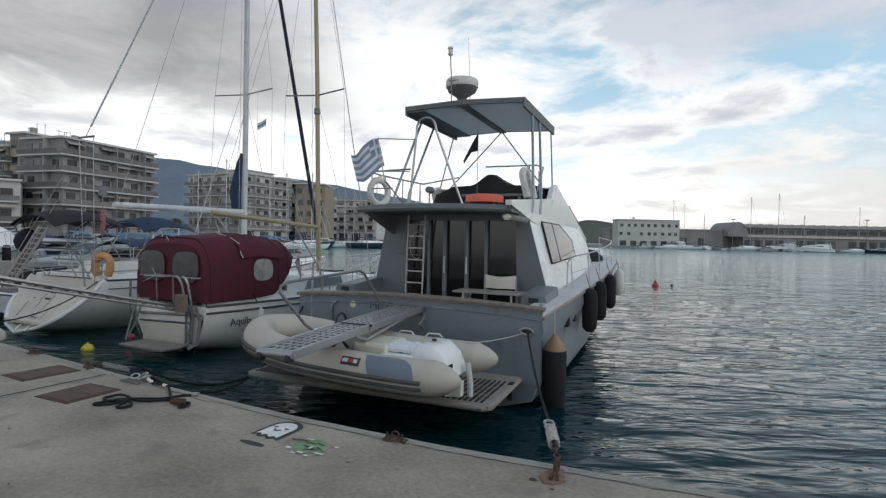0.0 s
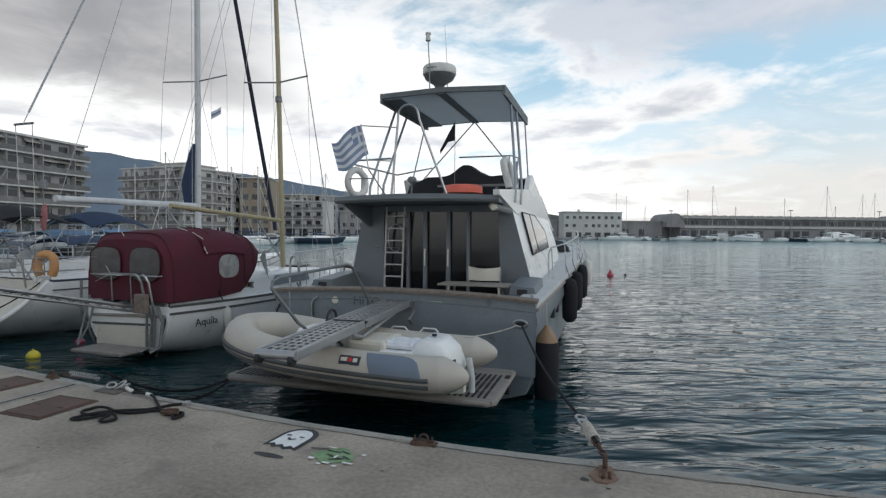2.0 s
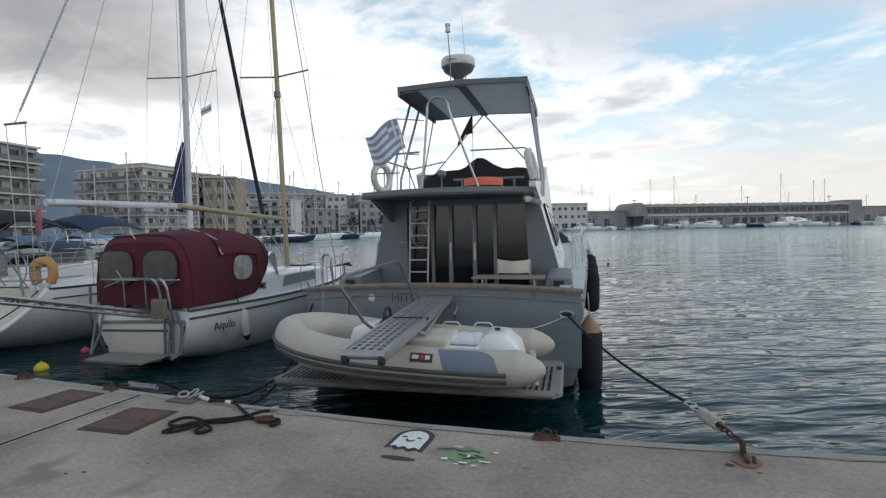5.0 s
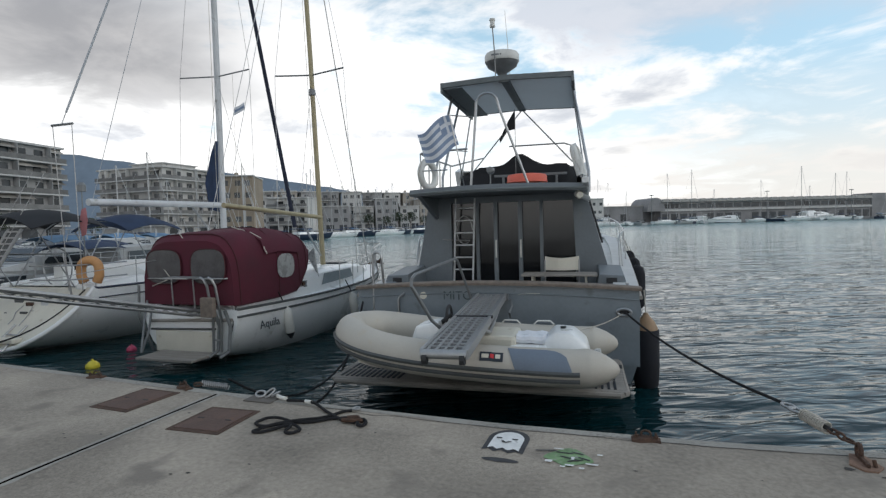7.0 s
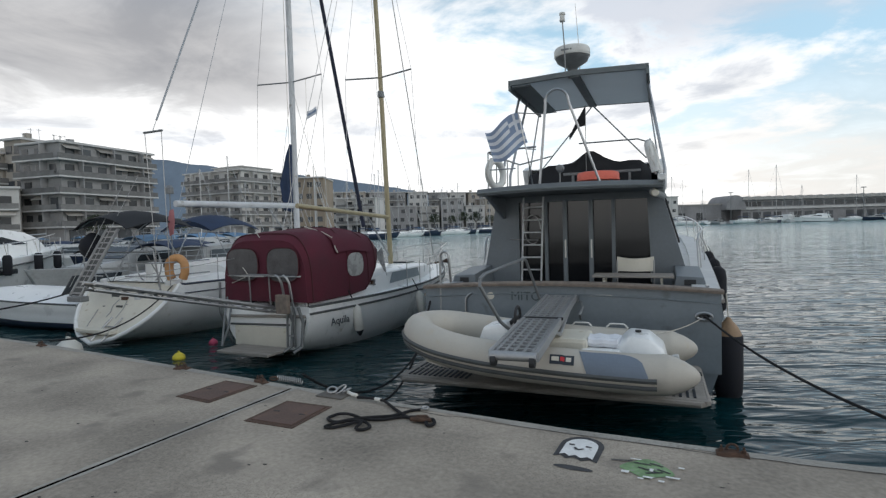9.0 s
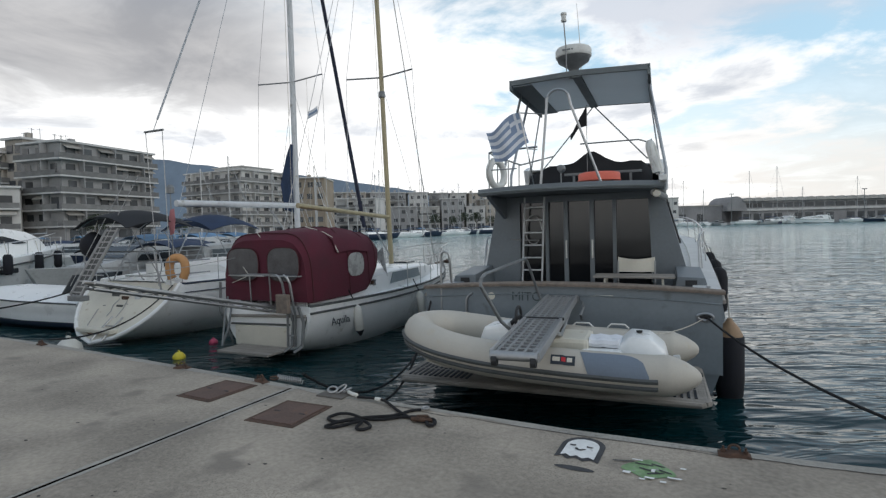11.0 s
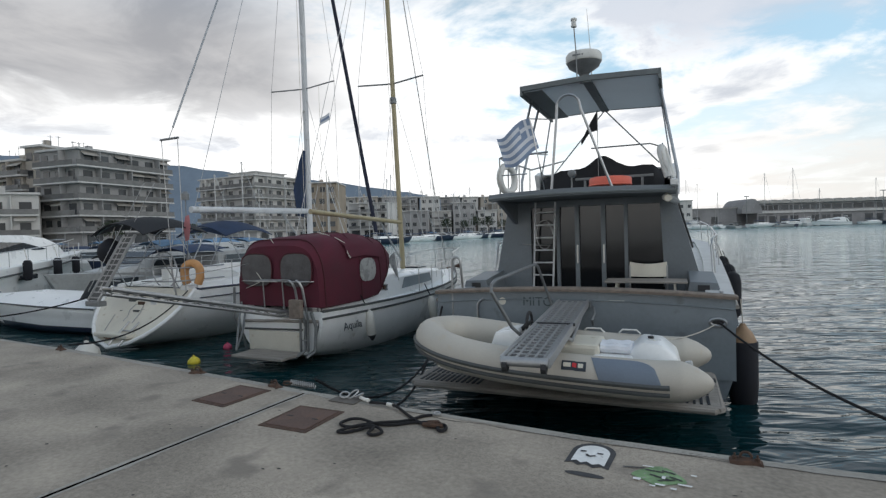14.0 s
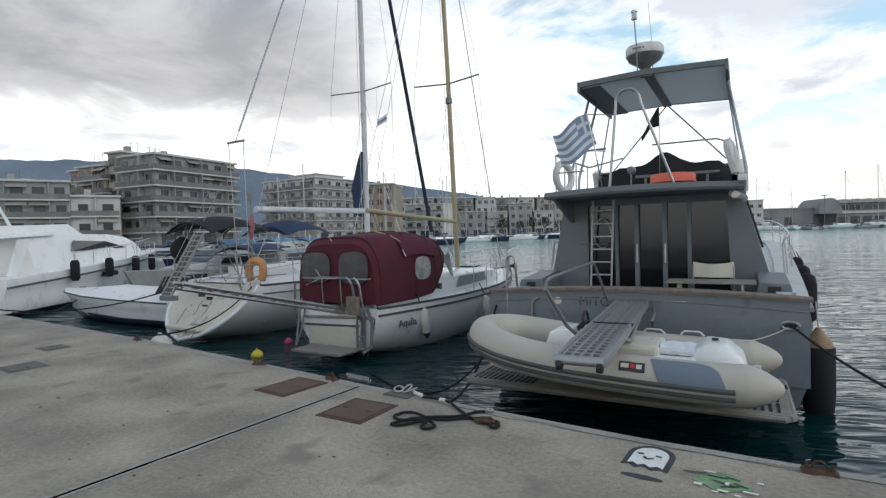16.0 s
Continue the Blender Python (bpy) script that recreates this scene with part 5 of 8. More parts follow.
def rig(boat, y, foot, top, spreaders, boom, bow, stern, mast_mat, boom_mat, r=0.07, furled=None, lean=0.0, stay=0.006, fore=0.009):
    mast = part("mast", Geo().tube([(0, y, foot), (lean * 0.5, y, (foot + top) / 2), (lean, y - 0.1, top)], r, 10, taper=r * 0.85), mast_mat, boat, smooth=True)
    for z, w in spreaders:
        x = lean * (z - foot) / (top - foot)
        part("spreader", Geo().tube([(x - w, y - 0.15, z + 0.05), (x, y, z), (x + w, y - 0.15, z + 0.05)], 0.022, 6), ALU_DARK, mast)
    for s in (-1, 1):
        z, w = spreaders[0]
        x = lean * (z - foot) / (top - foot)
        part("shroud", Geo().tube([(lean, y - 0.1, top - 0.2), (x + s * w, y - 0.15, z + 0.05), (s * (w + 0.15), y - 0.3, foot - 0.2)], stay, 5), GALV, mast)
        part("shroud", Geo().tube([(x, y, z - 0.1), (s * (w + 0.1), y + 0.35, foot - 0.2)], stay, 5), GALV, mast)
    part("forestay", Geo().tube([(lean, y + 0.05, top), bow], fore, 5), GALV, mast)
    part("backstay", Geo().tube([(lean, y - 0.15, top), stern], stay * 1.3, 5), GALV, mast)
    part("halyard", Geo().tube([(lean, y - 0.25, top), (0.05, y - 0.3, foot + 0.3)], stay, 5), ROPE_PALE, mast)
    if boom:
        y1, z0, z1, br = boom
        b = part("boom", Geo().tube([(0, y - 0.1, z0), (0.0, y1, z1)], br, 10), boom_mat, boat, smooth=True)
        part("topping_lift", Geo().tube([(0, y1 + 0.1, z1), (lean, y - 0.15, top)], stay, 5), GALV, b)
        part("vang", Geo().tube([(0, lerp(y, y1, 0.3), lerp(z0, z1, 0.3)), (0, y - 0.1, foot + 0.25)], 0.025, 6), ALU, b)
    if furled:
        a, c = Vector((lean, y + 0.15, top - 0.5)), Vector(bow)
        p = [a.lerp(c, t) for t in (0.0, 0.1, 0.5, 0.85, 0.93)]
        part("furled_sail", Geo().tube(p, 0.055, 8, taper=0.085), furled, mast, "navy furled headsail", smooth=True)
    return mast


def rails(boat, line, height, k0, k1, mat=CHROME):
    for s in (-1, 1):
        pts = [(s * (b - 0.07), y, h) for b, y, h in line[k0:k1]]
        rail = part("lifeline", Geo().tube([(x, y, z + height) for x, y, z in pts], 0.008, 5), mat, boat)
        for p in pts:
            part("stanchion", Geo().tube([p, (p[0], p[1], p[2] + height)], 0.011, 5), mat, rail)


def build_aquila():
    boat = thing("sailing_boat", moor(-5.9, 11.6, SEA, 0, 0, -25), "white sailing boat with a maroon cockpit tent", "boat")
    line = sail_hull(boat, 8.3, 2.75, 1.02, GEL_WHITE, STRIPE_GREY, stern=0.78, square=0.27)
    bm = lambda y: np.interp(y, [l[1] for l in line], [l[0] for l in line])
    sh = lambda y: float(np.interp(y, [l[1] for l in line], [l[2] for l in line]))
    for s in (-1, 1):
        part("rubbing_strake", Geo().tube([(s * (b + 0.005), y, h - 0.13) for b, y, h in line], 0.022, 6), STRIPE_GREY, boat, "grey rubbing strake")
    # cabin trunk with side windows
    rings = []
    for y, w, z in ((2.3, 0.98, 1.42), (3.2, 1.0, 1.50), (4.8, 0.88, 1.50), (6.0, 0.62, 1.44), (6.7, 0.40, 1.30)):
        rings.append([(-w - 0.06, y, sh(y) - 0.02), (-w, y, z - 0.06), (-w + 0.12, y, z), (w - 0.12, y, z), (w, y, z - 0.06), (w + 0.06, y, sh(y) - 0.02)])
    part("coachroof", Geo().loft(rings), GEL_WHITE, boat, smooth=True)
    for s in (-1, 1):
        win = part("cabin_window", Geo().put([(s * 1.045, 3.2, 1.42), (s * 0.955, 4.7, 1.42), (s * 0.96, 4.8, 1.20), (s * 1.06, 3.05, 1.17)], [(0, 1, 2, 3)]), GLASS_PALE, boat, "pale blue-grey cabin window", solid=0.012)
    part("hatch", Geo().box((0, 5.6, 1.50), (0.5, 0.5, 0.05)), GLASS_WINDOW, boat, bevel=0.015)
    part("winch", Geo().lathe([(0, 0), (0.06, 0), (0.045, 0.06), (0.06, 0.13), (0, 0.13)], (1.02, 2.35, 1.2), 12), ALU_DARK, boat)
    # cockpit coaming
    for s in (-1, 1):
        part("cockpit_coaming", Geo().loft([[(s * 0.85, 0.12, 1.0), (s * 1.0, 0.12, 1.0), (s * 0.98, 0.12, 1.17), (s * 0.88, 0.12, 1.17)], [(s * 0.85, 2.4, 1.0), (s * 1.06, 2.4, 1.0), (s * 1.04, 2.4, 1.22), (s * 0.88, 2.4, 1.22)]]), GEL_WHITE, boat, bevel=0.03)
    # maroon cockpit tent
    rings = []
    stations = ((-0.02, 1.04, 2.32), (0.10, 1.09, 2.44), (0.6, 1.10, 2.50), (1.3, 1.10, 2.53), (1.9, 1.09, 2.50), (2.1, 1.07, 2.47), (2.45, 1.02, 2.42), (2.62, 0.96, 2.33), (2.78, 0.86, 2.12))
    for y, w, z in stations:
        base = 1.12 + 0.85 * max(0.0, y - 1.75) ** 1.6
        ring = []
        for i in range(17):
            a = math.pi * i / 16
            cx, sz = math.cos(a), math.sin(a)
            fold = 0.012 * noise.noise((y * 5, i * 0.7, 2)) + (0.02 * math.sin(y * 14 + i) if 1.2 < y < 1.5 else 0)
            ring.append((-w * math.copysign(abs(cx) ** 0.42, cx) * (1 - 0.07 * sz), y + fold, base + (z - base) * abs(sz) ** 0.5 + fold))
        rings.append(ring)
    part("cockpit_tent", Geo().loft(rings, ends=True, closed=False), MAROON, boat, "maroon canvas cockpit tent", smooth=True)
    for k in (1, 3, 5, 6):
        part("tent_seam", Geo().tube([Vector(p) * 1.0 + Vector((0, 0, 0.006)) for p in rings[k]], 0.014, 5), MAROON_SEAM, boat)
    part("tent_hem", Geo().tube([r[16] for r in rings], 0.018, 5), MAROON_SEAM, boat)
    part("tent_flap", Geo().loft([[(0.6, y, z + 0.012), (0.98, y, z - 0.22), (1.07, y, z - 0.48), (1.05, y + 0.02, z - 0.48), (0.6, y + 0.02, z + 0.0)] for y, z in ((0.9, 2.50), (1.5, 2.53), (2.15, 2.45))]), MAROON, boat, smooth=True)

    def oval(cy, cz, ry, rz, x):
        pts = []
        for q in range(20):
            a = q * math.pi / 10
            y, z = cy + ry * math.copysign(abs(math.cos(a)) ** 0.7, math.cos(a)), cz + rz * math.copysign(abs(math.sin(a)) ** 0.7, math.sin(a))
            pts.append((x + 0.03 * (1 - abs(z - 1.7)), y, z))
        return pts
    for s in (-1, 1):
        pts = [(s * x, y, z) for x, y, z in oval(1.55, 1.74, 0.30, 0.25, 1.075)]
        part("tent_window", Geo().put(pts, [tuple(range(20))]), VINYL, boat, "cloudy clear vinyl window", solid=0.008)
    for x0, x1 in ((-0.93, -0.10), (0.12, 0.90)):
        pts = []
        for q in range(24):
            a = q * math.pi / 12
            pts.append((lerp(x0, x1, 0.5 + 0.5 * math.copysign(abs(math.cos(a)) ** 0.6, math.cos(a))), -0.055, 1.84 + 0.33 * math.copysign(abs(math.sin(a)) ** 0.7, math.sin(a))))
        win = part("tent_rear_window", Geo().put(pts, [tuple(range(24))]), VINYL_DARK, boat, "smoky vinyl window", solid=0.006)
        part("window_binding", Geo().tube(pts, 0.014, 5, loop=True), MAROON_SEAM, win)
    part("tent_cord", Geo().tube([(0.3, 0.9, 2.57), (0.72, 0.95, 2.44), (0.9, 1.0, 2.33), (1.04, 0.92, 2.12), (1.08, 0.95, 2.02)], 0.014, 6), ROPE_PALE, boat)
    part("tent_cord", Geo().tube([(-0.2, 0.05, 2.46), (0.05, 0.02, 2.2), (0.0, 0.02, 1.9)], 0.008, 6), ROPE_PALE, boat)
    part("sprayhood_window", Geo().put([(1.02, 2.98, 1.36), (0.85, 3.35, 1.42), (0.55, 3.25, 1.85), (0.9, 3.0, 2.05)], [(0, 1, 2, 3)]), VINYL, boat, "clear sprayhood window", solid=0.008)
    # stern: boarding ladder, platform, pushpit, gate, control box
    part("stern_platform", Geo().box((0.05, -0.42, 0.24), (1.25, 0.62, 0.05)), TEAK_GREY, boat, "weathered wooden stern platform", bevel=0.012)
    part("platform_strut", Geo().tube([(-0.6, 0.0, 0.1), (-0.6, -0.65, 0.22), (0.4, -0.65, 0.22), (0.4, 0, 0.1)], 0.02, 6), CHROME, boat)
    part("rubbing_beam", Geo().tube([(-0.92, -0.03, 0.80), (0.98, -0.03, 0.86)], 0.03, 8), TEAK_GREY, boat)
    part("rubbing_beam", Geo().tube([(-0.9, -0.03, 0.64), (0.6, -0.03, 0.68)], 0.02, 8), STRIPE_GREY, boat)
    for x in (0.62, 0.80):
        part("stern_ladder", Geo().tube([(x, -0.12, 0.28), (x, -0.10, 0.9), (x, -0.22, 1.5), (x - 0.04, -0.25, 1.62), (x - 0.12, -0.25, 1.66)], 0.024, 8), CHROME, boat, smooth=True)
    part("stern_ladder_rung", Geo().tube([(0.62, -0.12, 0.5), (0.8, -0.12, 0.5)], 0.016, 6), CHROME, boat)
    part("outboard_bracket", Geo().box((0.66, -0.26, 1.12), (0.28, 0.1, 0.36)), TEAK, boat, "dark wooden outboard pad", bevel=0.02)
    for z in (1.62,):
        part("pushpit", Geo().tube([(0.98, 1.0, z - 0.05), (0.98, 0.1, z), (0.9, -0.05, z), (0.2, -0.1, z)], 0.016, 8), CHROME, boat, smooth=True)
        part("pushpit", Geo().tube([(-0.98, 1.0, z - 0.05), (-0.98, 0.1, z), (-0.9, -0.05, z), (-0.3, -0.1, z)], 0.016, 8), CHROME, boat, smooth=True)
    for x, y in ((0.95, 0.0), (0.2, -0.1), (-0.3, -0.1), (-0.95, 0.0)):
        part("pushpit_post", Geo().tube([(x, y + 0.03, 1.0), (x, y, 1.62)], 0.014, 6), CHROME, boat)
    part("stern_tray", Geo().box((0.1, -0.3, 1.66), (0.6, 0.3, 0.025)), ALU, boat)
    part("davit_arm", Geo().tube([(-0.95, 0.05, 0.2), (-1.0, -0.2, 0.9), (-0.98, -0.2, 1.5)], 0.025, 8), ALU_DARK, boat)
    for x, y, z in ((-0.98, -0.02, 1.18), (-0.90, -0.02, 0.95)):
        part("stern_strut", Geo().tube([(x, y, z), (x + 0.12, -0.22, z - 0.35), (-0.62, -0.55, 0.30)], 0.020, 6), ALU_DARK, boat, smooth=True)
    part("transom_panel", Geo().box((-0.12, -0.02, 0.42), (1.35, 0.03, 0.40)), GEL_CREAM, boat, "cream transom panel", bevel=0.01)
    for x in (0.66, 0.9):
        part("stern_pipe", Geo().tube([(x, -0.30, 0.22), (x + 0.06, -0.12, 0.3), (x + 0.06, -0.06, 0.75), (x + 0.02, -0.14, 1.05)], 0.032, 8), ALU_DARK, boat, smooth=True)
    part("stay_line", Geo().tube([(-0.3, -0.1, 1.62), (-0.7, 0.0, 1.95), (-1.05, 0.1, 2.05)], 0.009, 5), ROPE_PALE, boat)
    part("stay_line", Geo().tube([(-0.35, -0.15, 1.6), (-0.9, 0.0, 1.45), (-1.1, 0.05, 1.40)], 0.009, 5), ROPE_PALE, boat)
    part("fuel_can", Geo().box((-0.55, 0.12, 1.12), (0.3, 0.2, 0.22)), RUBBER, boat, bevel=0.04)
    for y, z in ((0.5, 1.2), (0.8, 1.22), (2.0, 1.26), (2.3, 1.27)):
        part("deck_fitting", Geo().box((1.03, y, z), (0.05, 0.1, 0.08)), RUST_IRON, boat, bevel=0.015)
    # pulpit and lifelines
    rails(boat, line, 0.62, 5, 12)
    part("pulpit", Geo().tube([(-0.75, 6.6, 1.85), (-0.35, 8.0, 1.95), (0, 8.3, 1.95), (0.35, 8.0, 1.95), (0.75, 6.6, 1.85)], 0.016, 8), CHROME, boat, smooth=True)
    part("pulpit", Geo().tube([(-0.7, 6.8, 1.55), (0, 8.2, 1.6), (0.7, 6.8, 1.55)], 0.012, 8), CHROME, boat)
    part("anchor", Geo().tube([(0.1, 7.6, 1.32), (0.15, 8.4, 1.36)], 0.03, 6).put([(0.0, 8.3, 1.30), (0.3, 8.3, 1.30), (0.16, 8.7, 1.22), (0.15, 8.4, 1.42)], [(0, 1, 2), (0, 2, 3), (1, 3, 2), (0, 3, 1)]), RUST_IRON, boat)
    rig(boat, 4.93, 1.5, 12.8, ((6.66, 1.05),), (1.05, 2.80, 3.02, 0.055), (0, 7.75, 1.4), (0, 0.05, 1.1), MAST_WOOD, MAST_WOOD, 0.07, lean=-0.325, fore=0.016)
    part("mast_collar", Geo().lathe([(0.075, 0), (0.09, 0.02), (0.09, 0.16), (0.075, 0.18)], (-0.14, 4.92, 6.1), 12), ALU_DARK, boat)
    lettering("name_lettering", "Aquila", 0.215, LETTER, boat, Matrix.Translation((1.185, 0.82, 0.60)) @ Matrix.Rotation(radians(83), 4, "Z") @ Matrix.Rotation(radians(84), 4, "X"), bend=-0.16)
    # fenders and passerelle are separate things
    B = moor(-5.9, 11.6, SEA, 0, 0, -25)
    for y, x in ((1.35, 1.24), (3.75, 1.50)):
        f = thing("fender", B @ pose(x, y, 0.62, 6, -4, 0), "white cylinder fender with a dark foot hung on the sailing boat", "fender", "fenders on the sailing boat")
        part("body", Geo().lathe([(0.0, 0.30), (0.03, 0.30), (0.09, 0.22), (0.10, 0.1), (0.10, -0.24), (0.07, -0.28), (0, -0.28)], seg=14), FENDER_WHITE, f, smooth=True)
        part("foot", Geo().lathe([(0.085, -0.25), (0.09, -0.27), (0.02, -0.38), (0.0, -0.38)], seg=14), RUBBER, f, smooth=True)
        part("lanyard", Geo().tube([(0, 0, 0.28), (-0.1, -0.05, 0.62)], 0.012, 6), ROPE_BLACK, f)
    gw = thing("passerelle", B @ pose(-0.35, -0.1, 1.02), "narrow aluminium passerelle reaching from the stern over the quay edge", "gangway")
    a, b = Vector((0.55, 0.1, -0.02)), Vector((0.12, -3.15, 0.80))
    for dx in (-0.13, 0.13):
        part("side_rail", Geo().tube([a + Vector((dx, 0, 0)), b + Vector((dx, 0, 0))], 0.032, 6), ALU, gw)
    part("tread_board", Geo().put([a + Vector((-0.12, 0, -0.015)), a + Vector((0.12, 0, -0.015)), b + Vector((0.12, 0, -0.015)), b + Vector((-0.12, 0, -0.015))], [(0, 1, 2, 3)]), TEAK_GREY, gw, solid=0.02)
    rung = Geo().tube([(-0.13, 0, 0), (0.13, 0, 0)], 0.014, 6).mesh("tread_bar", ALU)
    for i in range(18):
        t = part("tread_bar", rung, None, gw)
        t.location = a.lerp(b, (i + 0.5) / 18) + Vector((0, 0, 0.012))
    for i in range(7):
        p, q = a.lerp(b, i / 7), a.lerp(b, (i + 1) / 7)
        for dx in (-0.13, 0.13):
            part("lattice_web", Geo().tube([p + Vector((dx, 0, 0.0)), (p + q) / 2 + Vector((dx, 0, -0.09)), q + Vector((dx, 0, 0))], 0.012, 5), ALU, gw)
    for dx in (-0.13, 0.13):
        part("lower_chord", Geo().tube([a + Vector((dx, 0, -0.09)), b + Vector((dx, 0, -0.09))], 0.02, 6), ALU, gw)
    part("support_line", Geo().tube([b + Vector((0, 0.4, 0)), (-0.3, 0.0, 0.95)], 0.006, 5), GALV, gw)


def build_white_boat():
    B = moor(-10.2, 13.2, SEA, 0, 0, -25)
    boat = thing("sailing_yacht", B, "white cruising yacht with a scooped stern and black bimini", "boat")
    line = sail_hull(boat, 11.6, 3.7, 1.32, GEL_WHITE, STRIPE_NAVY, stern=0.82, scoop=1.25)
    for s in (-1, 1):
        part("cove_stripe", Geo().tube([(s * (b + 0.004), y, h - 0.2) for b, y, h in line[1:]], 0.012, 6), STRIPE_NAVY, boat)
    # scoop fittings
    part("scoop_step", Geo().box((0, 0.0, 0.36), (1.2, 0.35, 0.10)), GEL_CREAM, boat, bevel=0.03)
    for x, z in ((-0.5, 0.8), (0.25, 0.85), (0.75, 0.95)):
        part("scoop_fitting", Geo().box((x, lerp(-0.3, 0.95, z / 1.2) - 0.06, z), (0.10, 0.05, 0.07)), STRIPE_GREY, boat, bevel=0.015)
    part("scoop_ladder", Geo().tube([(0.1, -0.28, 0.18), (0.1, 0.25, 0.62)], 0.02, 6).tube([(0.45, -0.28, 0.18), (0.45, 0.25, 0.62)], 0.02, 6).tube([(0.1, 0.05, 0.45), (0.45, 0.05, 0.45)], 0.016, 6), CHROME, boat)
    on_scoop = lambda x, z: (x, 0.93 * z - 0.325, z)
    for x, z, w, h, mat in ((0.05, 1.0, 0.22, 0.09, RUST_IRON), (0.06, 0.84, 0.20, 0.05, STRIPE_GREY), (0.48, 1.02, 0.20, 0.13, GEL_DECK), (-0.35, 1.06, 0.26, 0.08, STRIPE_GREY), (0.85, 1.08, 0.06, 0.06, RUBBER), (1.02, 1.08, 0.06, 0.06, RUBBER)):
        part("locker_lid", Geo().box(on_scoop(x, z), (w, 0.04, h)), mat, boat, bevel=0.012)
    for pts in ([(-0.12, 0.98), (-0.18, 0.84), (-0.10, 0.72), (-0.13, 0.62)], [(0.18, 0.96), (0.24, 0.8), (0.22, 0.6)], [(-0.6, 0.75), (-0.55, 0.45), (-0.5, 0.3)]):
        part("trailing_line", Geo().tube([on_scoop(*p) for p in pts], 0.008, 6), ALU, boat)
    part("rust_smear", Geo().put([on_scoop(x, z) for x, z in ((-0.5, 0.30), (-0.3, 0.36), (0.0, 0.33), (0.12, 0.42), (0.05, 0.27), (-0.25, 0.25))], [tuple(range(6))]), RUST_STAIN, boat, solid=0.006)
    rings = []
    for y, w, z in ((2.6, 1.15, 1.65), (4.0, 1.2, 1.75), (7.0, 1.0, 1.70), (9.0, 0.55, 1.5)):
        rings.append([(-w - 0.08, y, 1.2), (-w, y, z - 0.08), (-w + 0.2, y, z), (w - 0.2, y, z), (w, y, z - 0.08), (w + 0.08, y, 1.2)])
    part("coachroof", Geo().loft(rings), GEL_WHITE, boat, smooth=True)
    for s in (-1, 1):
        part("cabin_window", Geo().put([(s * 1.20, 3.6, 1.60), (s * 1.06, 6.6, 1.57), (s * 1.10, 6.8, 1.40), (s * 1.27, 3.3, 1.38)], [(0, 1, 2, 3)]), GLASS_WINDOW, boat, solid=0.012)
        part("coaming", Geo().loft([[(s * 1.0, 0.9, 1.15), (s * 1.35, 0.9, 1.15), (s * 1.3, 0.9, 1.42), (s * 1.05, 0.9, 1.42)], [(s * 1.05, 2.8, 1.15), (s * 1.45, 2.8, 1.15), (s * 1.4, 2.8, 1.5), (s * 1.1, 2.8, 1.5)]]), GEL_WHITE, boat, bevel=0.04)

    def awning(name, y0, y1, z, w, mat, label):
        rows = []
        for i in range(9):
            y = lerp(y0, y1, i / 8)
            crown = 0.16 * math.sin(i / 8 * math.pi)
            rows.append([(lerp(-w, w, j / 8), y, z + crown - 0.28 * (2 * j / 8 - 1) ** 2) for j in range(9)])
        ob = part(name, Geo().sheet(rows), mat, boat, label, solid=0.02, smooth=True)
        for y in (y0 + 0.1, y1 - 0.1):
            part("awning_bow", Geo().tube([(-w, lerp(y0, y1, 0.5), 1.3), (-w, y, z - 0.26)] + [(lerp(-w, w, j / 8), y, z - 0.02 - 0.28 * (2 * j / 8 - 1) ** 2) for j in range(9)] + [(w, lerp(y0, y1, 0.5), 1.3)], 0.014, 6), CHROME, ob)
    awning("bimini", 0.1, 1.85, 2.92, 0.95, BLACK_CLOTH, "black canvas bimini awning")
    awning("sprayhood", 2.4, 4.1, 2.84, 0.95, NAVY_CLOTH, "navy canvas sprayhood")
    part("wheel", Geo().tube([(0.45 * math.cos(q * math.pi / 10), 1.3, 1.75 + 0.45 * math.sin(q * math.pi / 10)) for q in range(20)], 0.016, 6, loop=True), CHROME, boat)
    part("pedestal", Geo().box((0, 1.45, 1.35), (0.3, 0.3, 0.9)), GEL_WHITE, boat, bevel=0.04)
    part("stern_arch", Geo().tube([(-1.3, 0.6, 1.2), (-1.25, 0.5, 2.1), (1.25, 0.5, 2.1), (1.3, 0.6, 1.2)], 0.02, 8), CHROME, boat, smooth=True)
    rails(boat, line, 0.65, 1, 12)
    for z in (1.85, 1.55):
        part("pushpit", Geo().tube([(1.5, 1.8, z), (1.45, 0.7, z), (1.2, 0.45, z), (0.4, 0.4, z)], 0.016, 8), CHROME, boat)
        part("pushpit", Geo().tube([(-1.5, 1.8, z), (-1.45, 0.7, z), (-1.2, 0.45, z), (-0.4, 0.4, z)], 0.016, 8), CHROME, boat)
    rig(boat, 6.9, 1.7, 17.3, ((7.5, 1.35), (12.2, 1.1)), (2.15, 3.34, 3.28, 0.09), (0, 11.35, 1.5), (1.3, 0.6, 4.82), MAST_WHITE, MAST_WHITE, 0.10, furled=SAIL_NAVY, stay=0.008)
    part("backstay_tensioner", Geo().tube([Vector((1.3, 0.6, 4.82)).lerp(Vector((0, 6.75, 17.3)), q) for q in (0.02, 0.22, 0.44)], 0.022, 6), GALV, boat)
    bridle = part("backstay_bridle", Geo().tube([(1.0, 0.6, 4.79), (1.6, 0.6, 4.79)], 0.025, 6), ALU_DARK, boat)
    for s in (-1, 1):
        part("bridle_leg", Geo().tube([(1.3 + s * 0.27, 0.6, 4.79), (1.3 + s * 0.2, 0.7, 1.3)], 0.009, 5), GALV, bridle)
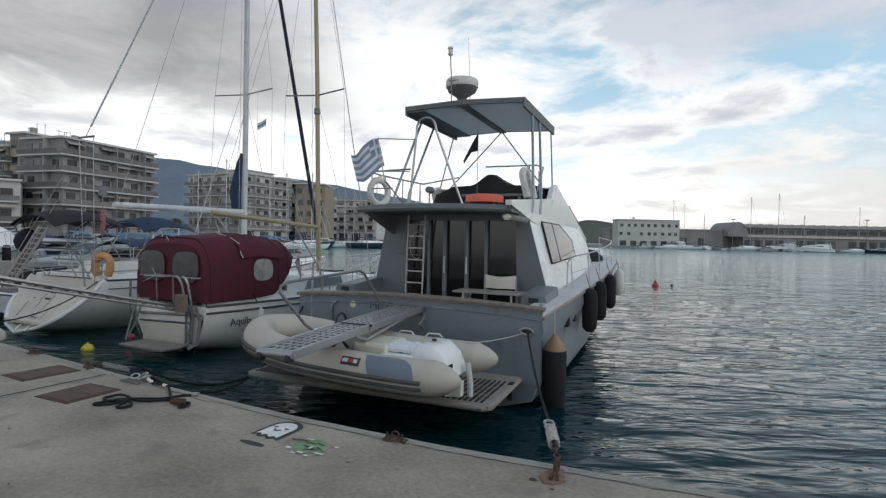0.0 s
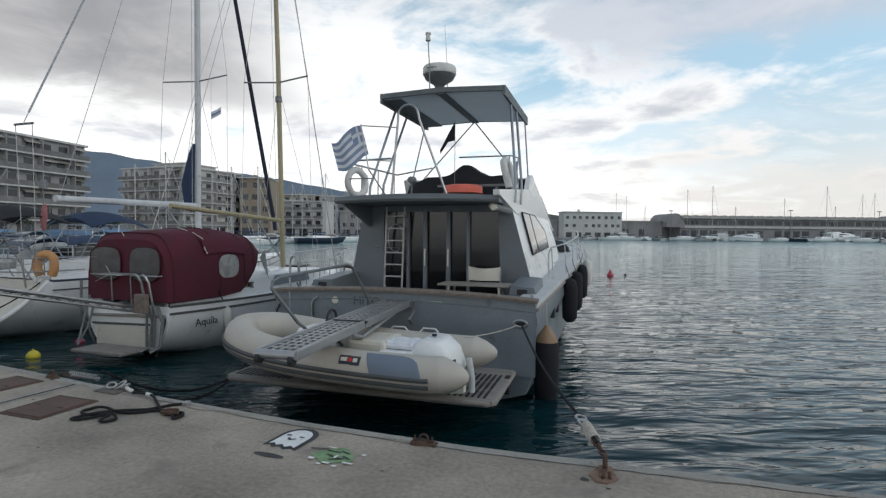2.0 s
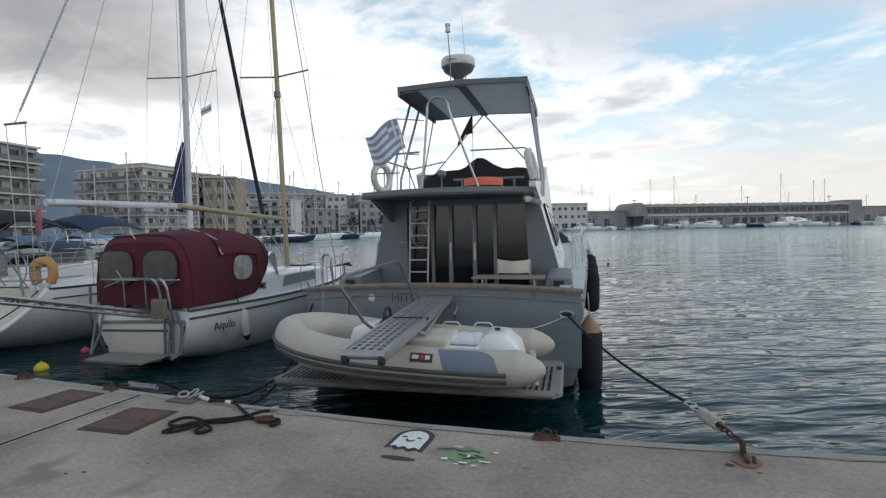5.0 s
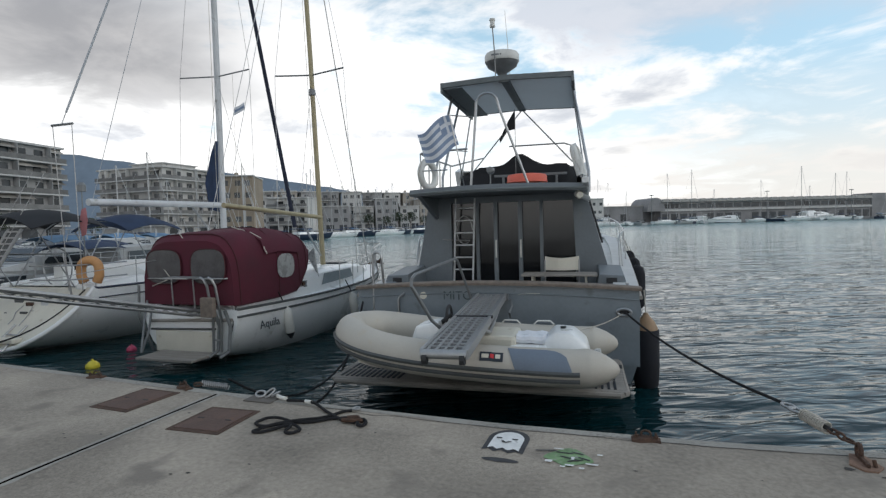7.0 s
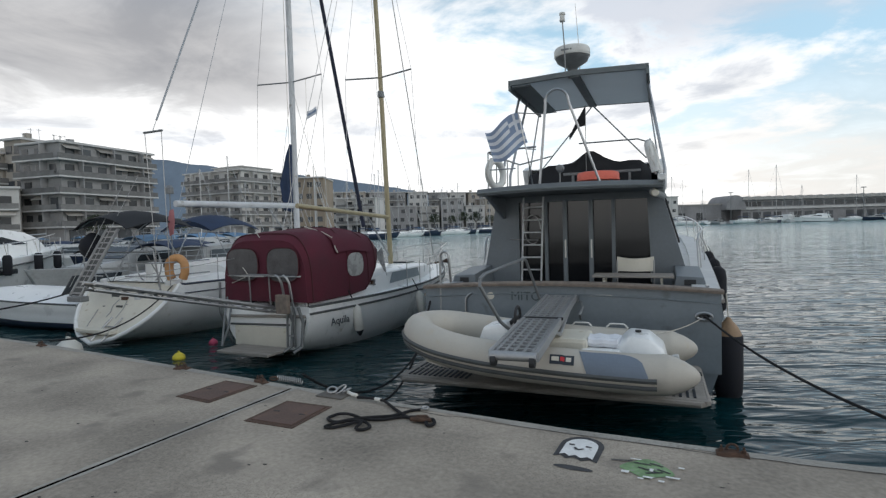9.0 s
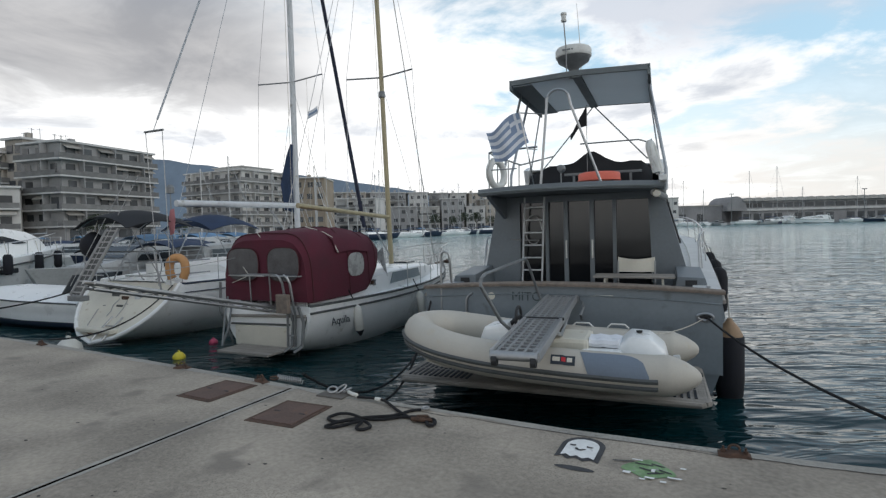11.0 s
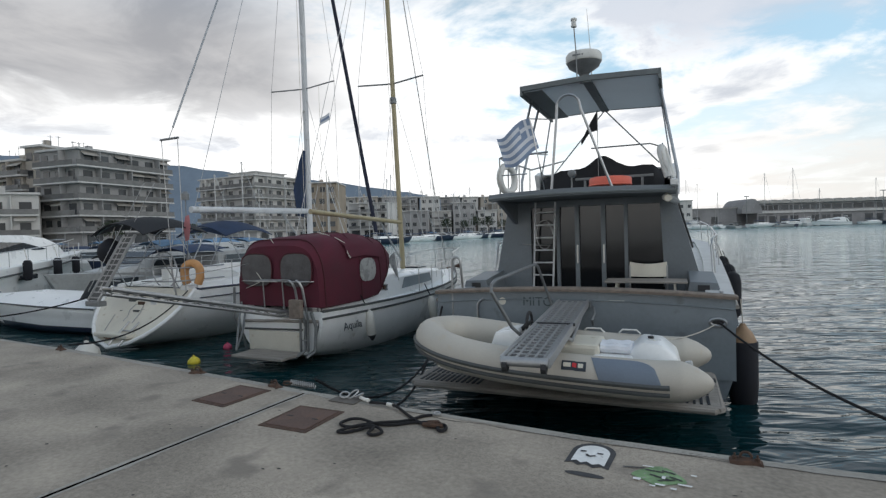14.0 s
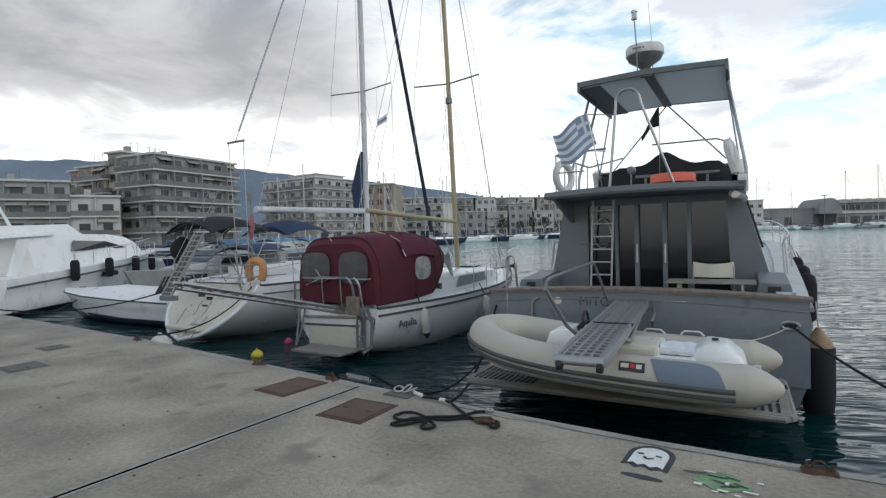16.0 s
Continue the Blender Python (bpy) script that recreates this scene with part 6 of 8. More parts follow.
    part("mainsail_cover", Geo().loft([[(0.02, 6.72, 3.1), (-0.22, 6.55, 3.2), (-0.02, 6.6, 3.4)], [(0.0, 6.75, 4.0), (-0.32, 6.5, 4.05), (-0.04, 6.55, 4.1)], [(0.0, 6.78, 5.0), (-0.12, 6.6, 5.0), (-0.02, 6.65, 5.05)], [(0.0, 6.8, 5.4), (-0.03, 6.7, 5.4), (-0.01, 6.72, 5.4)]]), NAVY_CLOTH, boat, "navy sail bundle at the mast", smooth=True)
    fl = thing("courtesy_flag", B @ pose(0.75, 6.7, 6.15), "small blue and white flag below the spreader", "flag")
    part("cloth", Geo().sheet([[(0, 0, 0.24), (0.2, 0.02, 0.30), (0.42, -0.02, 0.38)], [(0, 0, 0.0), (0.2, 0.02, 0.08), (0.42, -0.02, 0.14)]]), FLAG_WHITE, fl, solid=0.004)
    part("stripe", Geo().sheet([[(0, -0.006, 0.16), (0.2, 0.012, 0.22), (0.42, -0.028, 0.29)], [(0, -0.006, 0.08), (0.2, 0.012, 0.15), (0.42, -0.028, 0.21)]]), FLAG_BLUE, fl, solid=0.003)
    part("halyard", Geo().tube([(0, 0, 1.35), (0, 0, -4.5)], 0.005, 5), ROPE_PALE, fl)
    life = thing("horseshoe_lifebuoy", B @ pose(1.42, 0.95, 1.72, 90, 0, 20), "faded orange horseshoe lifebuoy on the pushpit", "lifebuoy")
    part("foam", Geo().tube([(-0.13, -0.26, 0), (-0.19, -0.12, 0)] + [(0.19 * math.cos(q), 0.19 * math.sin(q) + 0.03, 0) for q in np.linspace(math.pi, 0, 12)] + [(0.19, -0.12, 0), (0.13, -0.26, 0)], 0.095, 10), ORANGE_BUOY, life, smooth=True)
    rag = thing("red_cloth", B @ pose(0.95, 1.2, 2.75), "faded red cloth tied to a pole", "cloth")
    part("cloth", Geo().sheet([[(0, 0, 0.3), (0.1, 0.03, 0.34)], [(-0.08, 0, 0.0), (0.14, 0.02, 0.05)], [(-0.05, 0.02, -0.3), (0.10, 0.0, -0.26)]]), PALE_RED, rag, solid=0.006)
    part("pole", Geo().tube([(0, 0.03, -1.5), (0, 0.03, 0.7)], 0.012, 6), ALU_DARK, rag)
    part("lamp", Geo().lathe([(0, 0), (0.09, 0), (0.09, 0.14), (0.05, 0.2), (0, 0.2)], (0, 0.03, 0.7), 12), ALU_DARK, rag)
    up = thing("raised_passerelle", B @ pose(-0.55, -0.15, 1.15), "weathered ladder-like passerelle hoisted upright at the stern", "gangway")
    a, b = Vector((0, 0, 0)), Vector((0.75, 0.45, 1.5))
    for dx in (-0.19, 0.19):
        part("side_rail", Geo().tube([a + Vector((dx, 0, 0)), b + Vector((dx, 0, 0))], 0.035, 6), ALU, up)
        part("hoist_line", Geo().tube([a + Vector((dx, 0, 0.2)), b + Vector((dx + 0.35, 0.3, 1.2))], 0.008, 5), GALV, up)
    part("tread_board", Geo().put([a + Vector((-0.17, 0.02, 0)), a + Vector((0.17, 0.02, 0)), b + Vector((0.17, 0.02, 0)), b + Vector((-0.17, 0.02, 0))], [(0, 1, 2, 3)]), STRIPE_GREY, up, solid=0.02)
    rung = Geo().box((0, 0, 0), (0.36, 0.03, 0.03)).mesh("tread_bar", ALU)
    for i in range(12):
        t = part("tread_bar", rung, None, up)
        t.location = a.lerp(b, (i + 0.5) / 12) + Vector((0, -0.01, 0))
    part("hinge_bracket", Geo().box((0, 0.05, -0.08), (0.5, 0.2, 0.12)), ALU_DARK, up, bevel=0.02)
    ball = thing("ball_fender", B @ pose(-0.62, 0.35, 2.25), "navy covered ball fender hung on the stern rail", "fender")
    part("ball", Geo().lathe([(0.0, -0.30), (0.12, -0.28), (0.24, -0.17), (0.29, 0.0), (0.24, 0.17), (0.12, 0.28), (0.04, 0.33), (0, 0.33)], seg=18), FENDER_NAVY, ball, smooth=True)
    part("lanyard", Geo().tube([(0, 0, 0.3), (0.05, 0.1, 0.6)], 0.01, 5), ROPE_PALE, ball)


def build_speedboat():
    m = moor(-11.5, 16.0, SEA, 0, 0, 72)
    boat = thing("speedboat", m, "white speedboat with a dark waterline stripe", "boat")
    st = [(0.0, 1.15, 0.75, 1.05, 0.1, -0.2, 0), (2.0, 1.2, 0.80, 1.05, 0.12, -0.3, 0), (4.0, 1.05, 0.86, 0.8, 0.18, -0.25, 0), (5.3, 0.6, 0.90, 0.35, 0.3, -0.1, 0.3), (6.2, 0.06, 0.90, 0.03, 0.5, 0.2, 0.3)]
    hull = part("hull", Geo().loft(hull_rings(st), ends=True, closed=False), GEL_WHITE, boat, smooth=True)
    hull.data.materials.append(STRIPE_NAVY)
    for p in hull.data.polygons:
        if p.center[2] < 0.22:
            p.material_index = 1
    rows = [[(-b, y + r, h), (-b * 0.45, y + r * 1.0, h + 0.20 * (1 if y < 5 else 0.3)), (b * 0.45, y + r, h + 0.20 * (1 if y < 5 else 0.3)), (b, y + r, h)] for y, b, h, c, cz, k, r in st]
    part("foredeck", Geo().sheet(rows), GEL_WHITE, boat, smooth=True)
    for s in (-1, 1):
        part("rubbing_strake", Geo().tube([(s * b * 1.01, y + r, h - 0.02) for y, b, h, c, cz, k, r in st], 0.025, 6), STRIPE_GREY, boat)
    part("deck_vent", Geo().box((0.55, 3.2, 1.0), (0.14, 0.5, 0.06)), RUBBER, boat, bevel=0.02)
    part("name_bar", Geo().box((1.19, 2.6, 0.62), (0.02, 0.9, 0.06)), STRIPE_GREY, boat)
    part("windscreen", Geo().loft([[(-0.9, 0.8, 0.95), (0.9, 0.8, 0.95), (0.75, 0.55, 1.45), (-0.75, 0.55, 1.45)], [(-0.9, 0.84, 0.95), (0.9, 0.84, 0.95), (0.75, 0.59, 1.45), (-0.75, 0.59, 1.45)]]), GLASS_WINDOW, boat)
    part("bow_cleat", Geo().box((0, 5.6, 1.0), (0.2, 0.05, 0.05)), CHROME, boat)


def build_motor_yacht(m, L=14.0, label="white flybridge motor yacht with navy fenders along its side", detail=True):
    boat = thing("motor_yacht", m, label, "boat")
    k = L / 14
    st = [(0.0, 2.0 * k, 1.45 * k, 1.85 * k, 0.2, -0.4, 0), (4 * k, 2.15 * k, 1.65 * k, 1.9 * k, 0.2, -0.5, 0), (8 * k, 2.05 * k, 1.9 * k, 1.6 * k, 0.3, -0.5, 0.2), (11.5 * k, 1.2 * k, 2.1 * k, 0.7 * k, 0.5, -0.3, 0.6), (14 * k, 0.08, 2.2 * k, 0.04, 0.8, 0.1, 0.8)]
    hull = part("hull", Geo().loft(hull_rings(st), ends=True, closed=False), GEL_WHITE, boat, smooth=True)
    hull.data.materials.append(STRIPE_NAVY)
    for p in hull.data.polygons:
        if p.center[2] < 0.25:
            p.material_index = 1
    rows = [[(-b, y + r, h), (b, y + r, h)] for y, b, h, c, cz, kk, r in st]
    part("deck", Geo().sheet(rows), GEL_WHITE, boat, solid=0.04)
    for s in (-1, 1):
        part("sheer_stripe", Geo().tube([(s * b * 1.01, y + r, h - 0.28) for y, b, h, c, cz, kk, r in st], 0.035, 6), STRIPE_GREY, boat)
    rings = []
    for y, w, z in ((1.9, 1.55, 2.95), (4.5, 1.6, 3.10), (7.5, 1.5, 3.10), (9.4, 1.28, 2.95), (10.9, 0.98, 2.66), (12.2, 0.55, 2.25)):
        z, y, w = z * k, y * k, w * k
        rings.append([(-w - 0.12, y, 1.4 * k), (-w - 0.02, y, (z + 1.5 * k) / 2), (-w * 0.85, y, z), (w * 0.85, y, z), (w + 0.02, y, (z + 1.5 * k) / 2), (w + 0.12, y, 1.4 * k)])
    part("deckhouse", Geo().loft(rings), GEL_WHITE, boat, smooth=True)
    for s in (-1, 1):
        part("side_window", Geo().put([(s * 1.63 * k, 4.2 * k, 2.34 * k), (s * 1.55 * k, 4.5 * k, 2.82 * k), (s * 1.49 * k, 7.0 * k, 2.76 * k), (s * 1.40 * k, 9.0 * k, 2.42 * k)], [(0, 1, 2, 3)]), GLASS_WINDOW, boat, "dark pointed side window", solid=0.02)
        part("cockpit_pillar", Geo().put([(s * 1.5 * k, 0.8 * k, 1.5 * k), (s * 1.5 * k, 1.2 * k, 1.5 * k), (s * 1.5 * k, 2.0 * k, 2.9 * k), (s * 1.5 * k, 1.4 * k, 2.9 * k)], [(0, 1, 2, 3)]), GEL_WHITE, boat, solid=0.08)
        part("rail", Geo().tube([(s * 1.9 * k, 4 * k, 2.3 * k), (s * 1.9 * k, 8 * k, 2.55 * k), (s * 1.1 * k, 11.5 * k, 2.8 * k), (s * 0.2, 13.8 * k, 2.9 * k)], 0.02, 6), CHROME, boat)
        for y, x, z in ((4.0, 1.9, 1.65), (5.3, 1.9, 1.72), (6.6, 1.9, 1.80), (8.0, 1.9, 1.9), (9.8, 1.5, 2.0), (11.5, 1.1, 2.1)):
            part("rail_post", Geo().tube([(s * x * k, y * k, z * k), (s * x * k, y * k, (z + 0.66) * k)], 0.014, 5), CHROME, boat)
    part("hardtop", Geo().loft([[(-1.5 * k, 0.4 * k, 2.92 * k), (1.5 * k, 0.4 * k, 2.92 * k), (1.45 * k, 0.4 * k, 3.02 * k), (-1.45 * k, 0.4 * k, 3.02 * k)], [(-1.5 * k, 3.5 * k, 3.05 * k), (1.5 * k, 3.5 * k, 3.05 * k), (1.45 * k, 3.5 * k, 3.2 * k), (-1.45 * k, 3.5 * k, 3.2 * k)]]), GEL_WHITE, boat, bevel=0.03)
    part("flybridge", Geo().loft([[(-1.3 * k, 2.0 * k, 3.05 * k), (1.3 * k, 2.0 * k, 3.05 * k), (1.2 * k, 2.1 * k, 3.45 * k), (-1.2 * k, 2.1 * k, 3.45 * k)], [(-1.3 * k, 5.4 * k, 3.05 * k), (1.3 * k, 5.4 * k, 3.05 * k), (1.1 * k, 4.9 * k, 3.55 * k), (-1.1 * k, 4.9 * k, 3.55 * k)], [(-1.0 * k, 6.4 * k, 3.0 * k), (1.0 * k, 6.4 * k, 3.0 * k), (0.9 * k, 6.2 * k, 3.1 * k), (-0.9 * k, 6.2 * k, 3.1 * k)]]), GEL_WHITE, boat, smooth=True, bevel=0.03)
    part("cockpit", Geo().box((0, 1.0 * k, 1.2 * k), (3.0 * k, 1.9 * k, 0.4 * k)), GLASS_WINDOW, boat)
    part("arch", Geo().tube([(-1.2 * k, 1.6 * k, 3.1 * k), (-0.9 * k, 1.3 * k, 4.1 * k), (0.9 * k, 1.3 * k, 4.1 * k), (1.2 * k, 1.6 * k, 3.1 * k)], 0.06, 8), GEL_WHITE, boat)
    if detail:
        part("hull_port", Geo().box((2.0 * k, 6.3 * k, 1.25 * k), (0.2, 1.1, 0.22)), GLASS_WINDOW, boat, bevel=0.05)
        part("ensign", Geo().sheet([[(0.2, 0.1, 3.9), (0.2, -0.3, 3.8)], [(0.22, 0.05, 3.0), (0.2, -0.25, 2.9)]]), RED, boat, "drooping red ensign", solid=0.01)
        for y, x in ((3.0, 2.2), (5.2, 2.25), (7.4, 2.2), (9.6, 1.85)):
            f = thing("fender", m @ pose(x, y, 1.45), "navy cylinder fender along the motor yacht", "fender", "fenders along the motor yacht")
            part("cover", Geo().lathe([(0, -0.4), (0.1, -0.4), (0.16, -0.3), (0.16, 0.3), (0.1, 0.4), (0, 0.4)], seg=14), FENDER_NAVY, f, smooth=True)
            part("lanyard", Geo().tube([(0, 0, 0.4), (-0.1, 0, 0.9)], 0.012, 5), ROPE_PALE, f)
    return boat


def small_cruiser(m, L, hull_mat, cover, label):
    boat = thing("moored_motorboat", m, label, "boat", "moored motorboats")
    k = L / 8
    st = [(0.0, 1.35 * k, 0.95 * k, 1.2 * k, 0.1, -0.3, 0), (3 * k, 1.4 * k, 1.05 * k, 1.2 * k, 0.15, -0.3, 0), (6 * k, 0.95 * k, 1.2 * k, 0.6 * k, 0.3, -0.2, 0.3), (8 * k, 0.05, 1.3 * k, 0.03, 0.5, 0.1, 0.5)]
    part("hull", Geo().loft(hull_rings(st, 3), ends=True, closed=False), hull_mat, boat, smooth=True)
    part("deck", Geo().sheet([[(-b, y + r, h), (b, y + r, h)] for y, b, h, c, cz, kk, r in st]), GEL_OLD, boat, solid=0.03)
    part("cabin", Geo().loft([[(-1.0 * k, y * k, 1.0 * k), (-0.85 * k, y * k, z * k), (0.85 * k, y * k, z * k), (1.0 * k, y * k, 1.0 * k)] for y, z in ((1.8, 1.9), (4.2, 2.0), (5.2, 1.45), (6.4, 1.25))]), GEL_OLD, boat, bevel=0.04)
    for s in (-1, 1):
        part("cabin_window", Geo().put([(s * 0.985 * k, 2.2 * k, 1.35 * k), (s * 0.92 * k, 2.3 * k, 1.75 * k), (s * 0.92 * k, 4.1 * k, 1.75 * k), (s * 0.985 * k, 4.6 * k, 1.35 * k)], [(0, 1, 2, 3)]), GLASS_WINDOW, boat, solid=0.015)
    part("windscreen", Geo().put([(-0.8 * k, 4.28 * k, 1.97 * k), (0.8 * k, 4.28 * k, 1.97 * k), (0.85 * k, 5.15 * k, 1.50 * k), (-0.85 * k, 5.15 * k, 1.50 * k)], [(0, 1, 2, 3)]), GLASS_WINDOW, boat, solid=0.02)
    rows = [[(lerp(-1.15, 1.15, j / 6) * k, lerp(0.1, 2.0, i / 4) * k, (2.15 - 0.25 * (2 * j / 6 - 1) ** 2 + 0.1 * math.sin(i / 4 * math.pi)) * k) for j in range(7)] for i in range(5)]
    part("awning", Geo().sheet(rows), cover, boat, solid=0.02, smooth=True)
    for s in (-1, 1):
        for y in (0.2, 1.9):
            part("awning_pole", Geo().tube([(s * 1.12 * k, y * k, 1.0 * k), (s * 1.12 * k, y * k, 1.9 * k)], 0.02, 5), CHROME, boat)
        part("bow_rail", Geo().tube([(s * 1.2 * k, 3.6 * k, 1.6 * k), (s * 0.9 * k, 6.2 * k, 1.75 * k), (0, 8.2 * k, 1.85 * k)], 0.018, 5), CHROME, boat)
    for a, b, c in ((-0.5, 0.9, 1.15), (0.6, 1.3, 1.1), (0.1, 0.4, 1.1)):
        part("deck_clutter", Geo().box((a * k, b * k, c * k), (0.5 * k, 0.4 * k, 0.4 * k)), BLACK_CLOTH if a < 0.3 else CLUTTER_BLUE, boat, bevel=0.05)
    part("pole", Geo().tube([(0.9 * k, 0.2 * k, 1.0 * k), (0.9 * k, 0.15 * k, 3.4 * k)], 0.02, 5), ALU_DARK, boat)
    part("radar_arch", Geo().tube([(-1.05 * k, 1.9 * k, 1.1 * k), (-0.9 * k, 1.7 * k, 2.5 * k), (0.9 * k, 1.7 * k, 2.5 * k), (1.05 * k, 1.9 * k, 1.1 * k)], 0.03, 6), CHROME, boat)
    return boat


def small_sailboat(m, L, mast_h, hull_mat, label, group="moored sailing boats"):
    boat = thing("moored_sailboat", m, label, "boat", group)
    sail_hull(boat, L, L * 0.31, L * 0.105, hull_mat, STRIPE_NAVY)
    part("coachroof", Geo().loft([[(-w, y * L, L * 0.1), (-w * 0.9, y * L, z * L), (w * 0.9, y * L, z * L), (w, y * L, L * 0.1)] for y, w, z in ((0.28, L * 0.1, 0.15), (0.6, L * 0.085, 0.145), (0.78, L * 0.04, 0.12))]), GEL_WHITE, boat, bevel=0.03)
    part("mast", Geo().tube([(0, 0.58 * L, 0.1 * L), (0, 0.575 * L, mast_h)], 0.09, 6), ALU, boat)
    part("spreader", Geo().tube([(-0.9, 0.57 * L, mast_h * 0.58), (0.9, 0.57 * L, mast_h * 0.58)], 0.03, 5), ALU, boat)
    part("boom", Geo().tube([(0, 0.57 * L, 0.21 * L), (0, 0.2 * L, 0.21 * L)], 0.12, 6), NAVY_CLOTH, boat)
    part("forestay", Geo().tube([(0, 0.58 * L, mast_h), (0, 0.98 * L, 0.13 * L)], 0.035, 5), MAST_WHITE, boat)
    part("backstay", Geo().tube([(0, 0.57 * L, mast_h), (0, 0.02 * L, 0.12 * L)], 0.015, 5), GALV, boat)
    return boat


build_aquila()
build_white_boat()
build_speedboat()
build_motor_yacht(moor(-20.7, 16.6, SEA, 0, 0, 9), 13.0)
build_motor_yacht(moor(-27.0, 19.5, SEA, 0, 0, 6), 12.0, "white motor yacht partly hidden behind its neighbour", False)
rng = random.Random(7)
covers = (BLACK_CLOTH, NAVY_CLOTH, GEL_CREAM, BLACK_CLOTH, NAVY_CLOTH, CANOPY_UNDER)
proto = [small_cruiser(moor(-14.5, 23.5, SEA, 0, 0, -25), 8.0, GEL_OLD, NAVY_CLOTH, "white moored motorboat with a navy awning"),
         small_cruiser(moor(-18.5, 25.5, SEA, 0, 0, -25), 7.2, GEL_OLD, BLACK_CLOTH, "white moored motorboat with a black awning"),
         small_cruiser(moor(-22.0, 37.0, SEA, 0, 0, -25), 9.0, STRIPE_NAVY, CLUTTER_BLUE, "navy moored motorboat with a faded blue awning")]
sails = [small_sailboat(moor(-33, 92, SEA, 0, 0, -60), 10.0, 13.5, GEL_WHITE, "white moored sailing boat with bare mast"),
         small_sailboat(moor(-22, 122, SEA, 0, 0, -60), 12.0, 16.0, STRIPE_NAVY, "navy moored sailing boat with bare mast"),
         small_sailboat(moor(-30, 100, SEA, 0, 0, -60), 9.0, 12.0, GEL_WHITE, "white moored sailing boat with a short mast")]
spots = []
for row, (y0, step) in enumerate(((30, 4.4), (40, 4.6), (52, 5.2), (66, 6.0))):
    x = -0.21 * y0 - 4.5
    while x > -0.86 * y0:
        spots.append((x + rng.uniform(-0.6, 0.6), y0 - (x + 0.5 * y0) * 0.25 + rng.uniform(-1, 1)))
        x -= step
for i, (x, y) in enumerate(spots):
    ob = proto[rng.randrange(3)]
    if x > -19 and y < 29:
        continue
    copy_thing(ob, moor(x, y, SEA + rng.uniform(-0.05, 0.05), 0, 0, rng.choice((-25, 155)) + rng.uniform(-6, 6)))
# far row along the town quay
for i in range(36):
    t = i / 35
    x, y = lerp(-48, 28, t), lerp(98, 216, t) - 6 + rng.uniform(-4, 3)
    ob = sails[(0, 1, 2, 1, 0)[i % 5]] if i % 5 != 3 else proto[2]
    copy_thing(ob, moor(x, y, SEA, 0, 0, -60 + rng.uniform(-12, 12)))


# ---- quay furniture ----
def q_at(x, y, turn=0.0, z=0.0):
    u, v = on_quay(x, y)
    return QUAY @ pose(u, v, z, 0, 0, turn)


def cover_plate(x, y, w, d, turn, mat, label):
    p = thing("access_cover", q_at(x, y, turn), label, "access cover")
    part("frame", Geo().box((0, -d / 2 - 0.02, 0.0), (w + 0.08, 0.04, 0.012)).box((0, d / 2 + 0.02, 0.0), (w + 0.08, 0.04, 0.012)).box((-w / 2 - 0.02, 0, 0.0), (0.04, d, 0.012)).box((w / 2 + 0.02, 0, 0.0), (0.04, d, 0.012)), RUST_IRON if mat is RUST else DULL_PLATE, p)
    part("plate", Geo().box((0, 0, 0.002), (w - 0.01, d - 0.01, 0.02)), mat, p, bevel=0.004)
    for s in (-1, 1):
        part("lifting_slot", Geo().box((s * w * 0.32, 0, 0.0125), (0.06, 0.018, 0.004)), JOINT, p)


def mooring_cleat(x, y, turn, label):
    c = thing("mooring_ring_plate", q_at(x, y, turn) @ Matrix.Scale(0.62, 4), label, "mooring fitting", "rusty mooring fittings")
    g = Geo()
    rings = []
    for k in range(9):
        t = k / 8
        w = 0.075 + 0.02 * math.sin(t * math.pi * 2)
        z = 0.03 + 0.035 * math.sin(t * math.pi) + 0.008 * noise.noise((t * 5, x, y))
        u = lerp(-0.16, 0.16, t)
        rings.append([(u, -w, 0.0), (u, -w * 0.8, z * 0.7), (u, 0, z), (u, w * 0.8, z * 0.7), (u, w, 0)])
    part("base", g.loft(rings), RUST_IRON, c, smooth=True)
    for u in (-0.11, 0.11):
        part("bolt", Geo().lathe([(0, 0), (0.025, 0), (0.025, 0.05), (0.012, 0.055), (0.012, 0.085), (0, 0.085)], (u, 0.02, 0.02), 8), RUST_IRON, c)
    part("eye", Geo().tube([(0.055 * math.cos(q * math.pi / 6), 0.0, 0.07 + 0.05 * math.sin(q * math.pi / 6)) for q in range(12)], 0.014, 6, loop=True), RUST_IRON, c)
    return c


cover_plate(-3.75, 5.72, 0.43, 0.47, -3, RUST, "rusty brown steel access cover set in the quay")
cover_plate(-4.70, 6.43, 0.40, 0.51, 2, RUST, "rusty brown steel access cover beside the joint")
cover_plate(-8.69, 7.11, 0.44, 0.36, 0, DULL_PLATE, "dull grey steel access cover")
cover_plate(-9.36, 8.26, 0.34, 0.26, 0, DULL_PLATE, "small dull grey steel access cover")
mooring_cleat(-0.42, 4.74, -4, "rusty iron mooring plate at the quay edge")
mooring_cleat(-4.36, 6.73, 20, "rusty iron mooring ring beside the slab joint")
mooring_cleat(-5.54, 7.36, -8, "small rusty mooring ring at the quay edge")
mooring_cleat(-8.43, 8.88, 10, "rusty mooring ring holding the white buoy line")


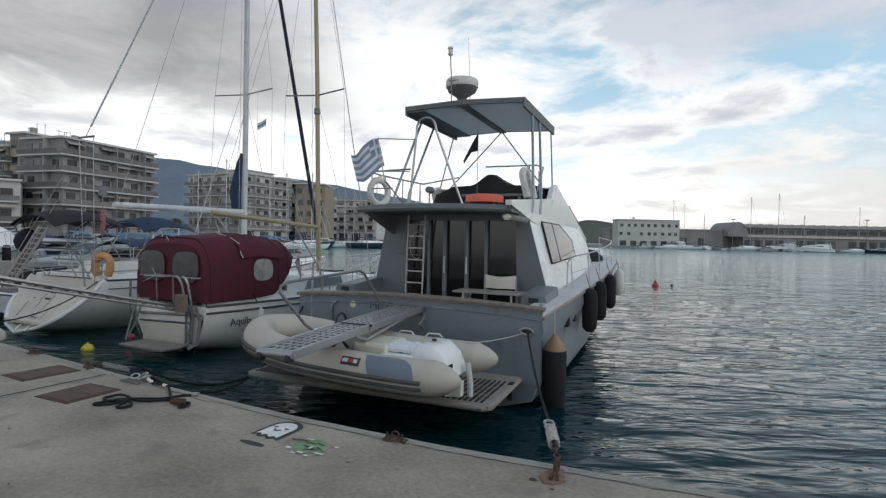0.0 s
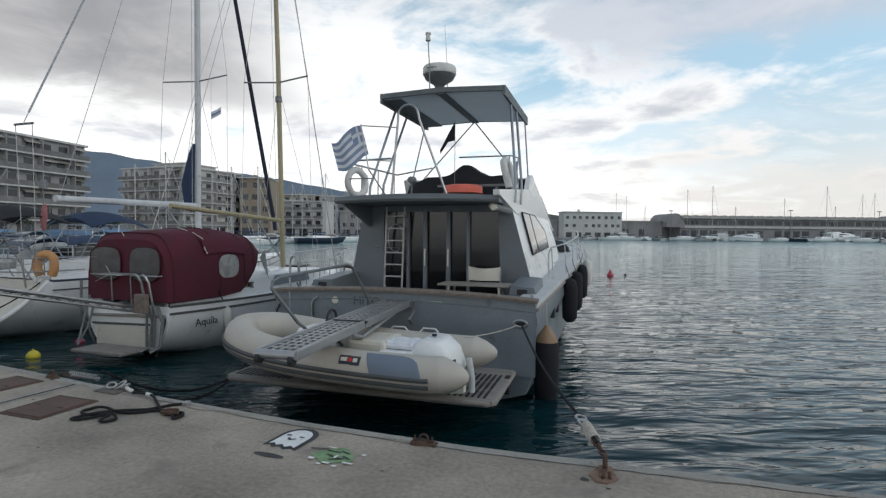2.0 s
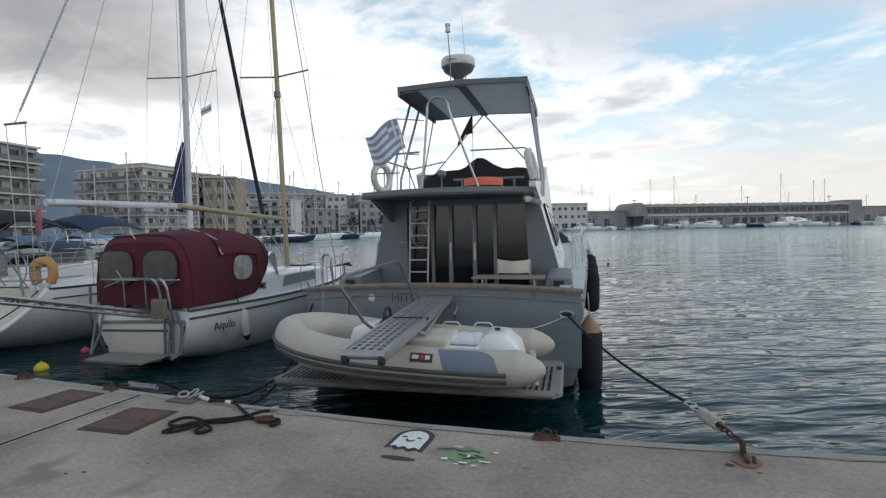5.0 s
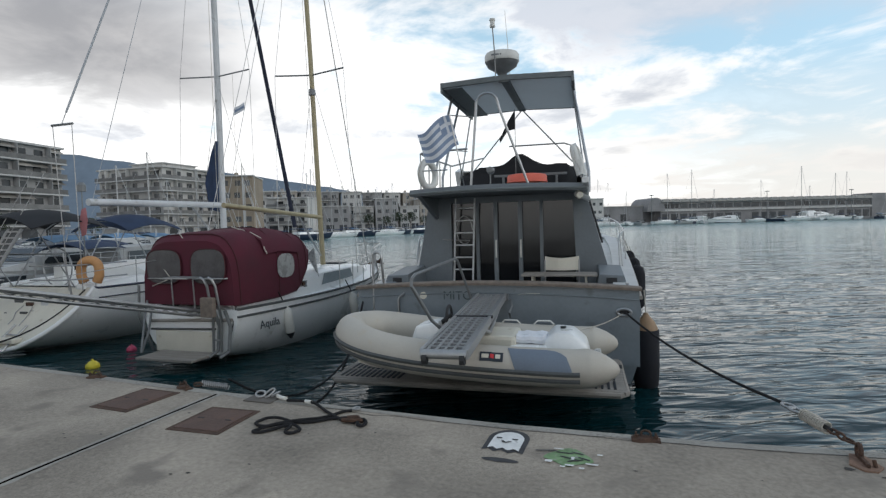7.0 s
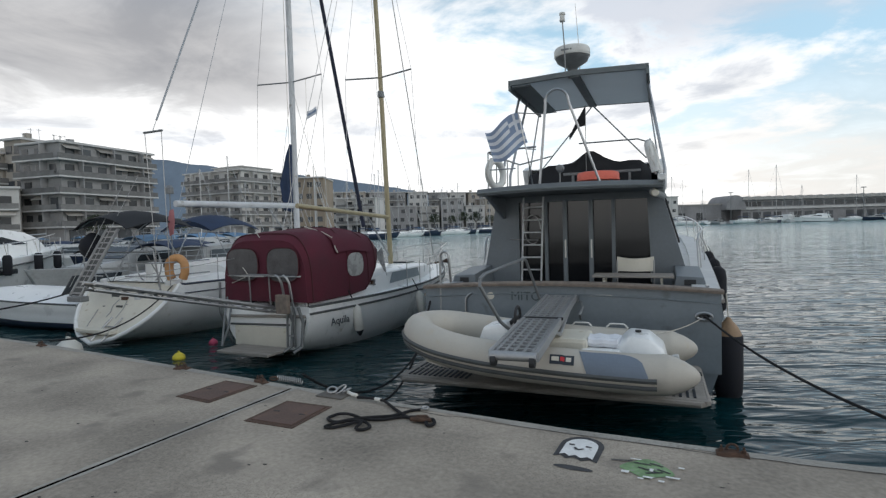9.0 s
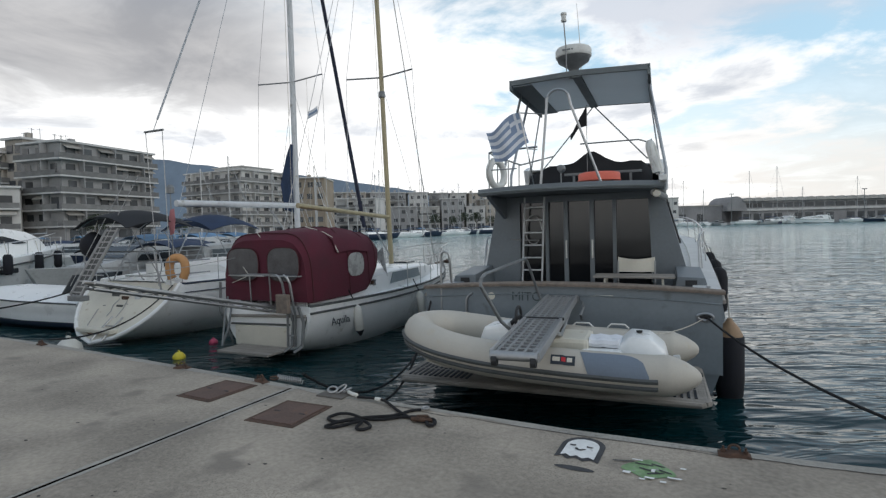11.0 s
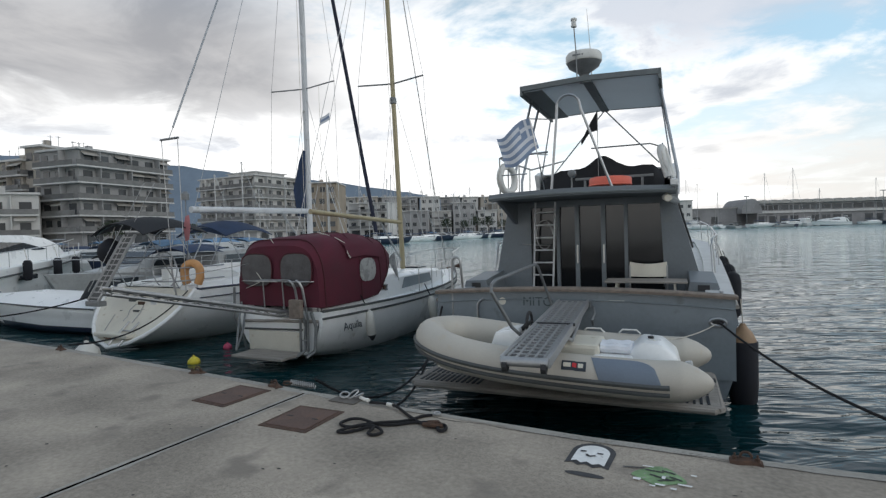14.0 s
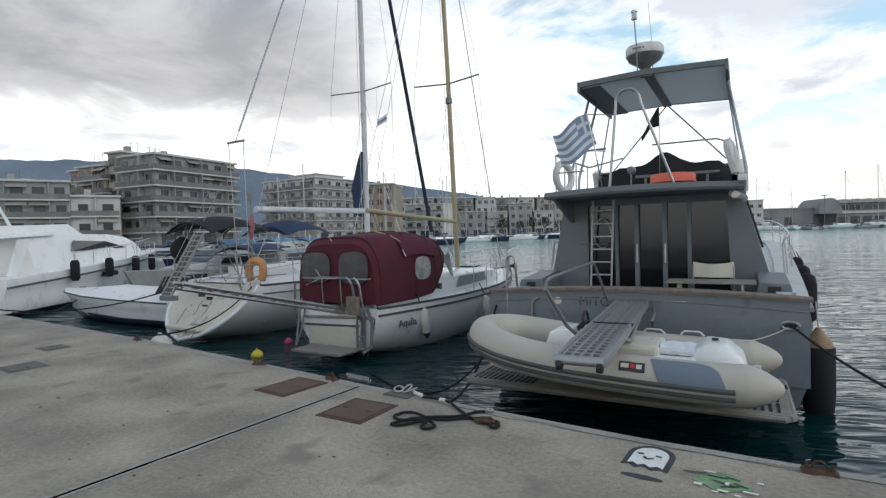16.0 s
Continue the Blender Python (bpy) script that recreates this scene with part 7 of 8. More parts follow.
def build_end_cleat():
    c = thing("mooring_bracket", q_at(0.77, 4.20) @ Matrix.Scale(0.75, 4), "rusty six-sided mooring plate with an eye and bolt", "mooring fitting")
    part("base_plate", Geo().prism([(0.13 * math.cos(q), 0.05 + 0.19 * math.sin(q)) for q in (0.35, 1.2, 1.94, 2.79, 4.3, 5.12)], 0.0, 0.014), RUST_STAIN, c)
    part("plate_rib", Geo().box((0, 0.05, 0.03), (0.03, 0.24, 0.035)), RUST_IRON, c, bevel=0.008)
    part("post", Geo().tube([(0.06, 0.14, 0), (0.05, 0.12, 0.07)], 0.016, 8), RUST_IRON, c)
    part("eye_lug", Geo().tube([(0.0, -0.05 + 0.05 * math.cos(q * math.pi / 6), 0.07 + 0.06 * math.sin(q * math.pi / 6)) for q in range(12)], 0.02, 6, loop=True), RUST_IRON, c)
    W = CRUISER
    a = Vector((0.80, 4.28, 0.08))
    f = W @ Vector((2.05, -0.06, 1.235))
    d = (f - a).normalized()
    line = thing("stern_mooring_line", Matrix.Translation(a), "dark mooring line with a rusty spring and shackles", "rope")
    chain = lambda s: d * s
    rot = Vector((0, 0, 1)).rotation_difference(d).to_matrix().to_4x4()
    links = 0
    for s in (0.05, 0.12, 0.19):
        ring = [(rot.to_3x3() @ (Matrix.Rotation(links * 1.4, 3, "Z") @ Vector((0.022 * math.cos(q * math.pi / 5), 0, 0.042 * math.sin(q * math.pi / 5))))) + chain(s) for q in range(10)]
        part("shackle", Geo().tube(ring, 0.009, 6, loop=True), RUST_IRON, line)
        links += 1
    coil = [rot.to_3x3() @ Vector((0.040 * math.cos(q * 0.62), 0.040 * math.sin(q * 0.62), 0.0)) + chain(0.24 + 0.0023 * q) for q in range(112)]
    part("spring", Geo().tube(coil, 0.0075, 5), ROPE_PALE, line, "pale worn mooring spring")
    part("spring_core", Geo().tube([chain(0.21), chain(0.52)], 0.016, 8), RUBBER, line)
    for s in (0.57, 0.66):
        ring = [(rot.to_3x3() @ Vector((0.04 * math.cos(q * math.pi / 5), 0, 0.06 * math.sin(q * math.pi / 5)))) + chain(s) for q in range(10)]
        part("thimble", Geo().tube(ring, 0.012, 6, loop=True), GALV, line)
    b = f - a
    part("rope", Geo().tube(sag(chain(0.72), b, 0.10, 14), 0.014, 8), ROPE_BLACK, line, smooth=True)
    inner = thing("dinghy_line", CRUISER @ pose(2.0, -0.1, 1.22), "thin pale line from the fairlead to the dinghy", "rope")
    part("rope", Geo().tube(sag((0, 0, 0), (-0.75, -1.75, 0.08), 0.06, 10), 0.007, 6), ROPE_PALE, inner)


build_end_cleat()


def build_rope():
    r = thing("mooring_rope", Matrix.Translation((0, 0, 0.009)), "black mooring rope lying in loops with a steel shackle", "rope")
    loop = [(-3.22, 6.10), (-2.98, 5.96), (-2.86, 5.80), (-2.72, 5.58), (-2.62, 5.46), (-2.52, 5.42), (-2.56, 5.50), (-2.74, 5.55), (-2.90, 5.50), (-3.06, 5.52), (-3.20, 5.60), (-3.32, 5.62), (-3.37, 5.55), (-3.30, 5.47), (-3.16, 5.46), (-3.04, 5.42), (-2.98, 5.34), (-3.03, 5.28), (-3.09, 5.31), (-3.06, 5.40), (-3.16, 5.40), (-3.28, 5.34), (-3.35, 5.37), (-3.24, 5.44), (-3.02, 5.52), (-2.80, 5.60), (-2.68, 5.70), (-2.58, 5.72)]
    pts = []
    for i in range(len(loop) - 1):
        p0, p1, p2, p3 = (Vector((*loop[max(0, min(len(loop) - 1, i + k))], 0)) for k in (-1, 0, 1, 2))
        for q in range(4):
            t = q / 4
            v = 0.5 * ((2 * p1) + (p2 - p0) * t + (2 * p0 - 5 * p1 + 4 * p2 - p3) * t * t + (3 * p1 - p0 - 3 * p2 + p3) * t ** 3)
            v.z = 0.006 + 0.016 * max(0, math.sin(len(pts) * 0.35))
            pts.append(v)
    part("rope", Geo().tube(pts, 0.0128, 8), ROPE_BLACK, r, smooth=True)
    part("end_knot", Geo().tube([(-2.66, 5.46, 0.02), (-2.58, 5.43, 0.025), (-2.50, 5.42, 0.02), (-2.53, 5.47, 0.03), (-2.62, 5.47, 0.03)], 0.020, 6), RUST_IRON, r, "frayed brown end knot")
    part("whipping", Geo().tube([pts[3], pts[4]], 0.017, 8), FENDER_WHITE, r, "white tape whipping")
    part("eye_splice", Geo().tube([(-2.50 + 0.035 * math.cos(q), 5.40 + 0.07 * math.sin(q), 0.01) for q in np.linspace(0, 6.28, 12)], 0.015, 6), ROPE_BLACK, r)
    part("end_shackle", Geo().tube([(-2.56 + 0.03 * math.cos(q), 5.74 + 0.03 * math.sin(q), 0.015) for q in np.linspace(0, 6.28, 10)], 0.009, 6), GALV, r)
    s = thing("quay_shackle", Matrix.Translation((-3.47, 6.24, 0.0)), "galvanised ring and shackles on a bolted plate", "shackle")
    part("plate", Geo().box((0, -0.03, 0.006), (0.30, 0.17, 0.012), Matrix.Rotation(-0.44, 3, "Z")), DULL_PLATE, s)
    for k, (x, y, rr) in enumerate(((-0.02, 0.0, 0.045), (0.06, 0.01, 0.05), (0.13, -0.03, 0.038))):
        part("link", Geo().tube([(x + rr * math.cos(q * math.pi / 6), y + rr * 0.6 * math.sin(q * math.pi / 6), 0.05 + (0.035 if k % 2 else 0.02) * math.sin(q * math.pi / 6 + k)) for q in range(12)], 0.010, 6, loop=True), GALV, s, smooth=True)
    part("tail", Geo().tube([(0.14, -0.03, 0.03), (0.19, -0.09, 0.03), (0.24, -0.13, 0.03)], 0.018, 8), FENDER_WHITE, s, "white taped tail")
    sp = thing("mooring_spring", Matrix.Translation((-4.20, 6.76, 0.035)) @ Matrix.Scale(0.6, 4), "pale coil mooring spring hanging over the quay edge", "spring")
    part("coil", Geo().tube([(0.0035 * q, 0.0016 * q + 0.05 * math.cos(q * 0.75), -0.0012 * q + 0.05 * math.sin(q * 0.75)) for q in range(110)], 0.009, 5), GALV, sp)
    part("link", Geo().tube([(-0.05 + 0.07 * math.cos(q * math.pi / 5), -0.05, 0.03 * math.sin(q * math.pi / 5)) for q in range(10)], 0.014, 6, loop=True), RUST_IRON, sp)


build_rope()


def painted(name, polys, mat, parent, z):
    g = Geo()
    for p in polys:
        g.put([(x, y, z) for x, y in p], [tuple(range(len(p)))])
    return part(name, g, mat, parent)


def build_paint():
    m = q_at(-1.42, 4.86)
    a = thing("white_painted_mark", m, "white painted arch shape with a dark outline on the concrete", "painted mark", kind="")
    dome = [(0.115 * math.cos(q), -0.055 - 0.13 * math.sin(q)) for q in np.linspace(0, math.pi, 14)]
    hem = [(-0.115, 0.13), (-0.08, 0.105), (-0.045, 0.14), (-0.008, 0.11), (0.035, 0.145), (0.075, 0.115), (0.115, 0.14)]
    black = [(1.32 * x, 1.25 * y - 0.005) for x, y in dome] + [(1.3 * x, y * 1.18 + 0.01) for x, y in hem]
    painted("outline", [black], PAINT_BLACK, a, 0.004)
    painted("fill", [dome + hem], PAINT_WHITE, a, 0.008)
    painted("mark", [[(-0.09, -0.06), (-0.05, -0.065), (-0.045, -0.045), (-0.085, -0.04)], [(0.03, -0.06), (0.075, -0.055), (0.07, -0.038), (0.03, -0.04)], [(-0.045, -0.01), (-0.03, -0.012), (-0.01, 0.012), (0.02, -0.008), (0.035, -0.004), (0.0, 0.03), (-0.03, 0.022)]], PAINT_BLACK, a, 0.012)
    painted("shade", [[(0.02 + 0.13 * math.cos(q), 0.30 + 0.032 * math.sin(q)) for q in np.linspace(0, 6.1, 18)]], PAINT_BLACK, a, 0.004)
    b = thing("green_painted_mark", q_at(-1.06, 4.55), "faded green and white paint marks on the concrete", "painted mark")
    rg = random.Random(5)
    patch = [(0.155 * math.cos(q) * (1 + 0.16 * math.sin(3 * q)), 0.125 * math.sin(q) * (1 + 0.18 * math.cos(4 * q))) for q in np.linspace(0, 6.1, 26)]
    painted("patch", [patch], PAINT_GREEN, b, 0.004)
    strokes = []
    for i in range(6):
        x, y, t, l = rg.uniform(-0.17, 0.12), rg.uniform(-0.10, 0.06), rg.uniform(-0.5, 0.5), rg.uniform(0.04, 0.07)
        c, s = math.cos(t), math.sin(t)
        strokes.append([(x - l * c, y - l * s), (x + l * c, y + l * s), (x + l * c - 0.012 * s, y + l * s + 0.014), (x - l * c - 0.012 * s, y - l * s + 0.014)])
    for c in strokes:
        painted("dark_stroke", [c], PAINT_BLACK, b, 0.008)
    chips = []
    for x, y, w, h in ((-0.12, 0.11, 0.04, 0.03), (0.02, 0.14, 0.05, 0.02), (0.16, 0.09, 0.07, 0.018), (-0.08, -0.10, 0.06, 0.012), (0.20, -0.07, 0.03, 0.018), (0.03, 0.03, 0.02, 0.04), (-0.02, 0.17, 0.03, 0.015), (0.10, 0.165, 0.03, 0.02)):
        chips.append([(x - w * 0.6, y - h * 0.5), (x + w * 0.6, y - h * 0.6), (x + w * 0.5, y + h * 0.6), (x - w * 0.6, y + h * 0.5)])
    for c in chips:
        painted("white_stroke", [c], PAINT_WHITE, b, 0.012)
    # small dark pits and pebbles scattered on the concrete
    g = Geo()
    for i in range(120):
        u, v = rg.uniform(-9, 5), rg.uniform(0.15, 5)
        s = rg.uniform(0.004, 0.013) * (2.0 if rg.random() < 0.08 else 1)
        g.put([(u + s * math.cos(q) * rg.uniform(0.6, 1.4) * 1.4, v + s * math.sin(q) * rg.uniform(0.6, 1.2), 0.0035) for q in np.linspace(0, 5.4, 6)], [tuple(range(6))])
    single("concrete_pits", g, JOINT, QUAY, "small dark pits and spots in the concrete", "pits", kind="stuff")


build_paint()


def float_buoy(name, x, y, r, mat, label):
    b = thing(name, moor(x, y, SEA), label, "buoy")
    part("body", Geo().lathe([(0, -r * 0.6), (r * 0.7, -r * 0.5), (r, 0.1 * r), (r * 0.9, 0.55 * r), (r * 0.5, 0.95 * r), (r * 0.2, 1.08 * r), (r * 0.16, 1.3 * r), (0, 1.32 * r)], seg=16), mat, b, smooth=True)
    part("eye", Geo().tube([(r * 0.18 * math.cos(q), 0, r * 1.4 + r * 0.18 * math.sin(q)) for q in np.linspace(0, 6.28, 9)], r * 0.05, 5), RUBBER, b)
    return b


float_buoy("mooring_buoy", -7.7, 11.7, 0.125, YELLOW, "small yellow mooring buoy floating by the quay")
float_buoy("pick_up_buoy", -7.6, 13.1, 0.10, PINK, "small pink float on the water")
float_buoy("quay_buoy", -10.5, 12.6, 0.27, FENDER_WHITE, "round white buoy at the yacht's stern")
chan = float_buoy("channel_buoy", 12.3, 31.8, 0.21, RED, "red conical channel buoy")
part("top_cone", Geo().lathe([(0.11, 0.20), (0.05, 0.36), (0.03, 0.42), (0, 0.42)], seg=12), RED, chan, smooth=True)
float_buoy("small_float", 13.6, 32.6, 0.09, RUBBER, "small dark float on the open water")


def water_line(name, a, b, drop, r, mat, label):
    t = thing(name, Matrix.Translation(a), label, "rope", "mooring lines")
    part("rope", Geo().tube([p - Vector(a) for p in sag(a, b, drop, 16)], r, 6), mat, t, smooth=True)


AQ = moor(-5.9, 11.6, SEA, 0, 0, -25)
WB = moor(-10.2, 13.2, SEA, 0, 0, -25)
water_line("stern_line", AQ @ Vector((1.02, 0.05, 1.12)), AQ @ Vector((0.86, -0.12, 0.10)), 0.05, 0.012, ROPE_BLACK, "dark line hanging down the sailing boat's stern")
water_line("mooring_line", CRUISER @ Vector((-2.2, 0.1, 1.45)), (-3.40, 6.33, 0.03), 0.75, 0.016, ROPE_BLACK, "dark mooring line dipping to the water")
water_line("mooring_line", CRUISER @ Vector((-2.25, 1.0, 1.45)), (-4.0, 7.0, 0.0), 0.85, 0.016, ROPE_BLACK, "dark mooring line dipping to the water")
water_line("mooring_line", WB @ Vector((1.3, 0.9, 1.3)), (-8.4, 9.0, 0.05), 0.3, 0.014, ROPE_BLACK, "dark mooring line from the yacht's quarter")
water_line("mooring_line", WB @ Vector((-1.0, 0.5, 1.3)), (-15.5, 12.6, 0.03), 0.3, 0.018, ROPE_BLACK, "dark mooring line crossing the water")
water_line("mooring_line", (-17.2, 17.7, 0.0), (-13.8, 11.7, 0.05), 0.3, 0.018, ROPE_BLACK, "dark mooring line from the speedboat's bow")


# ---- the town and the far pier ----
def land(name, poly, z, mat, label):
    g = Geo().prism(poly, -3.0, z)
    single(name, g, mat, SHORE, label, "quay", kind="structure")


land("waterfront_ground", [(-400, 30), (-58, 80), (-30, 122), (-12, 190), (34, 226), (70, 262), (520, 262), (900, 262), (900, 900), (-900, 900), (-900, 30)], 0.15, STONE, "stone waterfront round the harbour basin")


def apartment(m, wx, wy, floors, fh, wall, label, slab=SLAB_PALE, deep=1.3, bays=None, faces="xy", setback=0, ground=3.2):
    b = thing("apartment_building", m, label, "building", "waterfront buildings")
    top = ground + floors * fh
    part("wall", Geo().box((wx / 2, wy / 2, top / 2), (wx, wy, top)), wall, b)
    part("roof", Geo().box((wx / 2 - 0.2, wy / 2 - 0.2, top + 0.18), (wx + 0.9, wy + 0.9, 0.36)), slab, b)
    if setback:
        part("penthouse", Geo().box((wx * 0.58, wy * 0.55, top + 0.36 + setback / 2), (wx * 0.55, wy * 0.5, setback)), wall, b)
        part("penthouse_roof", Geo().box((wx * 0.58, wy * 0.55, top + 0.45 + setback), (wx * 0.6, wy * 0.55, 0.2)), slab, b)
    win = Geo().box((0, 0, 0), (1.5, 0.16, 1.5)).mesh("window", FAR_WINDOW)
    tall = Geo().box((0, 0, 0), (1.7, 0.16, 2.1)).mesh("window", FAR_WINDOW)
    awn = Geo().put([(-1.5, 0, 0), (1.5, 0, 0), (1.5, -1.1, -0.7), (-1.5, -1.1, -0.7), (-1.5, 0, -0.06), (1.5, 0, -0.06), (1.5, -1.1, -0.76), (-1.5, -1.1, -0.76)], [(0, 1, 2, 3), (7, 6, 5, 4), (2, 6, 7, 3), (0, 3, 7, 4), (1, 5, 6, 2)]).mesh("awning", AWNING)
    rg = random.Random(int(wx * 100 + wy * 10 + floors))
    for f in range(floors):
        z = ground + f * fh
        if deep:
            if "y" in faces and "x" in faces:
                poly = [(-deep, -deep), (wx + 0.1, -deep), (wx + 0.1, 0.0), (0.0, 0.0), (0.0, wy + 0.1), (-deep, wy + 0.1)]
            else:
                poly = [(0, -deep), (wx, -deep), (wx, 0), (0, 0)]
            part("balcony_slab", Geo().prism(poly, z - 0.13, z + 0.13), slab, b)
            part("parapet", Geo().box((wx / 2 - (deep / 2 if "x" in faces else 0), -deep + 0.06, z + 0.60), (wx + (deep if "x" in faces else -0.1), 0.08, 0.86)), BALC, b)
            if "x" in faces:
                part("parapet", Geo().box((-deep + 0.06, wy / 2, z + 0.60), (0.08, wy + 0.1, 0.86)), BALC, b)
        for face, length in (("y", wx), ("x", wy)):
            if face not in faces:
                continue
            n = max(2, round(length / 3.4))
            for i in range(n):
                c = (i + 0.5) * length / n + rg.uniform(-0.3, 0.3)
                if rg.random() < 0.10:
                    continue
                w = part("window", tall if deep and rg.random() < 0.6 else win, None, b)
                w.location = (c, -0.0, z + (1.2 if w.data is tall else 1.5)) if face == "y" else (0.0, c, z + (1.2 if w.data is tall else 1.5))
                if face == "x":
                    w.rotation_euler = (0, 0, radians(90))
                if deep and rg.random() < 0.22:
                    a = part("awning", awn, None, b)
                    a.location = (c, -0.02, z + fh - 0.25) if face == "y" else (-0.02, c, z + fh - 0.25)
                    if face == "x":
                        a.rotation_euler = (0, 0, radians(-90))
            if deep:
                for i in range(1, n, 2):
                    c = i * length / n
                    part("divider", Geo().box((c, -deep / 2, z + fh / 2), (0.14, deep - 0.1, fh - 0.26)) if face == "y" else Geo().box((-deep / 2, c, z + fh / 2), (deep - 0.1, 0.14, fh - 0.26)), wall, b)
    for i in range(rg.randrange(3, 6)):
        x, y, tall_by = 1 + i * 1.9, wy * (0.25 + 0.12 * (i % 3)), rg.uniform(1.2, 3.2)
        aerial = part("rooftop_aerial", Geo().tube([(x, y, top), (x, y, top + tall_by)], 0.045, 5), ALU_DARK, b)
        part("cross_bar", Geo().tube([(x - 0.5, y, top + tall_by * 0.9), (x + 0.5, y, top + tall_by * 0.9)], 0.03, 4), ALU_DARK, aerial)
    part("chimney", Geo().box((wx * 0.3, wy * 0.5, top + 0.9), (1.0, 0.8, 1.6)), wall, b)
    # shop fronts
    for i in range(max(2, int(wx / 4.5))):
        part("shop_opening", Geo().box(((i + 0.5) * wx / max(2, int(wx / 4.5)), -0.05, 1.45), (3.0, 0.2, 2.5)), FAR_WINDOW, b)
    return b


apartment(moor(-67.5, 95, 0.15, 0, 0, 72.5), 19.6, 9.6, 5, 2.93, PLASTER, "grey six-storey apartment block with wrap-round balconies", setback=0)
BLOCK = moor(-67.5, 95, 0.15, 0, 0, 72.5)
apartment(BLOCK @ pose(0.6, 9.75, 0), 9, 4.4, 5, 3.18, PLASTER_WARM, "narrow stair tower beside the grey apartment block", faces="x", deep=0.0)
apartment(BLOCK @ pose(0.2, 14.4, 0), 11, 8.6, 5, 2.72, PLASTER_WARM, "warm grey apartment block with broad balconies", deep=1.0)
apartment(BLOCK @ pose(4.5, 23.3, 0), 11, 9.5, 5, 2.80, PLASTER_WARM, "warm plastered apartment block set back", deep=0.9)
apartment(moor(-79.0, 88.0, 0.15, 0, 0, 35), 7.5, 8, 2, 3.5, PLASTER_PALE, "low pale building with a terrace", faces="y", deep=0.9, ground=2.8)
apartment(moor(-88, 80, 0.15, 0, 0, 40), 12, 9, 3, 3.1, PLASTER, "grey low building with faded awnings", faces="y", deep=0.8, ground=3.0)
apartment(moor(-104, 88, 0.15, 0, 0, 38), 14, 9, 3, 3.1, PLASTER, "warm plastered apartment building", faces="y")
apartment(moor(-55, 146, 0.15, 0, 0, 63), 21, 22, 5, 2.98, PLASTER_PALE, "pale apartment block with stepped balconies", setback=1.7)
apartment(moor(-44.5, 160, 0.15, 0, 0, 0), 8.6, 14, 4, 3.4, PLASTER_OCHRE, "ochre plastered building with few windows", faces="y", deep=0.0)
row_x = -60.0
walls = (PLASTER, PLASTER_PALE, PLASTER_WARM, PLASTER, PLASTER, PLASTER_PALE)
rg = random.Random(11)
for i in range(22):
    if i == 11:
        row_x = -66.0
    w = rg.uniform(7, 11)
    t = (row_x + 60) / 90
    apartment(moor(row_x, lerp(205, 246, t) + rg.uniform(-3, 3) + (16 if i > 10 else 0), 0.15, 0, 0, rg.uniform(-2, 14)), w, 12, rg.choice((2, 3, 3)) + (1 if i > 10 else 0), 3.4, walls[i % 6], "town house with shuttered windows on the waterfront", faces="y", deep=rg.choice((0.0, 0.9)), ground=3.2)
    row_x += w + rg.uniform(0.2, 1.5)
for x, y, w, f in ((-118, 104, 18, 4), (-98, 118, 16, 4), (-38, 190, 14, 3), (-80, 168, 16, 3)):
    apartment(moor(x, y, 0.15, 0, 0, -10), w, 12, f, 2.9, PLASTER_PALE, "pale town building behind the waterfront", faces="y", deep=0.8)


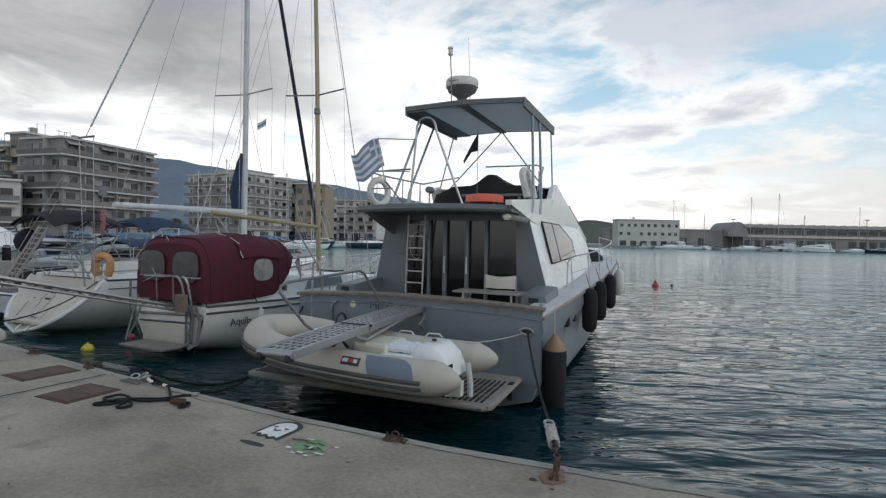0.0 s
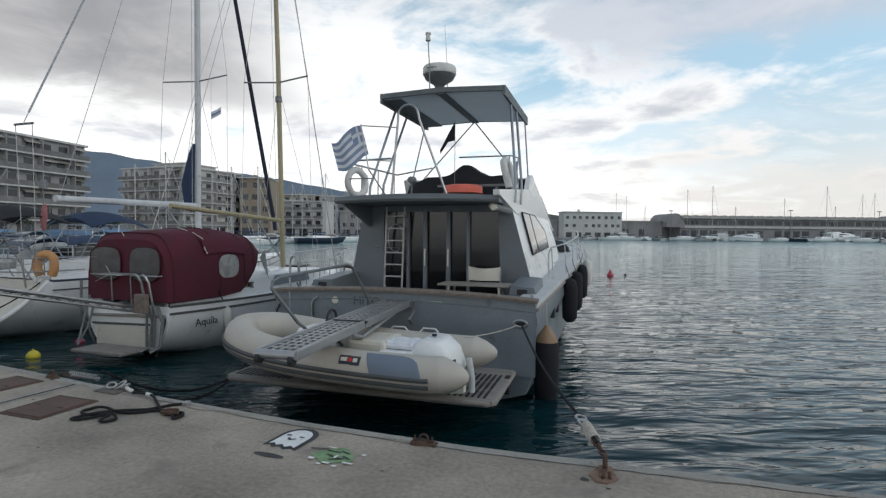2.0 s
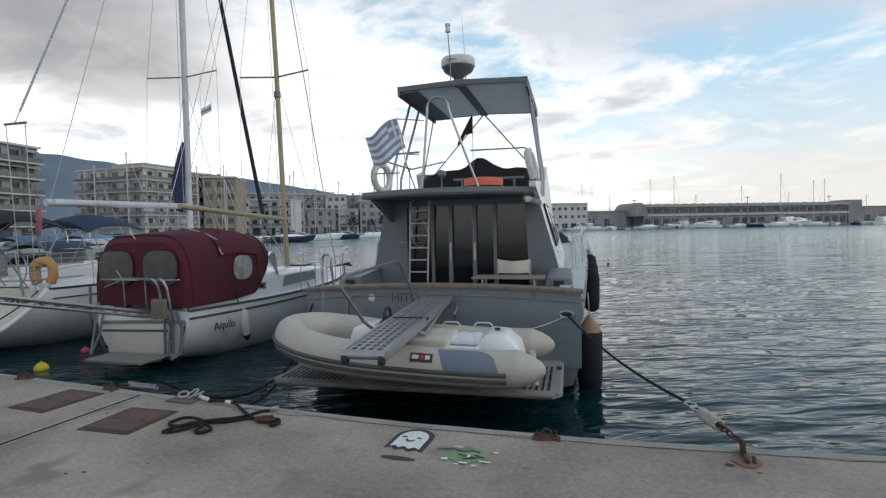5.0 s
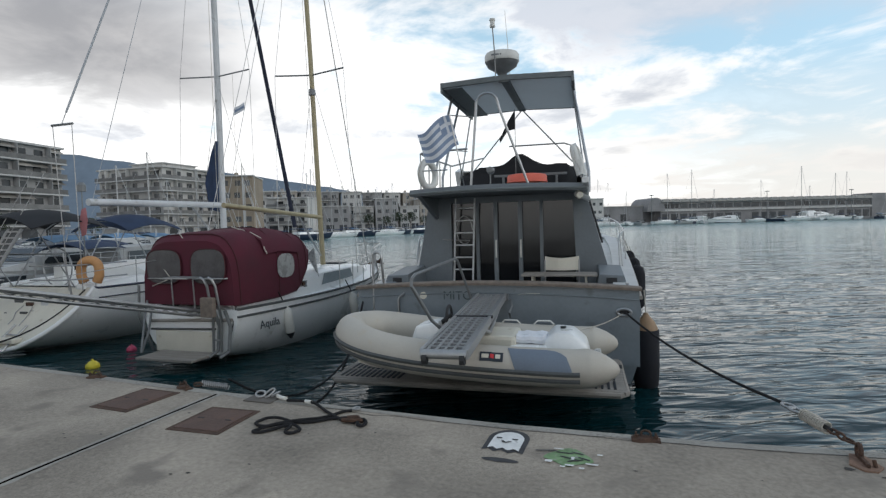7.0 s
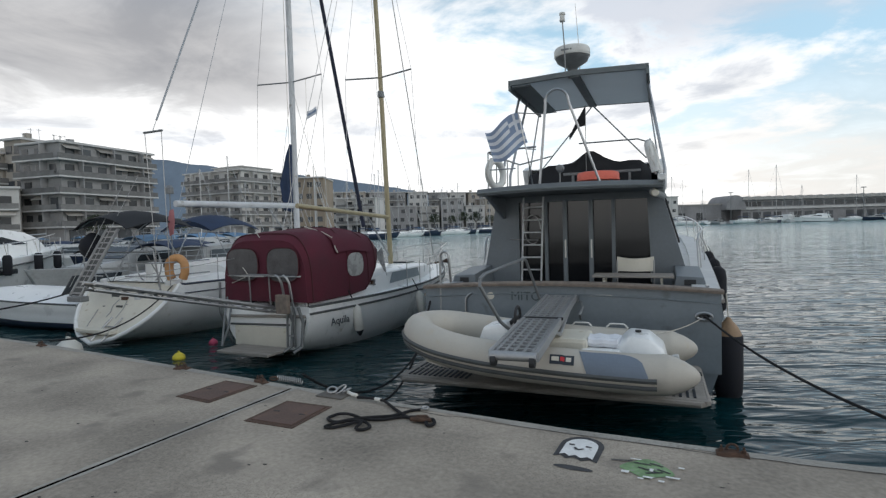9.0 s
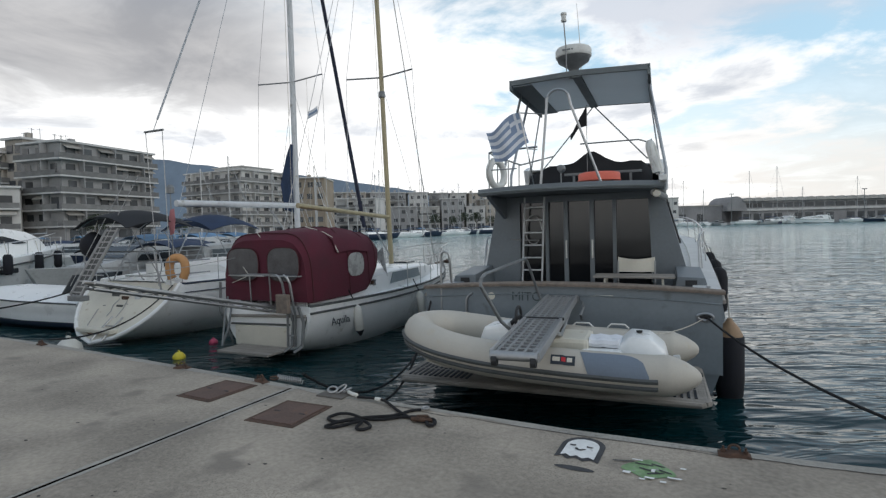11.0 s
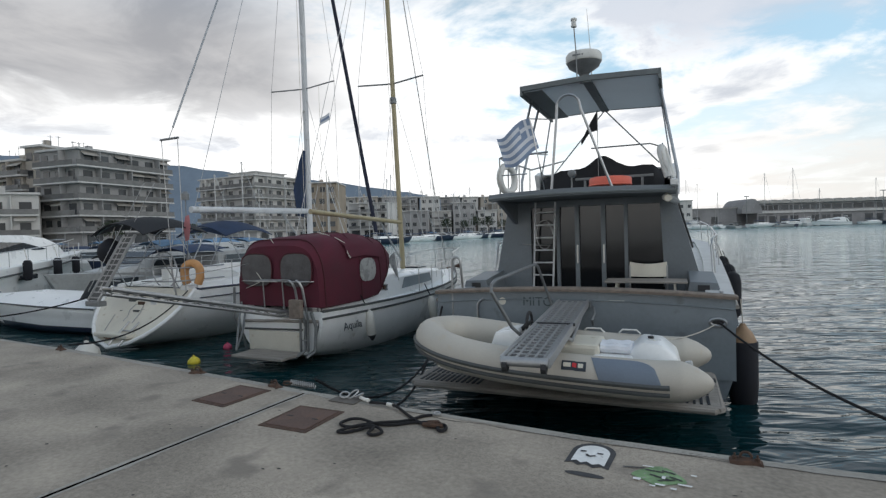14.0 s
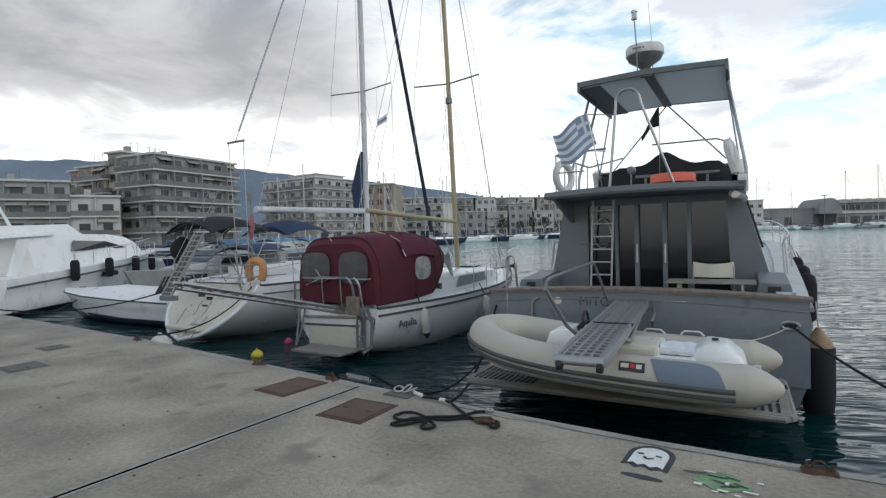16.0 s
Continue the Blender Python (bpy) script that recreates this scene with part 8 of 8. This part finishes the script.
def build_vault_hall():
    b = thing("harbour_hall", moor(149, 268, 0.15) @ Matrix.Diagonal((1, 1, 1.17, 1)), "long stone harbour hall under a row of shallow vaults", "building")
    n, bay = 24, 5.2
    part("wall", Geo().box((n * bay / 2, 12, 4.6), (n * bay, 22, 9.2)), STONE, b)
    part("band", Geo().box((n * bay / 2, 0.6, 5.3), (n * bay + 0.4, 1.0, 0.9)), SLAB_PALE, b, "pale concrete band")
    vault = Geo().loft([[(bay * 0.5 - bay * 0.52 * math.cos(q * math.pi / 10), y, 9.0 + 1.5 * math.sin(q * math.pi / 10)) for q in range(11)] for y in (-0.6, 24)]).mesh("vault", VAULT)
    glass = Geo().box((bay / 2, 0.95, 7.2), (bay - 0.8, 0.2, 1.9)).mesh("window_band", FAR_WINDOW)
    door = Geo().box((bay / 2, 0.95, 2.1), (bay - 1.4, 0.2, 3.2)).mesh("arcade_opening", FAR_WINDOW)
    for i in range(n):
        for name, me in (("vault", vault), ("window_band", glass)) + ((("arcade_opening", door),) if i % 5 != 4 else ()):
            o = part(name, me, None, b)
            o.location = (i * bay, 0, 0)
    part("gable_vault", Geo().loft([[(-3 - 5.0 * math.cos(q * math.pi / 10), y, 5.0 + 6.2 * math.sin(q * math.pi / 10)) for q in range(11)] for y in (0, 20)]), STONE, b)
    w = thing("warehouse", moor(84, 272, 0.15) @ Matrix.Diagonal((1, 1, 1.22, 1)), "low dark stone harbour warehouse", "building")
    part("wall", Geo().box((28.5, 8, 3.6), (57, 14, 7.2)), STONE, w)
    part("roof", Geo().box((28.5, 8, 7.3), (58, 15, 0.4)), VAULT, w)
    for x in (6, 37, 46):
        part("opening", Geo().box((x, 0.95, 2.4), (3.2, 0.2, 3.0)), FAR_WINDOW, w)
    e = thing("warehouse", moor(276, 272, 0.15) @ Matrix.Diagonal((1, 1, 1.22, 1)), "low stone harbour building beyond the hall", "building")
    part("wall", Geo().box((60, 8, 3.8), (120, 14, 7.6)), STONE, e)
    part("roof", Geo().box((60, 8, 7.8), (121, 15, 0.4)), VAULT, e)
    for i in range(12):
        part("opening", Geo().box((6 + i * 9.5, 0.95, 2.4), (3.6, 0.2, 2.8)), FAR_WINDOW, e)
    part("tall_block", Geo().box((6, 6, 5.5), (9, 12.6, 11)), STONE, e)
    apartment(moor(85, 264, 0.15), 30, 9, 2, 4.1, PLASTER_PALE, "cream harbour office building with square windows", faces="y", deep=0.0, ground=4.6)


build_vault_hall()
rg = random.Random(3)
pier_yacht = build_motor_yacht(moor(178, 247, SEA, 0, 0, 80), 15.0, "white motor yacht along the far pier", False)
tall = small_sailboat(moor(118, 248, SEA, 0, 0, 84), 13.0, 21.0, GEL_WHITE, "white sailing boat with a tall mast along the far pier", "boats along the far pier")
for i in range(30):
    x, y = 90 + i * 7.4 + rg.uniform(-2, 2), 250 + rg.uniform(-5, 3)
    ob = (proto[0], tall, proto[2], pier_yacht, sails[0], proto[1], tall)[i % 7]
    copy = copy_thing(ob, moor(x, y, SEA, 0, 0, rg.choice((85, -85, 0)) + rg.uniform(-12, 12)))
    k = rg.uniform(1.0, 1.35)
    copy.scale = (k, k, k)
    copy["group"] = "boats along the far pier"
for x, h in ((140, 14), (205, 15), (255, 15)):
    lamp = thing("pier_lamp", moor(x, 262, 0.15), "tall pier floodlight mast", "lamp", "pier lamps")
    part("pole", Geo().tube([(0, 0, 0), (0, 0, h)], 0.16, 6), ALU_DARK, lamp)
    part("lamp_head", Geo().box((0, 0, h), (2.2, 0.6, 0.4)), ALU_DARK, lamp)


def tree(m, h, label, seed):
    t = thing("tree", m, label, "tree", "waterfront trees")
    rr = random.Random(seed)
    g = Geo().tube([(0, 0, 0), (0.1, 0, h * 0.25), (0, 0.1, h * 0.5)], 0.22, 7, taper=0.12)
    for i in range(5):
        a = i * 1.26
        g.tube([(0, 0, h * 0.35), (math.cos(a) * h * 0.2, math.sin(a) * h * 0.2, h * 0.65)], 0.08, 5, taper=0.03)
    part("trunk", g, BARK, t)
    g = Geo()
    for i in range(900):
        a, b, r = rr.uniform(0, 6.28), rr.uniform(-0.7, 1.4), rr.random() ** 0.4
        lump = 1 + 0.28 * math.sin(a * 3 + seed) * math.cos(b * 4)
        c = Vector((math.cos(a) * math.cos(b) * r * h * 0.36 * lump, math.sin(a) * math.cos(b) * r * h * 0.36 * lump, h * 0.66 + math.sin(b) * r * h * 0.32))
        d = [Vector((rr.uniform(-1, 1), rr.uniform(-1, 1), rr.uniform(-1, 1))) * h * 0.045 for _ in range(3)]
        g.put([c + q for q in d], [(0, 1, 2)])
    me = bpy.data.meshes.new("crown")
    me.from_pydata(g.v, [], g.f)
    me.materials.append(LEAF)
    part("crown", me, None, t)
    return t


base_tree = tree(moor(8, 222, 0.15), 7.5, "dark green waterfront tree", 2)
for x, y, s in ((13, 222, 1.0), (19, 224, 0.8), (-4, 210, 0.9), (26, 230, 1.1), (-60, 92, 0.7), (-52, 104, 0.6), (33, 236, 1.0), (3, 217, 0.8)):
    o = copy_thing(base_tree, moor(x, y, 0.15, 0, 0, x * 20))
    o.scale = (s, s, s)
